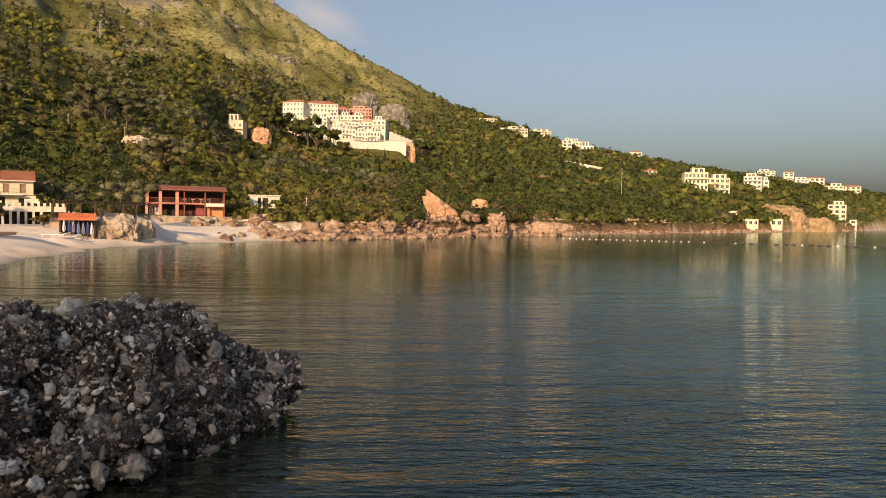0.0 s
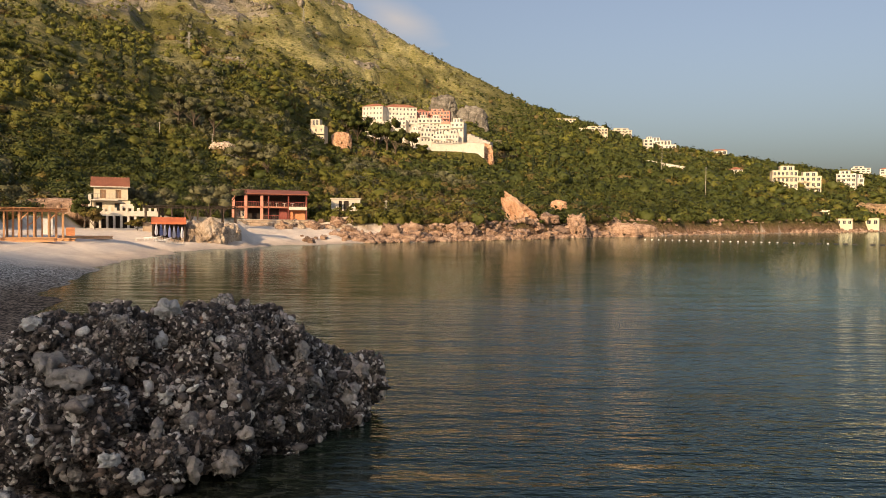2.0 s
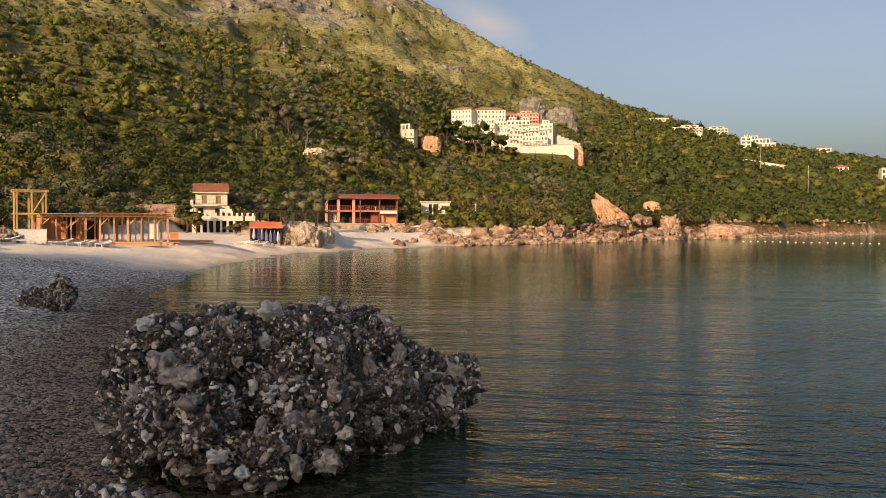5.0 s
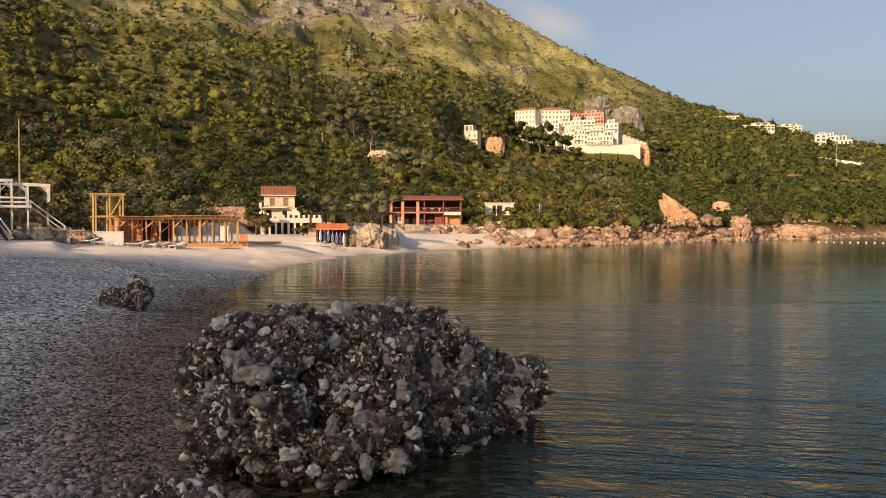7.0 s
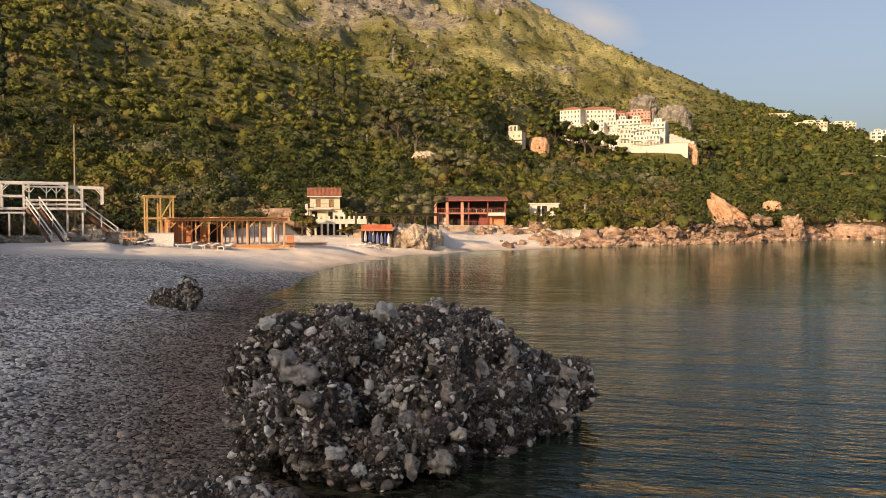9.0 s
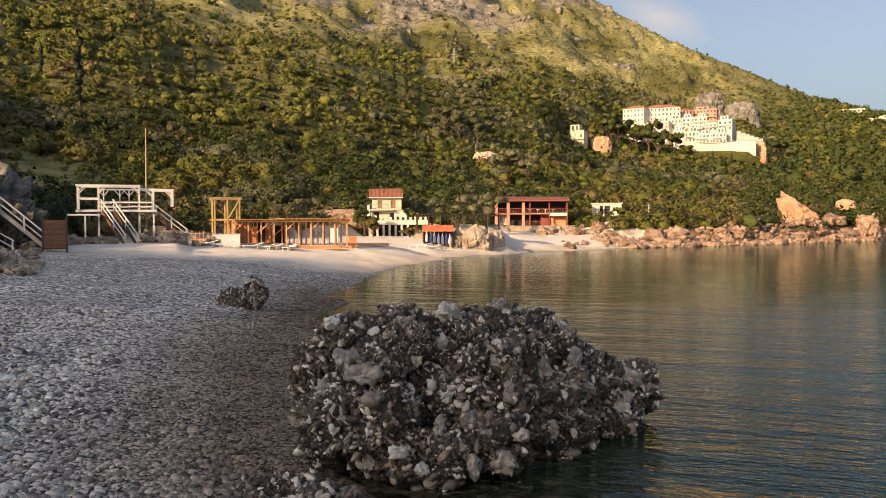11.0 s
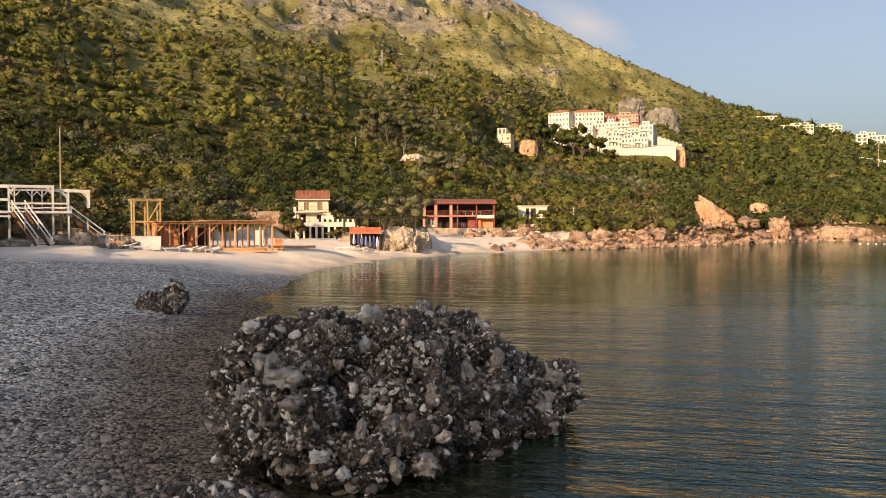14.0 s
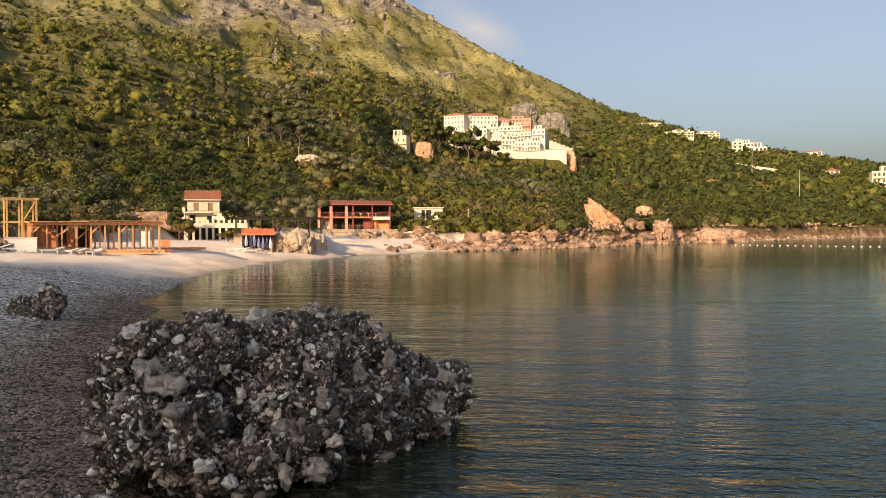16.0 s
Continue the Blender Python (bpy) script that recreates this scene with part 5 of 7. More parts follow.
def white_platform():
    far = 74.0
    ob = thing("beach_platform", "white-painted timber lookout platform on posts with open stairs", "platform", 41.75, far, 2.15)
    P = WHITE_PAINT
    deck = 3.0
    # main deck on posts, x along the front in metres
    for x in (-1.35, 1.9):
        for y in (0, 2.6):
            beam("post", P, ob, (x, y, -0.4), (x, y, 5.05), 0.12)
    for y in (0, 2.6):
        beam("post", P, ob, (-2.95, y, deck - 0.1), (-2.95, y, 5.05), 0.12)
        beam("post", P, ob, (3.05, y, deck - 0.4 if y else -0.3), (3.05, y, 4.85), 0.14)
    boxes("deck", DARK_TIMBER, ob, (-3.1, 3.2, -0.25, 2.8, deck - 0.12, deck))
    for y in (-0.3, 2.8):
        beam("deck_beam", P, ob, (-3.1, y, deck - 0.1), (3.3, y, deck - 0.1), 0.08, 0.18)
    for y in (-0.05, 2.65):
        beam("top_beam", P, ob, (-3.1, y, 5.05), (2.0, y, 5.05), 0.1, 0.14)
        beam("rail", P, ob, (-2.95, y, 3.95), (-1.35, y, 3.95), 0.08, 0.12)
        beam("rail", P, ob, (-1.35, y, 3.62), (3.05, y, 3.62), 0.08, 0.14)
        beam("rail", P, ob, (-1.35, y, 3.28), (3.05, y, 3.28), 0.06, 0.10)
    for x in (-2.95, -1.35, 1.9):
        beam("cross_beam", P, ob, (x, -0.05, 5.02), (x, 2.65, 5.02), 0.1, 0.14)
        beam("side_rail", P, ob, (x, 0, 3.9), (x, 2.6, 3.9), 0.06, 0.10)
    for k in range(9):
        beam("slat", P, ob, (-1.1 + 0.34 * k, 0.0, 5.1), (-1.1 + 0.34 * k, 2.6, 5.1), 0.05, 0.06)
    for x, s in ((-2.95, 1), (-1.35, 1), (1.9, -1)):
        for y in (0, 2.6):
            beam("brace", P, ob, (x, y, 4.45), (x + 0.5 * s, y, 4.98), 0.08)
    # inner frame with knee braces, and a dark bench board behind the rail
    for x in (-0.95, 0.35, 1.1):
        beam("inner_post", P, ob, (x, 1.3, deck), (x, 1.3, 4.75), 0.1)
        for s in (-1, 1):
            beam("brace", P, ob, (x, 1.3, 4.2), (x + 0.4 * s, 1.3, 4.68), 0.07)
    beam("inner_beam", P, ob, (-1.3, 1.3, 4.76), (1.9, 1.3, 4.76), 0.1, 0.14)
    boxes("bench", DARK_TIMBER, ob, (-0.3, 2.9, 0.5, 0.9, deck + 0.5, deck + 0.78))
    # side portal
    for y in (0.3, 2.4):
        beam("top_beam", P, ob, (2.0, y, 4.78), (4.75, y, 4.72), 0.1, 0.16)
        beam("post", P, ob, (4.65, y, 3.3), (4.65, y, 4.75), 0.13)
        beam("brace", P, ob, (4.2, y, 4.66), (4.62, y, 4.2), 0.08)
        beam("brace", P, ob, (2.5, y, 4.7), (3.0, y, 4.2), 0.08)
    beam("rail", P, ob, (4.65, 0.3, 3.35), (4.65, 2.4, 3.35), 0.08, 0.1)
    # landing and its post
    boxes("landing", DARK_TIMBER, ob, (-3.6, -1.2, -1.3, -0.35, deck - 0.52, deck - 0.42))
    beam("deck_beam", P, ob, (-3.7, -1.35, deck - 0.46), (-1.2, -1.35, deck - 0.46), 0.08, 0.14)
    beam("post", P, ob, (-2.35, -1.3, -0.4), (-2.35, -1.3, deck - 0.5), 0.13)
    flight(ob, (0.75, -3.0, -0.15), (-1.15, -0.35, deck - 0.1), 0.95, 13, BROWN_TIMBER, P)
    stair(ob, (5.9, 0.6, 0.3), (3.2, 0.6, deck - 0.5), 0.9, 9, BROWN_TIMBER, P)
    return ob


white_platform()

mast = thing("flagpole", "tall bare timber flagpole beside the platform", "flagpole", 39.85, 77, 2.3)
part("pole", rod(bmesh.new(), (0, 0, -0.5), (0.05, 0, 10.2), 0.10, 0.045), plain("weathered_pole", (0.42, 0.34, 0.22), 0.8), mast)


def side_steps():
    ob = thing("beach_stairs", "white-painted timber stairs and terrace frame against the cliff", "stairs", 48.9, 60, 1.55)
    P = WHITE_PAINT
    stair(ob, (3.3, -1.0, 0.55), (0.35, -1.0, 3.25), 1.1, 14, CONCRETE, P)
    boxes("deck", CONCRETE, ob, (-4, 0.4, -1.2, 2.0, 3.05, 3.25))
    for x in (-3.8, -1.5, 0.2):
        for y in (-1.1, 1.8):
            beam("post", P, ob, (x, y, -0.6), (x, y, 5.6), 0.11)
    for y in (-1.1, 1.8):
        beam("top_beam", P, ob, (-4, y, 5.6), (0.4, y, 5.6), 0.1, 0.16)
        beam("top_beam", P, ob, (-4, y, 5.15), (0.3, y, 5.15), 0.08, 0.12)
        beam("rail", P, ob, (-4, y, 4.0), (0.2, y, 4.0), 0.08, 0.16)
        beam("brace", P, ob, (-0.4, y, 5.5), (0.2, y, 4.9), 0.08)
    beam("cross_beam", P, ob, (0.2, -1.1, 5.6), (0.2, 1.8, 5.6), 0.12, 0.2)
    stair(ob, (1.2, -3.2, 0.3), (-2.4, -3.2, 2.6), 1.0, 12, CONCRETE, P)
    return ob


side_steps()


def timber_booth():
    ob = thing("changing_booth", "dark brown slatted timber changing booth standing on the beach", "booth", 45.4, 57.5, 2.1)
    for x in (-0.70, 0.70):
        for y in (0, 1.3):
            beam("corner_post", DARK_TIMBER, ob, (x, y, -0.3), (x, y, 2.25 if y == 0 else 2.15), 0.11)
    for y in (0, 1.3):
        for k in range(11):
            boxes("board", BROWN_TIMBER, ob, (-0.69, 0.69, y - 0.03, y + 0.02, 0.2 + 0.165 * k, 0.355 + 0.165 * k))
    for x in (-0.70, 0.70):
        for k in range(11):
            boxes("board", BROWN_TIMBER, ob, (x - 0.02, x + 0.02, 0.05, 1.25, 0.2 + 0.165 * k, 0.355 + 0.165 * k))
    # solid near-black block paints the shade behind the boards
    boxes("lining", SHADE, ob, (-0.66, 0.66, 0.04, 1.25, 0.15, 1.9))
    return ob


timber_booth()


# ---- raw timber pergola under construction, and its tower ----
def raw_pergola():
    ob = thing("beach_bar_frame", "unfinished beach bar frame of new orange timber with a flat slatted roof", "pergola", 30.4, 83, 1.75, turn=12)
    T = NEW_TIMBER
    n = 10
    for k in range(n):
        x = -5.4 + 11.4 * k / (n - 1)
        for y in (0.0, 2.2, 4.4):
            beam("post", T, ob, (x, y, -0.3), (x, y, 2.38), 0.12 if k % 3 else 0.17)
        if k % 2 == 0:
            beam("brace", T, ob, (x, 0, 1.5), (x + 0.75, 0, 2.25), 0.1)
    for y in (0.0, 2.2, 4.4):
        beam("plate", T, ob, (-5.7, y, 2.40), (6.4, y, 2.42), 0.1, 0.14)
    for k in range(24):
        x = -5.6 + 0.515 * k
        beam("rafter", T, ob, (x, -0.6, 2.56), (x, 5.0, 2.62), 0.06, 0.10)
    boxes("roof_board", T, ob, (-5.75, -0.6, -0.65, 5.05, 2.60, 2.64))
    boxes("roof_board", T, ob, (-0.75, 6.5, -0.65, 5.05, 2.69, 2.72))
    for x in (-3.3, -1.2, 3.4):
        beam("brace", T, ob, (x, 2.2, 0.9), (x + 1.1, 2.2, 1.9), 0.1)
    # boarded store at one end
    boxes("board_wall", ORANGE_BOARD, ob, (-5.3, -3.4, 2.15, 2.25, 0.0, 2.3))
    boxes("board_wall", ORANGE_BOARD, ob, (-5.35, -5.25, 0.1, 2.2, 0.0, 2.2))
    boxes("back_wall", ORANGE_BOARD, ob, (-3.4, 0.6, 4.3, 4.4, 0.0, 1.7))
    # two dark sheets give the openings their shade as colour
    boxes("doorway_shade", SHADE, ob, (-2.6, -1.7, 4.22, 4.3, 0.0, 2.0))
    boxes("doorway_shade", SHADE, ob, (-0.7, 0.3, 4.22, 4.3, 0.0, 2.0))
    return ob


raw_pergola()


def raw_tower():
    ob = thing("timber_tower", "bare square tower frame of new timber poles", "tower", 34.6, 84, 2.0, turn=8)
    T = timber("pale_pole", (0.55, 0.38, 0.16))
    for x in (-1.25, 0, 1.2):
        for y in (0, 1.9):
            beam("post", T, ob, (x, y, -0.3), (x, y, 4.5), 0.14)
    for z in (2.35, 4.45):
        for y in (0, 1.9):
            beam("rail", T, ob, (-1.5, y, z), (1.45, y, z), 0.12, 0.16)
        for x in (-1.25, 0, 1.2):
            beam("rail", T, ob, (x, -0.1, z + 0.02), (x, 2.0, z + 0.02), 0.1, 0.14)
    beam("brace", T, ob, (0.1, 0, 2.5), (1.15, 0, 4.3), 0.1)
    boxes("platform_board", T, ob, (-1.5, 1.45, -0.1, 2.0, 4.54, 4.6))
    return ob


raw_tower()

counter = thing("white_counter", "low white-panelled kiosk counter on the sand", "counter", 34.3, 76, 1.9)
boxes("body", WHITE_PAINT, counter, (-1.75, 0.7, 0, 1.0, -0.2, 1.02))
boxes("top", WHITE_WALL, counter, (-1.8, 0.75, -0.05, 1.05, 1.02, 1.09))


def sun_lounger(heading, far, turn, label):
    x, y = polar(heading, far)
    ob = thing("sun_lounger", label, "lounger", heading, far, ground_z(x, y), turn, "loungers on the sand")
    P = WHITE_PAINT
    for s in (0, 0.6):
        beam("side_rail", P, ob, (-0.95, s, 0.3), (0.5, s, 0.3), 0.06, 0.08)
        for lx in (-0.85, 0.4):
            beam("leg", P, ob, (lx, s, -0.02), (lx, s, 0.3), 0.06)
    boxes("seat", P, ob, (-0.95, 0.35, 0, 0.6, 0.32, 0.36))
    part("backrest", bar(bmesh.new(), (0.35, 0.3, 0.36), (1.05, 0.3, 0.55), 0.6, 0.05), P, ob)
    return ob


for k, (h, f, t) in enumerate([(32.9, 76, 20), (32.1, 76.5, -10), (31.4, 77, 35), (30.7, 78, 0), (30.2, 77, 60), (34.9, 73, 10), (36.0, 74, -25)]):
    sun_lounger(h, f, t, "white plastic sun lounger lying on the sand")


def plank_stack(heading, far, w, d, layers, turn):
    x, y = polar(heading, far)
    ob = thing("plank_stack", "low stack of pale building timber lying on the sand", "timber", heading, far, ground_z(x, y), turn, "timber stacks")
    rng = random.Random(int(heading * 100))
    for r in range(layers):
        for k in range(5):
            o = rng.uniform(-0.25, 0.25)
            boxes("plank", NEW_TIMBER, ob, (-w / 2 + o, w / 2 + o, d * k / 5, d * k / 5 + d / 6, 0.11 * r, 0.11 * r + 0.09))
    return ob


plank_stack(28.4, 82, 4.2, 1.2, 4, 5)
plank_stack(27.0, 86, 3.4, 1.0, 3, -12)
plank_stack(25.0, 92, 4.8, 1.2, 3, 8)
plank_stack(31.6, 78.5, 4.0, 1.1, 2, -4)
bin_box = thing("timber_box", "square orange timber crate on the sand", "crate", 26.0, 96, 1.5)
for k in range(5):
    boxes("slat", ORANGE_BOARD, bin_box, (-0.45, 0.45, 0, 0.06, 0.02 + 0.2 * k, 0.18 + 0.2 * k))
boxes("body", ORANGE_BOARD, bin_box, (-0.43, 0.43, 0.06, 0.8, -0.1, 0.98))
cabinet = thing("ice_box", "tall grey-white cabinet beside the timber crate", "cabinet", 27.3, 95, 1.7)
boxes("body", plain("grey_panel", (0.5, 0.5, 0.48), 0.5), cabinet, (-0.5, 0.5, 0, 0.9, -0.1, 1.75))
boxes("door", WHITE_PAINT, cabinet, (-0.45, 0.45, -0.04, 0, 0.05, 1.68))


def fence_panel():
    ob = thing("driftwood_fence", "low rail fence of rough sticks at the foot of the steps", "fence", 37.2, 74, 2.15)
    for k in range(9):
        beam("stake", NEW_TIMBER, ob, (-1.3 + 0.32 * k, 0.05 * (k % 2), -0.2), (-1.28 + 0.32 * k, 0, 1.0 + 0.08 * (k % 3)), 0.07)
    beam("rail", NEW_TIMBER, ob, (-1.45, -0.06, 0.85), (1.45, -0.06, 0.95), 0.08)
    beam("rail", NEW_TIMBER, ob, (-1.45, -0.06, 0.35), (1.45, -0.06, 0.4), 0.08)


fence_panel()


# ---- white house with its terrace ----
def beach_house():
    far = 122.0
    ob = thing("beach_house", "two-storey cream house with a tiled roof and arcaded white terrace", "house", 23.6, far, 2.0)
    # terrace storey: colonnade in front of a near-black sheet, the arcade's painted shade
    zt = 2.05
    boxes("arcade_shade", SHADE, ob, (-2.4, 3.2, 1.6, 1.8, -0.5, zt - 0.2))
    boxes("terrace_slab", WHITE_WALL, ob, (-2.7, 6.3, -0.2, 4.2, zt - 0.22, zt))
    for k in range(7):
        x = -2.3 + 0.92 * k
        boxes("column", WHITE_WALL, ob, (x - 0.16, x + 0.16, -0.1, 0.25, -0.5, zt - 0.22))
    boxes("side_wall", WHITE_WALL, ob, (-2.7, -2.42, -0.1, 4.2, -0.5, zt - 0.22))
    for k in range(12):
        x = -2.6 + 0.76 * k
        boxes("balustrade_pier", WHITE_WALL, ob, (x, x + 0.34, -0.2, 0.1, zt, zt + 0.95 + 0.25 * (k % 2)))
    boxes("balustrade_wall", WHITE_WALL, ob, (-2.7, 6.3, -0.15, 0.05, zt, zt + 0.5))
    # middle storey set back under a balcony
    zb = zt + 1.95
    bm = bmesh.new()
    holed_front(bm, 5.0, 1.95, [(0.5, 1.3, 0.0, 1.7), (2.9, 4.3, 0.5, 1.6)])
    for p, q in (((5.0, 0), (5.0, 4)), ((5.0, 4), (0, 4)), ((0, 4), (0, 0))):
        bm.faces.new([bm.verts.new(v) for v in ((*p, -1.0), (*q, -1.0), (*q, 1.95), (*p, 1.95))])
    bmesh.ops.translate(bm, vec=(-2.4, 1.0, zt), verts=bm.verts)
    part("wall", bm, CREAM_WALL, ob)
    # door opening closed by a sheet in the shade colour
    boxes("door", SHADE, ob, (-1.9, -1.1, 1.2, 1.25, zt, zt + 1.7))
    window_in(ob, 0.5, 1.9, 1.2, zt + 0.5, zt + 1.6, "brown")
    boxes("balcony", WHITE_WALL, ob, (-2.9, 1.0, -0.1, 1.0, zb, zb + 0.16))
    boxes("balcony_pier", WHITE_WALL, ob, (-2.9, -2.5, -0.1, 0.3, zt, zb + 0.8))
    boxes("canopy", WHITE_WALL, ob, (1.2, 2.9, 0.1, 1.0, zt + 0.9, zt + 1.5))
    # upper storey with two shuttered windows and a tiled roof
    bm = bmesh.new()
    holed_front(bm, 4.5, 1.9, [(0.85, 1.6, 0.25, 1.45), (2.85, 3.6, 0.25, 1.45)])
    for p, q in (((4.5, 0), (4.5, 4)), ((4.5, 4), (0, 4)), ((0, 4), (0, 0))):
        bm.faces.new([bm.verts.new(v) for v in ((*p, 0), (*q, 0), (*q, 1.9), (*p, 1.9))])
    bmesh.ops.translate(bm, vec=(-2.2, 1.0, zb + 0.1), verts=bm.verts)
    part("wall", bm, CREAM_WALL, ob)
    for x in (-1.35, 0.65):
        boxes("shutter", SHUTTER, ob, (x, x + 0.36, 1.14, 1.2, zb + 0.35, zb + 1.55))
        boxes("shutter", SHUTTER, ob, (x + 0.39, x + 0.75, 1.14, 1.2, zb + 0.35, zb + 1.55))
    for k in range(8):
        beam("balcony_baluster", STEEL, ob, (-2.7 + 0.5 * k, 0.0, zb + 0.16), (-2.7 + 0.5 * k, 0.0, zb + 0.9), 0.04)
    beam("balcony_rail", STEEL, ob, (-2.8, 0, zb + 0.92), (1.0, 0, zb + 0.92), 0.05)
    zr = zb + 2.0
    bm = bmesh.new()
    v = [bm.verts.new(p) for p in ((-2.6, 0.55, zr), (2.55, 0.55, zr), (2.55, 3.0, zr + 1.35), (-2.6, 3.0, zr + 1.35), (2.55, 5.4, zr), (-2.6, 5.4, zr))]
    for f in ((0, 1, 2, 3), (3, 2, 4, 5), (0, 3, 5), (1, 4, 2), (0, 5, 4, 1)):
        bm.faces.new([v[k] for k in f])
    roof = part("roof", bm, ROOF_TILE, ob)
    for k in range(26):
        x = -2.55 + 0.2 * k
        part("tile_row", bar(bmesh.new(), (x, 0.5, zr + 0.0), (x, 3.0, zr + 1.4), 0.12, 0.08), ROOF_TILE, roof)
    boxes("eave", WHITE_WALL, ob, (-2.6, 2.55, 0.5, 0.62, zr - 0.12, zr + 0.02))
    return ob


beach_house()


def dark_pergola():
    ob = thing("shaded_terrace", "long dark timber pergola over the beach terrace", "pergola", 18.6, 112, 3.0)
    T = DARK_TIMBER
    for k in range(8):
        x = -5.6 + 1.65 * k
        beam("post", T, ob, (x, 0, -1.6), (x, 0, 1.95), 0.16)
        beam("post", T, ob, (x, 3.0, -1.0), (x, 3.0, 2.0), 0.16)
    for y in (0, 3.0):
        beam("plate", T, ob, (-5.9, y, 2.02), (6.2, y, 2.02), 0.14, 0.2)
    for k in range(24):
        beam("rafter", T, ob, (-5.8 + 0.51 * k, -0.5, 2.18), (-5.8 + 0.51 * k, 3.5, 2.18), 0.08, 0.12)
    boxes("reed_cover", T, ob, (-5.9, 6.2, -0.4, 3.4, 2.25, 2.29))
    boxes("terrace", GREY_STONE, ob, (-5.9, 6.2, -0.2, 3.6, -2.0, 0.0))
    return ob


dark_pergola()


def closed_parasol(heading, far, z, cloth, label):
    ob = thing("closed_parasol", label, "parasol", heading, far, z, 0, "closed parasols by the hut")
    part("pole", rod(bmesh.new(), (0, 0, -0.15), (0, 0, 1.95), 0.03, 0.025, 6), STEEL, ob)
    bm = bmesh.new()
    rings = []
    for zz, r in ((0.55, 0.10), (0.75, 0.17), (1.2, 0.15), (1.6, 0.09), (1.88, 0.02)):
        rings.append([bm.verts.new(((r * (1 + 0.25 * (k % 2))) * math.cos(k * math.pi / 6), (r * (1 + 0.25 * (k % 2))) * math.sin(k * math.pi / 6), zz)) for k in range(12)])
    for a, b in zip(rings, rings[1:]):
        for k in range(12):
            bm.faces.new((a[k], a[(k + 1) % 12], b[(k + 1) % 12], b[k]))
    bm.faces.new(rings[0][::-1]), bm.faces.new(rings[-1])
    part("canopy", bm, cloth, ob)
    boxes("base", CONCRETE, ob, (-0.2, 0.2, -0.2, 0.2, -0.15, 0.08))
    return ob


def beach_hut():
    ob = thing("beach_hut", "open beach hut with a sagging orange-red awning", "hut", 19.95, 102, 1.25)
    for x in (-1.8, -0.6, 0.6, 1.8):
        for y in (0.2, 2.6):
            beam("post", DARK_TIMBER, ob, (x, y, -0.4), (x, y, 1.85), 0.1)
    bm = bmesh.new()
    cols = 12
    grid = [[bm.verts.new((-2.0 + 4.0 * i / cols, y, z - 0.05 * math.sin(i * math.pi / 3) ** 2)) for i in range(cols + 1)] for y, z in ((-0.35, 1.7), (-0.3, 1.9), (1.3, 2.5), (2.9, 2.25), (2.9, 2.15), (1.3, 2.4), (-0.2, 1.8), (-0.3, 1.65))]
    for a, b in zip(grid, grid[1:] + grid[:1]):
        for i in range(cols):
            bm.faces.new((a[i], a[i + 1], b[i + 1], b[i]))
    part("awning", bm, AWNING, ob, "orange-red awning")
    # hut walls coloured near black to paint its inner shade
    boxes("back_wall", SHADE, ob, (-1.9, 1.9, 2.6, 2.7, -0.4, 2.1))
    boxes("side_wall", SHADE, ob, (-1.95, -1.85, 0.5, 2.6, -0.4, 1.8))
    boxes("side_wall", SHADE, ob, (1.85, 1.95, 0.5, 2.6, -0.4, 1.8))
    return ob


beach_hut()
for k, h in enumerate((20.75, 20.45, 20.2, 19.9, 19.62, 19.35, 19.1)):
    cloth, label = (PALE_CLOTH, "closed pale lilac parasol standing before the hut") if k % 2 == 0 else (BLUE_CLOTH, "closed blue parasol standing before the hut")
    px, py = polar(h, 99.5 + 0.6 * (k % 3))
    closed_parasol(h, 99.5 + 0.6 * (k % 3), ground_z(px, py) + 0.05, cloth, label)
for h, f, t in ((21.5, 98, 10), (21.0, 96.5, -15), (20.3, 96, 25)):
    sun_lounger(h, f, t, "worn sun lounger folded beside the beach hut")


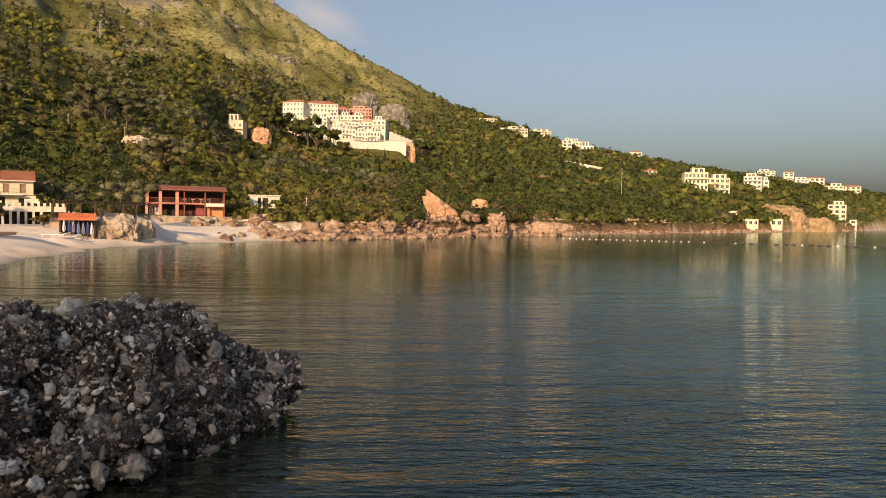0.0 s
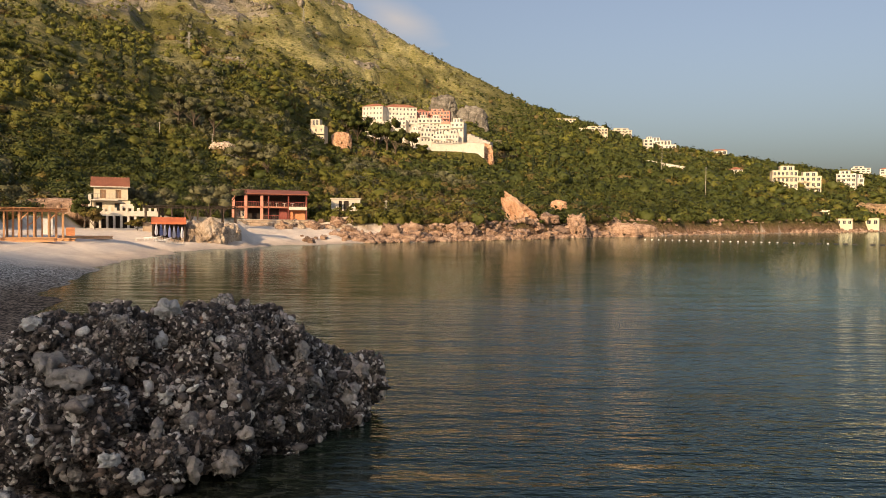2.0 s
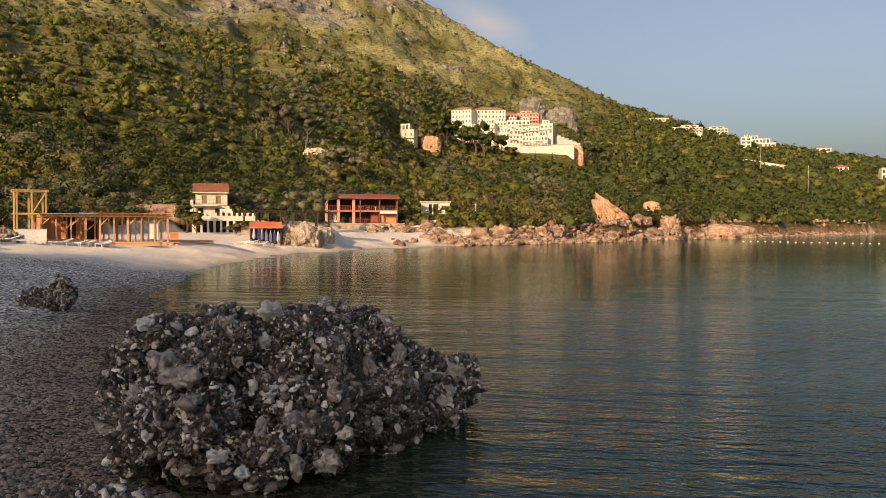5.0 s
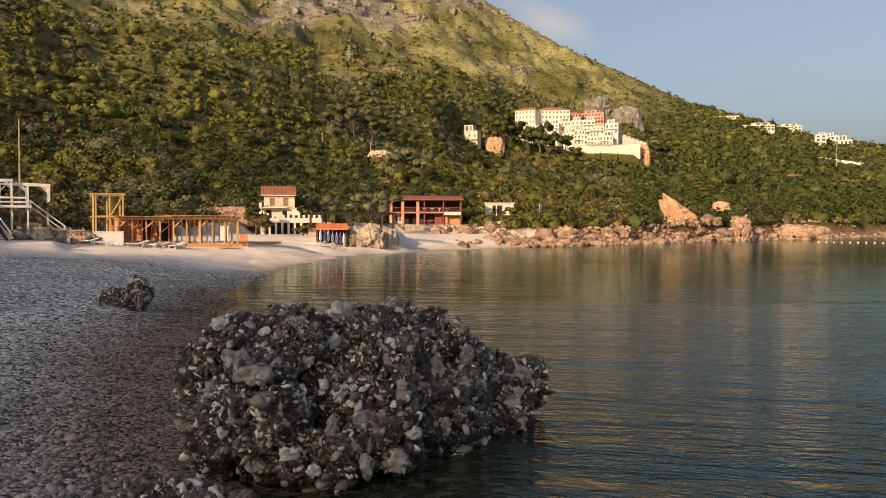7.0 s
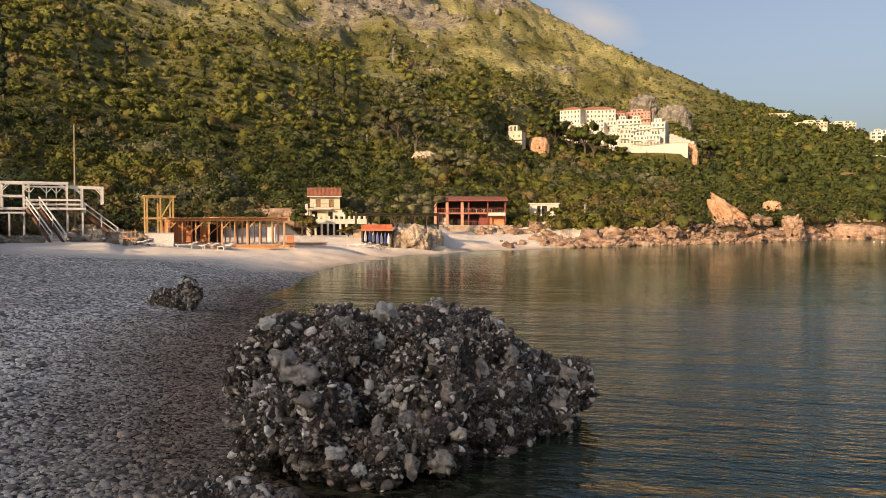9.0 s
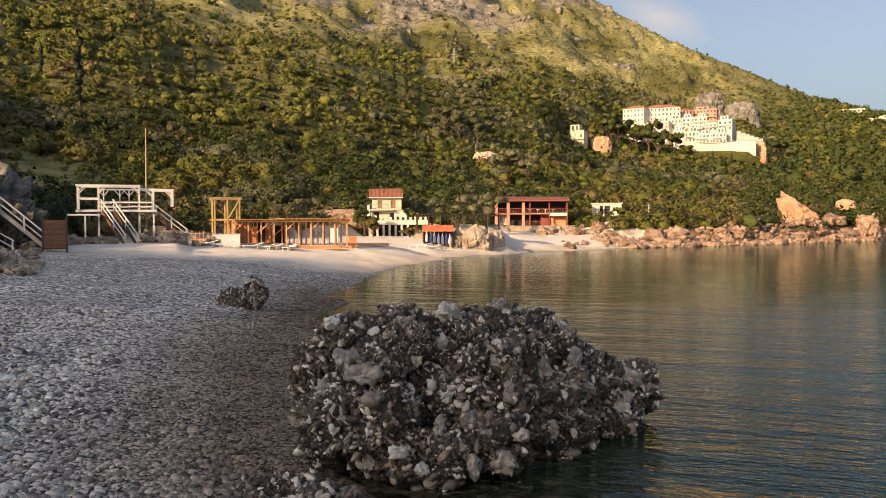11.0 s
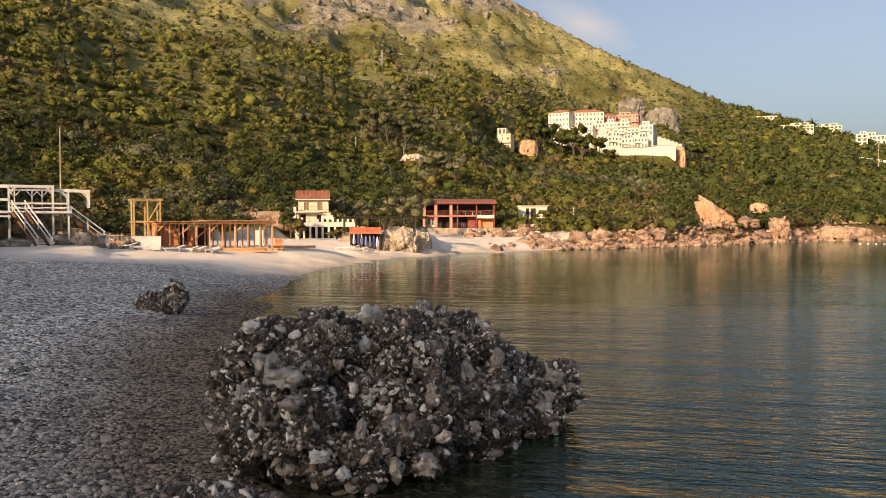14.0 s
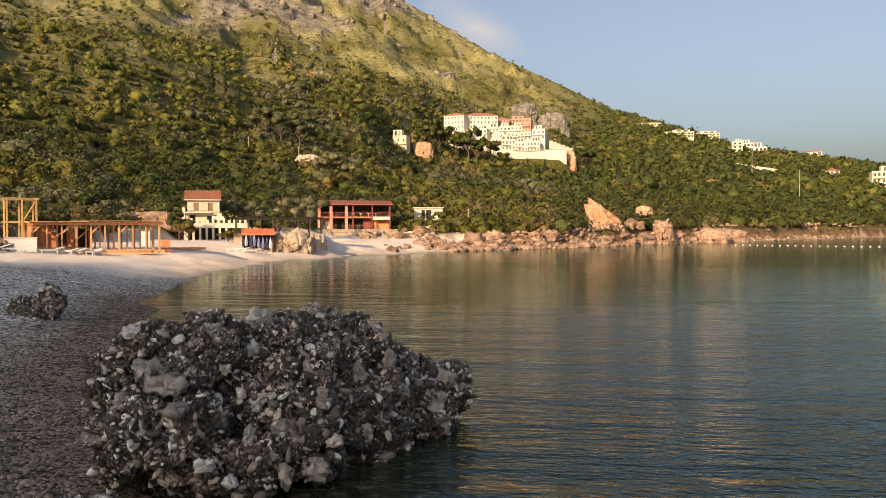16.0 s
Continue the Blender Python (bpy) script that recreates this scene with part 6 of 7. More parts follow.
# ---- red two-storey restaurant ----
def red_restaurant():
    far = 160.0
    s = far / 1419.6
    ob = thing("restaurant", "two-storey red-painted restaurant with open loggias and low roof", "restaurant", 13.3, far, 3.5)
    w = 127 * s
    x0, x1 = -w / 2, w / 2
    f1, f2 = 2.45, 2.45
    top = f1 + f2
    boxes("floor_slab", RED_WALL, ob, (x0, x1, 0, 7, -1.5, 0.05))
    boxes("floor_slab", RED_WALL, ob, (x0, x1, 0, 7, f1 - 0.14, f1 + 0.14))
    boxes("back_wall", RED_WALL, ob, (x0, x1, 3.4, 3.6, 0, top))
    boxes("end_wall", RED_WALL, ob, (x0, x0 + 0.2, 0.1, 7, 0, top))
    # dark sheet before the back wall, the upper loggia's shade as colour
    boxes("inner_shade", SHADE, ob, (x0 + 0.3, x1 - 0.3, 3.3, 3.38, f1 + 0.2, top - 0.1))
    for x in (x0 + 0.25, x0 + 2.6, x0 + 5.6):
        boxes("pillar", PINK_WALL, ob, (x - 0.28, x + 0.28, 0, 0.5, 0, top))
    for x in (x0 + 6.9, x0 + 10.7, x1 - 0.12):
        boxes("post", RED_PAINT, ob, (x - 0.12, x + 0.12, 0, 0.25, 0, top))
    # lower storey: boarded bays, glass doors
    for a, b, m in ((x0 + 0.6, x0 + 2.3, CREAM_WALL), (x0 + 9.0, x0 + 10.5, RED_PAINT), (x0 + 11.1, x1 - 0.3, ORANGE_BOARD)):
        boxes("panel", m, ob, (a, b, 1.6, 1.75, 0.05, f1 - 0.2))
    # near-black sheet paints the shade deep in the open bays
    boxes("doorway_shade", SHADE, ob, (x0 + 3.0, x0 + 8.9, 2.4, 2.5, 0.05, f1 - 0.2))
    for x in (x0 + 0.9, x0 + 1.7):
        window_in(ob, x, x + 0.6, 1.55, 0.6, 2.0)
    # upper railing
    for k in range(43):
        x = x0 + 0.5 + k * (w - 0.9) / 42
        beam("baluster", RED_PAINT, ob, (x, 0.1, f1 + 0.14), (x, 0.1, f1 + 1.0), 0.045)
    beam("upper_rail", RED_PAINT, ob, (x0 + 0.3, 0.1, f1 + 1.02), (x1, 0.1, f1 + 1.02), 0.08)
    beam("lower_rail", RED_PAINT, ob, (x0 + 5.8, 0.1, 0.85), (x1 - 3.2, 0.1, 0.85), 0.07)
    for k in range(14):
        x = x0 + 6.2 + 0.38 * k
        beam("baluster", RED_PAINT, ob, (x, 0.1, 0.05), (x, 0.1, 0.85), 0.045)
    boxes("white_band", WHITE_WALL, ob, (x1 - 3.5, x1 - 0.1, -0.04, 0.0, f1 - 0.5, f1 + 0.12))
    boxes("eave_beam", RED_PAINT, ob, (x0 - 0.2, x1 + 0.2, -0.05, 0.25, top - 0.18, top + 0.05))
    bm = bmesh.new()
    v = [bm.verts.new(p) for p in ((x0 - 0.5, -0.7, top + 0.02), (x1 + 0.4, -0.7, top - 0.05), (x1 + 0.4, 7.4, top + 0.9), (x0 - 0.5, 7.4, top + 1.0), (x0 - 0.5, -0.7, top + 0.2), (x1 + 0.4, -0.7, top + 0.14), (x1 + 0.4, 7.4, top + 1.1), (x0 - 0.5, 7.4, top + 1.2))]
    for f in ((0, 3, 2, 1), (4, 5, 6, 7), (0, 1, 5, 4), (1, 2, 6, 5), (2, 3, 7, 6), (3, 0, 4, 7)):
        bm.faces.new([v[k] for k in f])
    part("roof", bm, ROOF_RED, ob)
    for k in range(4):
        x = x0 + 6.6 + 1.5 * k
        boxes("table", WHITE_PAINT, ob, (x, x + 0.7, 1.0, 1.7, f1 + 0.8, f1 + 0.86), (x + 0.3, x + 0.4, 1.3, 1.4, f1 + 0.14, f1 + 0.8))
    return ob


red_restaurant()
terrace_wall = thing("retaining_wall", "rough ochre stone retaining wall under the restaurant", "wall", 13.2, 152, 1.8)
bm = bmesh.new()
rng = random.Random(4)
for r in range(5):
    x = -8.5
    while x < 7.5:
        w = rng.uniform(0.5, 1.2)
        box(bm, x, x + w - 0.05, rng.uniform(-0.08, 0.06), 2.5, -0.8 + 0.5 * r, -0.8 + 0.5 * r + 0.46)
        x += w
part("stonework", bm, GREY_STONE, terrace_wall)
boxes("coping", CONCRETE, terrace_wall, (-8.6, 7.9, -0.15, 2.6, 1.66, 1.76))

# ---- small flat-roofed white hut ----
hut = thing("kiosk", "small flat-roofed white hut with dark openings", "hut", 8.05, 172, 5.45)
bm = bmesh.new()
holed_front(bm, 6.1, 2.6, [(1.6, 2.3, 0.0, 2.2), (2.6, 3.7, 0.0, 2.2), (4.3, 5.4, 0.9, 1.9)])
for p, q in (((6.1, 0), (6.1, 4)), ((6.1, 4), (0, 4)), ((0, 4), (0, 0))):
    bm.faces.new([bm.verts.new(v) for v in ((*p, -2), (*q, -2), (*q, 2.6), (*p, 2.6))])
bmesh.ops.translate(bm, vec=(-3.05, 0, 0), verts=bm.verts)
part("wall", bm, WHITE_WALL, hut)
# sheets in the shade colour fill both open doorways
boxes("doorway_shade", SHADE, hut, (-1.45, -0.75, 0.2, 0.25, 0, 2.2))
boxes("doorway_shade", SHADE, hut, (-0.45, 0.65, 0.2, 0.25, 0, 2.2))
window_in(hut, 1.25, 2.35, 0.2, 0.9, 1.9)
boxes("roof", WHITE_WALL, hut, (-3.3, 3.3, -0.3, 4.3, 2.6, 2.8))
boxes("skirting", GREY_STONE, hut, (-3.4, 3.4, -0.5, 0.0, -1.6, -0.02))

# ---- hotel on the spur, villas along the coast ----
def hotel():
    block("hotel", "white four-storey hotel with a red tiled roof on the spur", "hotel", 4.25, 568, 70.5, 22.5, 12.8, 12, 4, 9, WHITE_WALL, "hip", turn=4, win=(0.45, 0.5), sink=12)
    block("hotel_wing", "white four-storey hotel wing with a red tiled roof", "hotel", 6.25, 562, 69.5, 15, 13.2, 11, 4, 6, WHITE_WALL, "hip", turn=-22, win=(0.42, 0.5))
    block("salmon_hotel", "salmon-coloured three-storey building with a flat roof", "hotel", 1.55, 590, 75.5, 16, 8.0, 10, 3, 7, PINK_WALL, turn=-8)
    block("salmon_hotel", "salmon-coloured two-storey building among the white houses", "hotel", 2.75, 585, 75, 9, 8.0, 9, 2, 4, PINK_WALL, "hip", turn=12)
    steps = [(6.3, 556, 66, 9, 4.5, 1, 4), (5.4, 554, 66.5, 8, 4.5, 1, 3), (4.3, 550, 65.5, 8, 6, 2, 3), (3.5, 556, 67, 9, 6.5, 2, 4), (2.6, 556, 67.5, 8, 6.5, 2, 3), (1.8, 552, 67.5, 8, 6, 2, 3),
             (3.2, 541, 58.5, 7.5, 5.5, 2, 3), (2.35, 536, 55.5, 9.0, 7.0, 2, 4), (1.45, 534, 54.2, 9, 6.5, 2, 4), (0.6, 533, 54.0, 8.5, 7.0, 2, 4), (0.25, 540, 62.5, 9, 7.0, 2, 3), (2.05, 545, 62.5, 7, 5.5, 2, 3), (1.15, 546, 63.5, 7.5, 5.0, 2, 3), (3.1, 547, 63.0, 7, 5.0, 2, 3), (6.0, 545, 60, 6, 3.5, 1, 2)]
    for k, (h, f, z, w, t, fl, c) in enumerate(steps):
        block("terrace_house", "white flat-roofed terrace house stepping down the spur", "house", h, f, z, w, t, 9, fl, c, WHITE_WALL, turn=(-8, 5, -14, 10)[k % 4], win=(0.5, 0.5), group="white terrace houses", sink=9)
    wall = thing("retaining_wall", "long bright white retaining wall below the terrace houses", "wall", 0.35, 521, 50.8, turn=3)
    bm = bmesh.new()
    for k in range(12):
        x, y = -15.5 + 2.85 * k, 1.2 * math.sin(k * 0.5)
        box(bm, x, x + 2.86, y, y + 6, -6, 3.2 + 0.15 * math.sin(k))
    part("wall", bm, WHITE_WALL, wall)
    boxes("coping", CONCRETE, wall, (-15.6, 18.8, -1.3, -0.4, 3.4, 3.6))
    wall = thing("retaining_wall", "sloping pale stone wall beside the terrace houses", "wall", -1.3, 533, 52, turn=-20)
    bm = bmesh.new()
    for k in range(6):
        box(bm, -8 + 2.7 * k, -5.3 + 2.7 * k, 0, 5, -6, 9.5 - 1.1 * k)
    part("wall", bm, CONCRETE, wall)


hotel()
block("hillside_house", "plain cream building half hidden by trees", "house", 10.2, 430, 44.5, 9, 8.5, 8, 2, 3, CREAM_WALL, turn=-15, win=(0.3, 0.4))

for label, h, f, z, w, t, fl, c, wall, roof, turn in (
    ("large cream villa with arcaded balconies above the cove", -21.85, 558, 25.9, 15.3, 11.8, 3, 6, CREAM_WALL, "flat", 12),
    ("cream villa annex stepping down the slope", -23.22, 568, 23.7, 16.0, 10.8, 3, 5, CREAM_WALL, "flat", 12),
    ("white three-storey villa with a flat roof", -25.42, 630, 30.3, 12.4, 8.9, 3, 4, WHITE_WALL, "flat", -8),
    ("white villa wing beside the three-storey house", -26.12, 638, 29.4, 7.2, 7.2, 2, 2, WHITE_WALL, "flat", 6),
    ("small white house with a red roof among trees", -18.79, 612, 37.9, 9.5, 4.7, 2, 3, WHITE_WALL, "hip", 0),
    ("white house with a square tower on the ridge", -13.08, 948, 87.5, 10.7, 11.4, 3, 2, WHITE_WALL, "flat", 8),
    ("white house beside the tower house on the ridge", -13.67, 971, 89.6, 15.0, 9.6, 2, 4, WHITE_WALL, "flat", -8),
    ("low white house on the ridge", -14.41, 970, 88.2, 16.4, 6.1, 1, 4, WHITE_WALL, "flat", -5),
    ("long cream terrace row on the upper slope", -9.31, 869, 97.2, 31.2, 6.0, 2, 9, CREAM_WALL, "flat", 14),
    ("long cream terrace row on the upper slope", -11.04, 1038, 113.3, 33.6, 6.5, 2, 8, CREAM_WALL, "flat", 12),
    ("pale row of houses high on the slope", -7.16, 1042, 131.4, 35.2, 4.2, 1, 8, CREAM_WALL, "flat", 12),
    ("white house on the coastal ridge", -28.2, 1109, 55.4, 23.4, 7.0, 2, 5, WHITE_WALL, "flat", 5),
    ("white house with a red roof on the coastal ridge", -29.17, 1293, 64.0, 25.5, 10.0, 2, 4, WHITE_WALL, "hip", -5),
    ("cream holiday house with a flat roof", -30.3, 1113, 46.4, 22.0, 7.8, 2, 4, CREAM_WALL, "flat", 8),
    ("cream holiday house with a red roof", -31.27, 1201, 49.0, 23.7, 8.5, 2, 4, CREAM_WALL, "hip", -6),
    ("small white house high on the ridge", -27.61, 1245, 73.1, 14.0, 7.0, 2, 2, WHITE_WALL, "hip", 0),
    ("small white flat-roofed house high on the ridge", -26.23, 1187, 72.2, 23.4, 5.9, 2, 4, WHITE_WALL, "flat", 0),
    ("white house among pines on the ridge", -17.73, 1009, 84.7, 17.1, 5.7, 1, 3, WHITE_WALL, "hip", 5),
    ("unfinished concrete house with empty window openings", -30.53, 806, 10.7, 15.3, 12.5, 3, 3, CREAM_WALL, "flat", 10),
    ("small pale tower house on the shore", -31.47, 831, 1.7, 5.9, 8.2, 2, 1, WHITE_WALL, "flat", 0),
    ("low white boathouse on the shore", -25.07, 465, 3.2, 13.1, 3.3, 1, 5, CREAM_WALL, "flat", 6),
    ("low white boathouse on the shore", -26.59, 509, 3.2, 13.3, 3.9, 1, 4, CREAM_WALL, "flat", -4),
    ("small white hut behind the shore", -24.2, 465, 7.9, 5.2, 2.9, 1, 2, WHITE_WALL, "flat", 0),
    ("low concrete shelter above the rocks", -10.05, 221, 4.0, 3.1, 0.8, 1, 2, WHITE_WALL, "flat", 0)):
    block("villa", label, "house", h, f, z, w, t, 9 if f > 300 else 3, fl, c, wall, roof, turn=turn, sink=7 if f > 300 else 1.5)

road_wall = thing("road_wall", "long white wall along the coast road", "wall", 0, 0, 0)
bm = bmesh.new()
(xa, ya), (xb, yb) = polar(-12.9, 628), polar(-16.0, 612)
for k in range(14):
    t0, t1 = k / 14, (k + 1.02) / 14
    p, q = Vector((xa + (xb - xa) * t0, ya + (yb - ya) * t0, 50.2 - 8.4 * t0)), Vector((xa + (xb - xa) * t1, ya + (yb - ya) * t1, 50.2 - 8.4 * t1))
    bar(bm, p, q, 0.8, 2.4 + 2.2 * t0)
part("wall", bm, WHITE_WALL, road_wall)


# ---- cliffs and crags ----
def crag(name, label, heading, far, z, w, d, h, material, seed, rough=1.0, turn=0, drop=0.0, lean=0.0):
    p, out, f = lump(np.zeros(3), np.ones(3), 0, 60, 96)
    p = np.sign(p) * np.abs(p) ** 0.62 * np.array((w / 2, d / 2, h))
    q = p * (3.2 / max(w, h)) * np.array([1, 1, 0.65]) + seed * 7.3
    p = p + out * (broken(q, seed) * rough * min(w, h) * 0.55)[:, None]
    # the top falls away to one side, and the whole leans
    p[:, 2] *= np.where(p[:, 2] > 0, 1 - drop * np.clip(p[:, 0] / w + 0.5, 0, 1) ** 0.8, 1)
    p[:, 0] -= lean * np.clip(p[:, 2], 0, None)
    ob = mesh_object(name, p, f, [material], None, False)
    ob.matrix_world = pose(*polar(heading, far), z, 0, 0, heading + turn)
    return tagged(ob, label, "rock")


crag("cliff", "bare orange sandstone cliff above the sea", -4.6, 187, 1.6, 7.4, 5, 11.4, ORANGE_CLIFF, 12, 0.8, 6, 0.58, 0.24)
crag("outcrop", "orange rock outcrop in the scrub", -7.05, 232, 7.0, 5.0, 4, 2.8, ORANGE_CLIFF, 5, 0.5)
crag("outcrop", "pointed reddish shore outcrop", -8.3, 193, 1.2, 4.8, 5, 4.2, SHORE_ROCK, 6, 1.1)
crag("outcrop", "blocky brown rock at the waterline", -11.6, 215, 0.6, 8, 6, 2.9, SHORE_ROCK, 16, 0.9)
crag("outcrop", "blocky brown rock at the waterline", -12.7, 222, 0.6, 9, 6, 2.7, SHORE_ROCK, 18, 0.9)
crag("cliff", "high ochre cliff at the headland", -27.3, 560, 1, 30, 24, 16, OCHRE_CLIFF, 8, 0.9, -10)
crag("cliff", "lower end of the ochre headland cliff", -28.9, 580, 0, 34, 20, 9, OCHRE_CLIFF, 9, 0.9, -10)
crag("crag", "grey limestone crag above the hotel", 1.2, 690, 91, 23, 16, 19, GREY_CRAG, 10, 0.85)
crag("crag", "grey limestone crag above the hotel", -0.8, 690, 86, 26, 16, 15, GREY_CRAG, 11, 0.85)
crag("earth_bank", "raw orange earth bank beside the terrace houses", -1.85, 532, 46, 9, 8, 9, ORANGE_CLIFF, 13, 0.6)
crag("earth_bank", "raw orange earth cutting on the spur", 8.4, 440, 45, 11, 8, 6, ORANGE_CLIFF, 14, 0.6)
crag("outcrop", "pale tan rock face rising from the sand", 17.6, 104, 0.6, 5.2, 3.4, 2.7, PALE_ROCK, 15, 0.9)
crag("outcrop", "pale tan rock shelf beside the beach hut", 16.4, 107, 1.0, 4.5, 3.0, 1.9, PALE_ROCK, 17, 0.9)
crag("cliff", "weathered grey cliff beside the beach stairs", 49.4, 66, 2.6, 5.5, 7, 5.0, GREY_CRAG, 19, 1.3)
crag("cliff", "grey rock slope at the foot of the cliff", 47.9, 64, 2.4, 4.5, 6, 3.0, GREY_CRAG, 20, 1.4)
crag("outcrop", "pale rock outcrop in the hillside scrub", 16.6, 284, 23.0, 12, 8, 6.0, PALE_ROCK, 22, 1.0)
crag("outcrop", "reddish rock bank behind the house", 26.9, 128, 4.6, 9.5, 4, 1.7, SHORE_ROCK, 24, 1.0)
crag("outcrop", "reddish rock bank behind the house", 25.6, 130, 3.4, 6, 4, 1.7, SHORE_ROCK, 25, 1.0)

def limestone_outcrops():
    """Ledges and blocks of bare limestone that stand out of the mountain grass."""
    rg = np.random.default_rng(17)
    forms = []
    for k in range(7):
        p, out, f = lump(np.zeros(3), np.ones(3), 0, 10, 16)
        p = np.sign(p) * np.abs(p) ** 0.6
        forms.append(p + out * (broken(p * 0.9 + k * 4.1, 500 + k) * 1.5)[:, None])
    n = 16000
    far, head = np.sqrt(rg.uniform(430**2, 1480**2, n)), rg.uniform(4, 36, n)
    x, y = -far * np.sin(np.radians(head)), far * np.cos(np.radians(head))
    z, d, u, v, fold, hilly = land(x, y)
    keep = (v > 0.06) & (far < along(RIDGE_FAR, head) * 0.99) & (rg.random(n) < 0.55 * rockiness(x, y, z, v) ** 1.5 + 0.003) & ((head > 8) | (far > 640))
    x, y, z, far = x[keep], y[keep], z[keep], far[keep]
    n = len(x)
    size = rg.lognormal(math.log(1.15), 0.5, n) * np.clip(far / 800, 0.6, 1.5)
    pts, at = [], 0
    for k in range(n):
        a = rg.uniform(-0.9, 0.9) + math.atan2(-x[k], y[k])
        q = forms[k % 7] * np.array((rg.uniform(0.8, 1.9), 0.9, rg.uniform(0.6, 1.5))) * size[k]
        c, s = math.cos(a), math.sin(a)
        pts.append(q @ np.array([[c, s, 0], [-s, c, 0], [0, 0, 1]]) + (x[k], y[k], z[k] - 0.25 * size[k]))
    faces = (f[None] + len(forms[0]) * np.arange(n)[:, None, None]).reshape(-1, 4)
    ob = mesh_object("limestone_outcrops", np.concatenate(pts), faces, [LIMESTONE])
    tagged(ob, "pale limestone ledges and blocks in the mountain grass", "rocks", kind="stuff")
    print("outcrops", n)


limestone_outcrops()

# boulders at the foot of the cliff by the platform and by the booth
STONES = []
for k in range(9):
    p, out, f = lump(np.zeros(3), np.array((1.0, 0.85, 0.72)), 0, 15, 22)
    q = p * 1.1 + k * 5.1
    p = np.sign(p) * np.abs(p) ** 0.55 * np.array((1.0, 0.85, 0.72)) ** 0.45 + out * (broken(q, 200 + k) * 1.55)[:, None]
    ob = mesh_object("rock", p, f, [SHORE_ROCK])
    STONES.append(ob.data)
    bpy.data.objects.remove(ob)
    pale = STONES[-1].copy()
    pale.materials[0] = PALE_ROCK
    STONES.append(pale)


def stone(heading, far, size, k, pale, label, group, squash=0.8, sink=0.25):
    x, y = polar(heading, far)
    ob = new("rock", STONES[2 * (k % 9) + pale])
    z = max(ground_z(x, y), -0.15)
    ob.matrix_world = pose(x, y, z + size * (0.72 * squash - sink), 12 * math.sin(k), 9 * math.cos(k * 2.3), 57 * k) @ Matrix.Diagonal((size, size * 0.9, size * squash, 1))
    return tagged(ob, label, "rock", group)


rng = random.Random(8)
for k, (h, f, s) in enumerate(((39.0, 75.5, 1.5), (38.5, 74.0, 0.9), (39.6, 74.0, 0.8), (38.1, 72.5, 1.0), (37.7, 73.5, 0.6), (36.3, 76, 0.9), (35.6, 77, 1.1), (35.0, 79, 0.9), (44.2, 70, 0.7), (44.8, 71, 0.9), (43.2, 71, 0.6), (42.6, 70.5, 0.7),
                               (46.8, 66, 1.1), (47.4, 62, 1.0), (42.2, 69.5, 0.6), (41.9, 70.2, 0.5))):
    stone(h, f, s, k, 1, "pale weathered boulder at the back of the beach", "boulders behind the beach")
for k in range(42):
    h, f = rng.uniform(46.4, 50.5), rng.uniform(39, 56)
    stone(h, f, rng.uniform(0.16, 0.62) * (1.2 if h > 48.5 else 0.8), k + 3, 1, "broken grey boulder heaped below the stairs", "boulders below the stairs", 0.8)

# rocks along the shore
line = [np.array(p, float) for p in SHORE[12:17]]
marks = np.cumsum([0] + [np.linalg.norm(b - a) for a, b in zip(line, line[1:])])
for k in range(172):
    s = rng.uniform(0.04, 0.97) ** 0.9 * marks[-1]
    i = min(int(np.searchsorted(marks, s, "right")) - 1, len(line) - 2)
    p = line[i] + (line[i + 1] - line[i]) * (s - marks[i]) / (marks[i + 1] - marks[i])
    side = np.array([-(line[i + 1] - line[i])[1], (line[i + 1] - line[i])[0]])
    p = p + side / np.linalg.norm(side) * (rng.uniform(-0.2, 1.0) ** 3 * 1.0 + rng.uniform(0.0, 6.5))
    h, f = math.degrees(math.atan2(-p[0], p[1])), math.hypot(*p)
    stone(h, f, rng.uniform(0.6, 1.0) ** 2 * (1.25 if s > 22 else 0.8) * rng.choice((0.6, 0.9, 1.2, 1.7)), k, 0, "reddish brown angular rock on the shore", "rocks along the shore", rng.uniform(0.6, 0.95))

for k in range(68):
    h, f = rng.uniform(6.6, 12.8), rng.uniform(138, 153)
    if f > 141 + (12.6 - h) * 0.6:
        stone(h, f, rng.uniform(0.5, 1.0) * rng.choice((0.7, 1.0, 1.4)), k + 2, k % 3 == 0, "angular rock on the bank below the hut", "rocks on the bank")


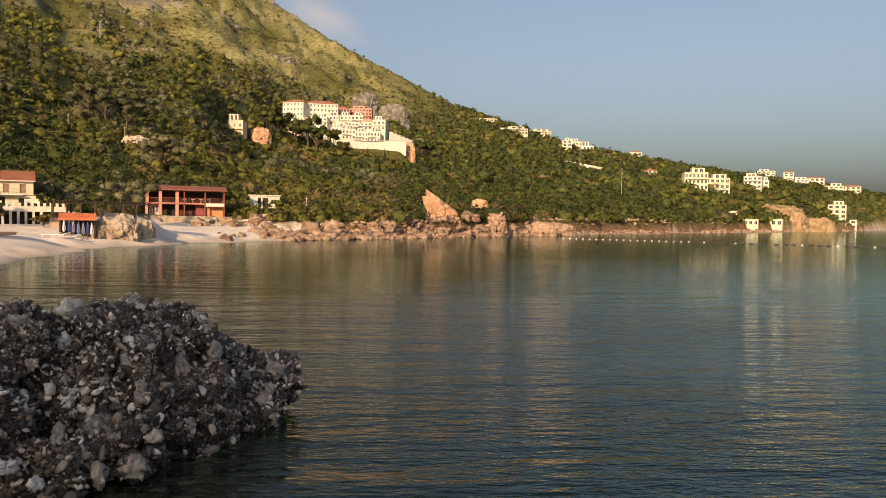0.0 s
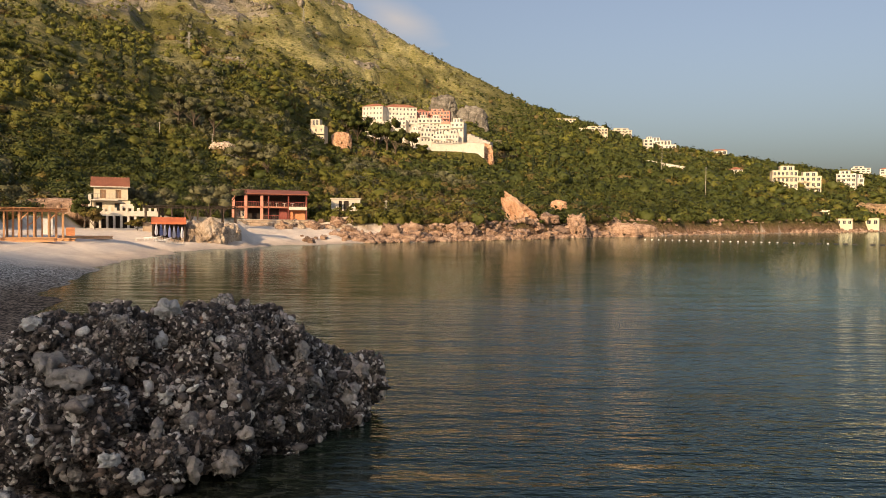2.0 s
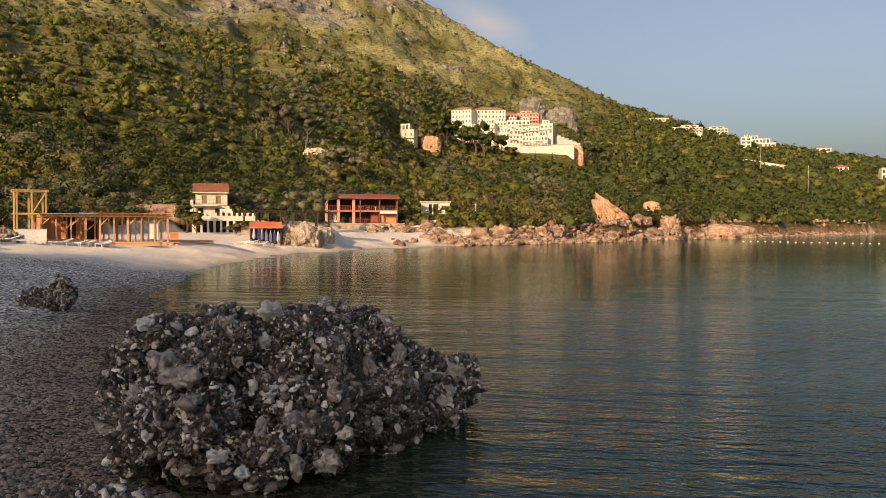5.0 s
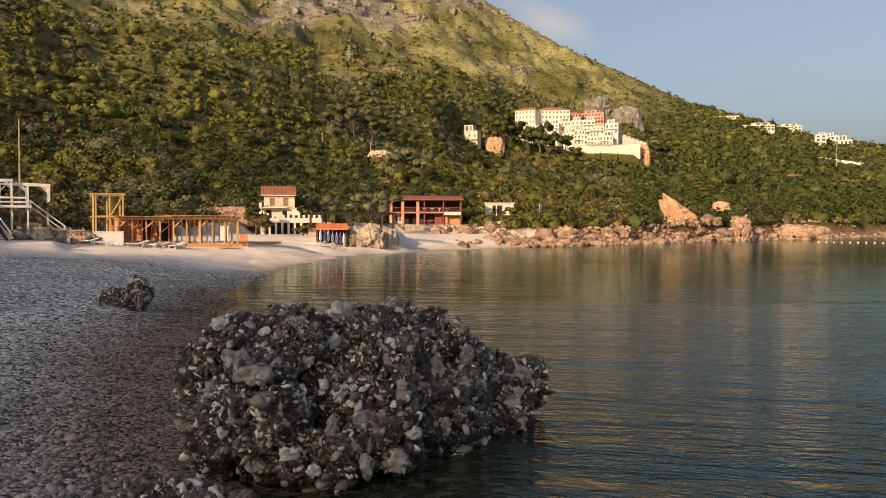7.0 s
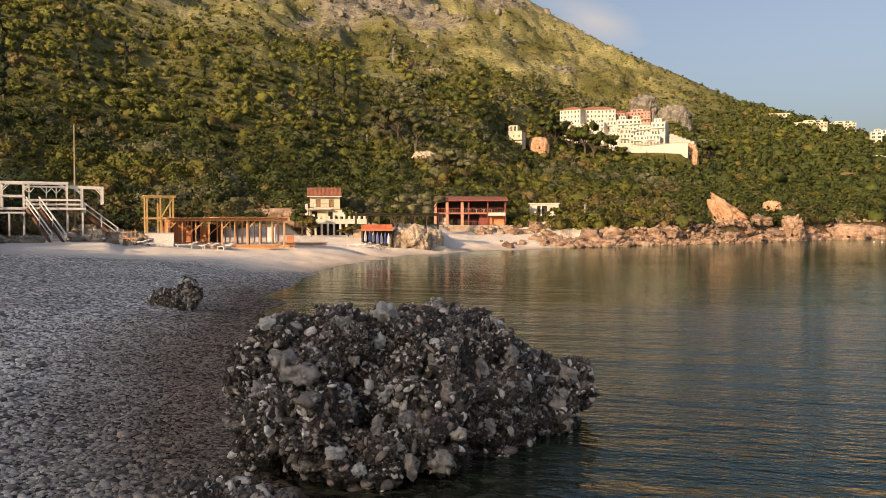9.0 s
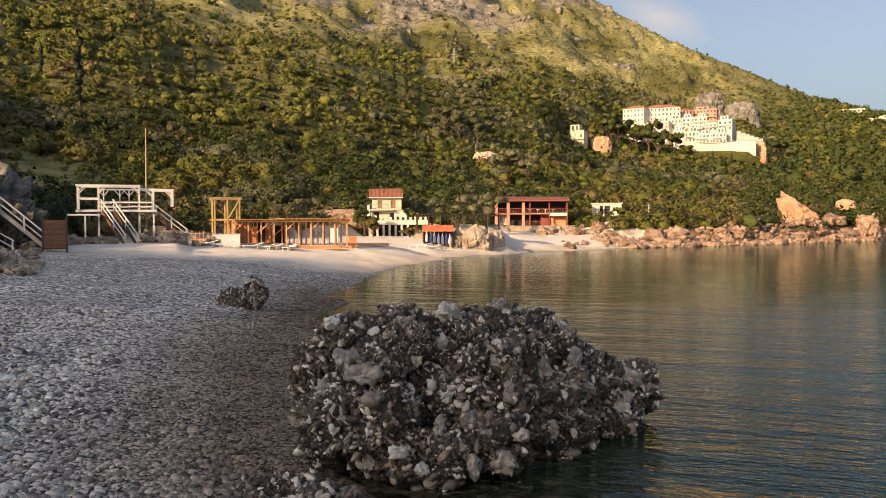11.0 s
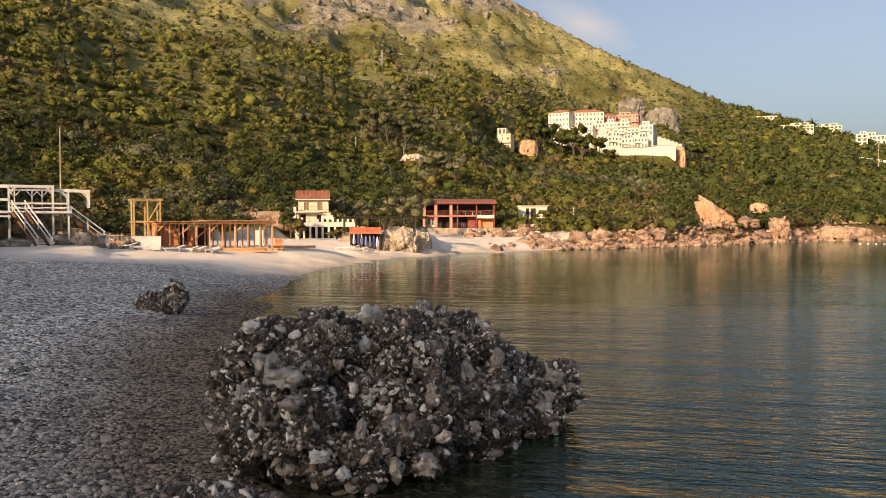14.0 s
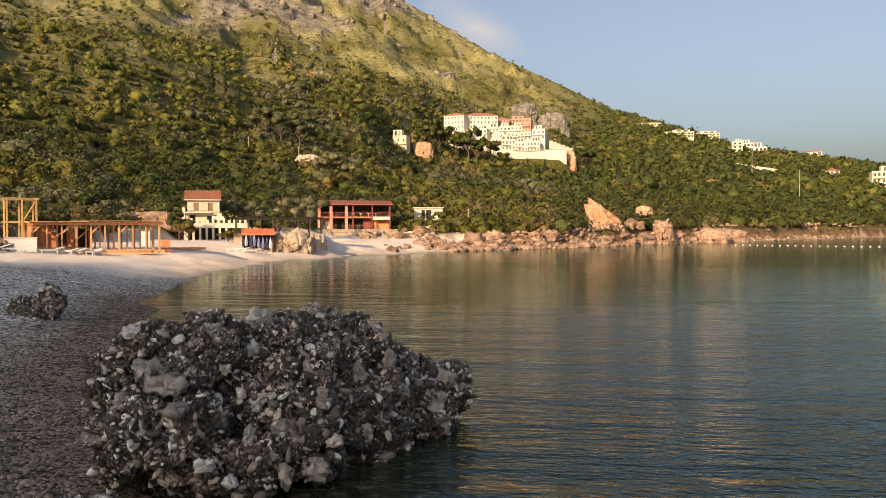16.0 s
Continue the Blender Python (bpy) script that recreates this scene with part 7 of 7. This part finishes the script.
def far_shore_rocks():
    """The rocky edge further along the coast."""
    rg = np.random.default_rng(3)
    pts, faces, spots, at = [], [], [], 0
    p0, _, f0 = lump(np.zeros(3), np.array((1.0, 0.9, 0.7)), 0, 6, 8)
    legs = [np.array(p, float) for p in SHORE[13:20]]
    for a, b, n in zip(legs, legs[1:], (520, 420, 190, 210, 190, 120)):
        for k in range(n):
            at2 = a + (b - a) * rg.random()
            side = np.array([-(b - a)[1], (b - a)[0]]) / np.linalg.norm(b - a)
            at2 = at2 + side * rg.uniform(-1.0, 9)
            s = rg.uniform(0.3, 1.1) * np.interp(np.hypot(*at2), [150, 230, 500], [0.65, 0.7, 1.05])
            q = p0 * s * (1 + 0.5 * noise3(p0 * 1.3 + k)[:, None]) * rg.uniform(0.6, 1.4, 3)
            spots.append((*at2, s)), pts.append(q), faces.append(f0 + at)
            at += len(q)
    spots = np.array(spots)
    level = np.maximum(land(spots[:, 0], spots[:, 1])[0], 0) + 0.2 * spots[:, 2]
    pts = [q + [x, y, z] for q, (x, y, _), z in zip(pts, spots, level)]
    ob = mesh_object("shore_rocks", np.concatenate(pts), np.concatenate(faces), [SHORE_ROCK])
    tagged(ob, "broken reddish rocks lining the far shore", "rocks", kind="stuff")


far_shore_rocks()

# ---- buoy line ----
def buoy_line():
    a, b = Vector((40.5, 175, 0)), Vector((96, 135, 0))
    bm = bmesh.new()
    rope = thing("rope", "thin floating rope of the swimming area", "rope", 0, 0, 0)
    bar(bm, a - Vector((0, 0, 0.02)), b - Vector((0, 0, 0.02)), 0.05)
    part("line", bm, STEEL, rope)
    black, white = plain("black_float", (0.03, 0.03, 0.035), 0.5), plain("white_float", (0.75, 0.74, 0.70), 0.5)
    meshes = {}
    for name, m in (("dark", black), ("pale", white)):
        bm = bmesh.new()
        for p, q, r0, r1 in (((-0.6, 0, 0.06), (-0.45, 0, 0.06), 0.07, 0.17), ((-0.45, 0, 0.06), (0.45, 0, 0.06), 0.17, 0.17), ((0.45, 0, 0.06), (0.6, 0, 0.06), 0.17, 0.07)):
            rod(bm, p, q, r0, r1, 10)
        bmesh.ops.remove_doubles(bm, verts=bm.verts, dist=0.001)
        me = bpy.data.meshes.new("buoy")
        bm.to_mesh(me)
        bm.free()
        me.materials.append(m)
        meshes[name] = me
    count = 46
    for k in range(count):
        t = k / (count - 1)
        if 0.60 < t < 0.64:
            continue
        p = a.lerp(b, t)
        dark = t > 0.4 and k % 4 != 0
        ob = new("buoy", meshes["dark" if dark else "pale"])
        ob.matrix_world = pose(p.x, p.y, 0.02, 0, 0, -36 + 4 * math.sin(k)) @ Matrix.Diagonal((0.8, 0.75, 0.75, 1) if dark else (0.28, 0.62, 0.62, 1))
        tagged(ob, "black cylindrical float on the swimming line" if dark else "white round float on the swimming line", "buoy", "floats of the swimming line")


buoy_line()


# ---- pylons, poles ----
def pylon(heading, far, z, h, label):
    """A slender four-legged mast with three short arms."""
    ob = thing("pylon", label, "pylon", heading, far, z)
    w = h * 0.055
    for sx, sy in ((-1, -1), (1, -1), (1, 1), (-1, 1)):
        beam("leg", STEEL, ob, (sx * w, sy * w, -3), (sx * 0.25, sy * 0.25, h), h * 0.014)
    for k in range(8):
        t0, t1 = k / 8, (k + 1) / 8
        w0, w1 = w + (0.25 - w) * t0, w + (0.25 - w) * t1
        beam("lattice", STEEL, ob, (-w0, -w0, h * t0), (w1, -w1, h * t1), h * 0.009)
        beam("lattice", STEEL, ob, (w0, -w0, h * t0), (-w1, -w1, h * t1), h * 0.009)
    for z1, reach in ((0.78, 0.10), (0.88, 0.085), (0.97, 0.06)):
        beam("cross_arm", STEEL, ob, (-h * reach, 0, h * z1), (h * reach, 0, h * z1), h * 0.012)


pylon(18.72, 498, 96, 17, "grey lattice power pylon on the mountainside")
pylon(11.1, 962, 219, 32, "grey lattice power pylon high on the mountain")
for h, f, z, t in ((20.6, 288, 30, 6), (17.2, 290, 27, 6), (-16.9, 440, 20, 13), (-19.5, 470, 10, 8), (5.2, 176, 5, 3), (-14.0, 560, 44, 10)):
    ob = thing("utility_pole", "slim pale utility pole among the trees", "pole", h, f, z)
    part("pole", rod(bmesh.new(), (0, 0, -4), (0, 0, t), 0.14, 0.1, 8), CONCRETE, ob)
    beam("cross_arm", STEEL, ob, (-0.5, 0, t - 0.3), (0.5, 0, t - 0.3), 0.1)


# ---- single trees that stand out ----
def crown(rng, centres, radii, per, leaf, material, name, parent):
    v, f, k, nn = sprays(rng, np.array(centres, float), np.array(radii, float), per, np.full(len(centres), leaf), np.zeros(len(centres), int))
    ob = foliage(name, v, f, [material], k, nn)
    ob.parent = parent
    return ob


def cypress(heading, far, h, seed):
    x, y = polar(heading, far)
    z = ground_z(x, y)
    ob = thing("cypress", "tall slender dark cypress on the hillside", "tree", heading, far, z, 0, "cypresses on the hillside")
    part("trunk", rod(bmesh.new(), (0, 0, -1), (0, 0, h * 0.8), h * 0.02, h * 0.006, 7), BARK, ob)
    rng = np.random.default_rng(seed)
    n = 9
    cs = [(0.06 * h * rng.normal() * 0.3, 0, h * (0.12 + 0.8 * k / (n - 1))) for k in range(n)]
    rs = [(h * 0.085 * math.sin(math.pi * (0.25 + 0.72 * k / (n - 1))) + 0.1,) * 2 + (h * 0.10,) for k in range(n)]
    crown(rng, cs, rs, 90, h * 0.018, LEAF_CYPRESS, "crown", ob)


for k, (h, f, t) in enumerate(((43.8, 213, 19), (36.6, 276, 11), (22.95, 353, 16), (22.1, 363, 15), (31.7, 294, 8), (46.0, 240, 9), (39.5, 255, 8), (21.2, 360, 9), (1.0, 500, 9), (-0.2, 498, 10), (-2.6, 515, 14), (-3.3, 508, 12), (-5.2, 480, 13), (-6.3, 470, 14), (-7.0, 470, 12), (24.0, 350, 8), (49.0, 120, 7))):
    cypress(h, f, t, 40 + k)


def tree(heading, far, h, spread, material, label, seed, leaf=0.3, trunk=0.35, lift=0.0):
    """A trunk that forks into limbs, each with its own clumps of leaves."""
    x, y = polar(heading, far)
    ob = thing("tree", label, "tree", heading, far, ground_z(x, y) + lift)
    rng = np.random.default_rng(seed)
    bm = bmesh.new()
    fork = h * trunk
    rod(bm, (0, 0, -0.8), (0.1, 0, fork), h * 0.035, h * 0.024, 8)
    cs, rs = [], []
    for k in range(8):
        a = 2.4 * k + rng.uniform(-0.3, 0.3)
        out = spread * (0.35 + 0.5 * rng.random()) * (1 if k else 0.1)
        top = Vector((math.cos(a) * out, math.sin(a) * out, fork + (h - fork) * rng.uniform(0.4, 0.85)))
        rod(bm, (0.1, 0, fork * rng.uniform(0.75, 1.0)), top, h * 0.016, h * 0.006, 6)
        cs.append(top)
        rs.append((spread * rng.uniform(0.32, 0.5), spread * rng.uniform(0.32, 0.5), (h - fork) * rng.uniform(0.2, 0.32)))
    part("trunk", bm, BARK, ob)
    crown(rng, cs, rs, 300, leaf * 1.25, material, "crown", ob)


for k, (h, f, t, s, m, label) in enumerate((
    (21.6, 128, 6.5, 3.3, LEAF_OLIVE, "grey-green olive tree behind the terrace"), (20.4, 130, 6.0, 3.2, LEAF_OLIVE, "grey-green olive tree behind the terrace"),
    (17.4, 132, 6.5, 3.4, LEAF_OLIVE, "grey-green olive tree behind the pergola"), (16.5, 138, 7.5, 3.4, LEAF_OLIVE, "spreading olive tree beside the restaurant"),
    (18.6, 128, 4.5, 2.6, LEAF_DARK, "dark rounded tree behind the pergola"), (9.9, 168, 4.5, 2.4, LEAF_LIGHT, "light green tree between restaurant and hut"),
    (17.1, 314, 11.0, 7.0, LEAF_OLIVE, "silvery olive tree on the slope"), (15.0, 258, 11, 6.5, LEAF_OLIVE, "silvery olive tree on the slope"), (13.5, 258, 11.0, 6.5, LEAF_OLIVE, "silvery olive tree on the slope"),
    (18.4, 312, 12, 7.5, LEAF_OLIVE, "broad silvery tree high in the wood"), (19.4, 315, 11, 7, LEAF_OLIVE, "broad silvery tree high in the wood"),
    (5.2, 490, 22, 9, LEAF_DARK, "tall ragged pine before the hotel"), (4.6, 486, 15, 7, LEAF_DARK, "dark pine before the hotel"), (6.1, 492, 15, 7, LEAF_DARK, "dark pine before the hotel"), (7.3, 500, 15, 8, LEAF_DARK, "dark pine beside the hotel"),
    (6.8, 520, 15, 7, LEAF_DARK, "dark evergreen on the spur below the hotel"), (5.7, 518, 15, 7, LEAF_DARK, "dark evergreen on the spur below the hotel"), (4.2, 520, 14, 7, LEAF_DARK, "dark evergreen on the spur below the hotel"), (3.4, 516, 11, 6, LEAF_MID, "dull green tree on the spur below the hotel"), (2.6, 512, 8, 5, LEAF_MID, "dull green tree on the spur below the hotel"), (8.0, 505, 17, 9, LEAF_DARK, "dark evergreen on the spur below the hotel"), (-2.6, 548, 14, 9, LEAF_DARK, "dark evergreen beside the terrace houses"), (-3.4, 552, 14, 9, LEAF_DARK, "dark evergreen beside the terrace houses"),
    (25.2, 118, 4.0, 2.6, LEAF_DARK, "dense dark shrub tree beside the house"), (24.6, 112, 2.6, 1.8, LEAF_MID, "round shrub before the terrace"), (22.0, 112, 1.6, 1.3, LEAF_MID, "clipped shrub before the terrace"),
    (7.0, 166, 2.2, 1.6, LEAF_LIGHT, "yellow-green shrub before the white hut"), (6.2, 164, 2.4, 2.0, LEAF_LIGHT, "yellow-green shrub before the white hut"), (9.2, 160, 2.0, 1.6, LEAF_LIGHT, "yellow-green shrub above the shore"))):
    tree(h, f, t, s, m, label, 300 + k, leaf=0.13 * (f / 120) ** 0.8, trunk=0.08 if "on the spur" in label or t <= 3 else 0.3)
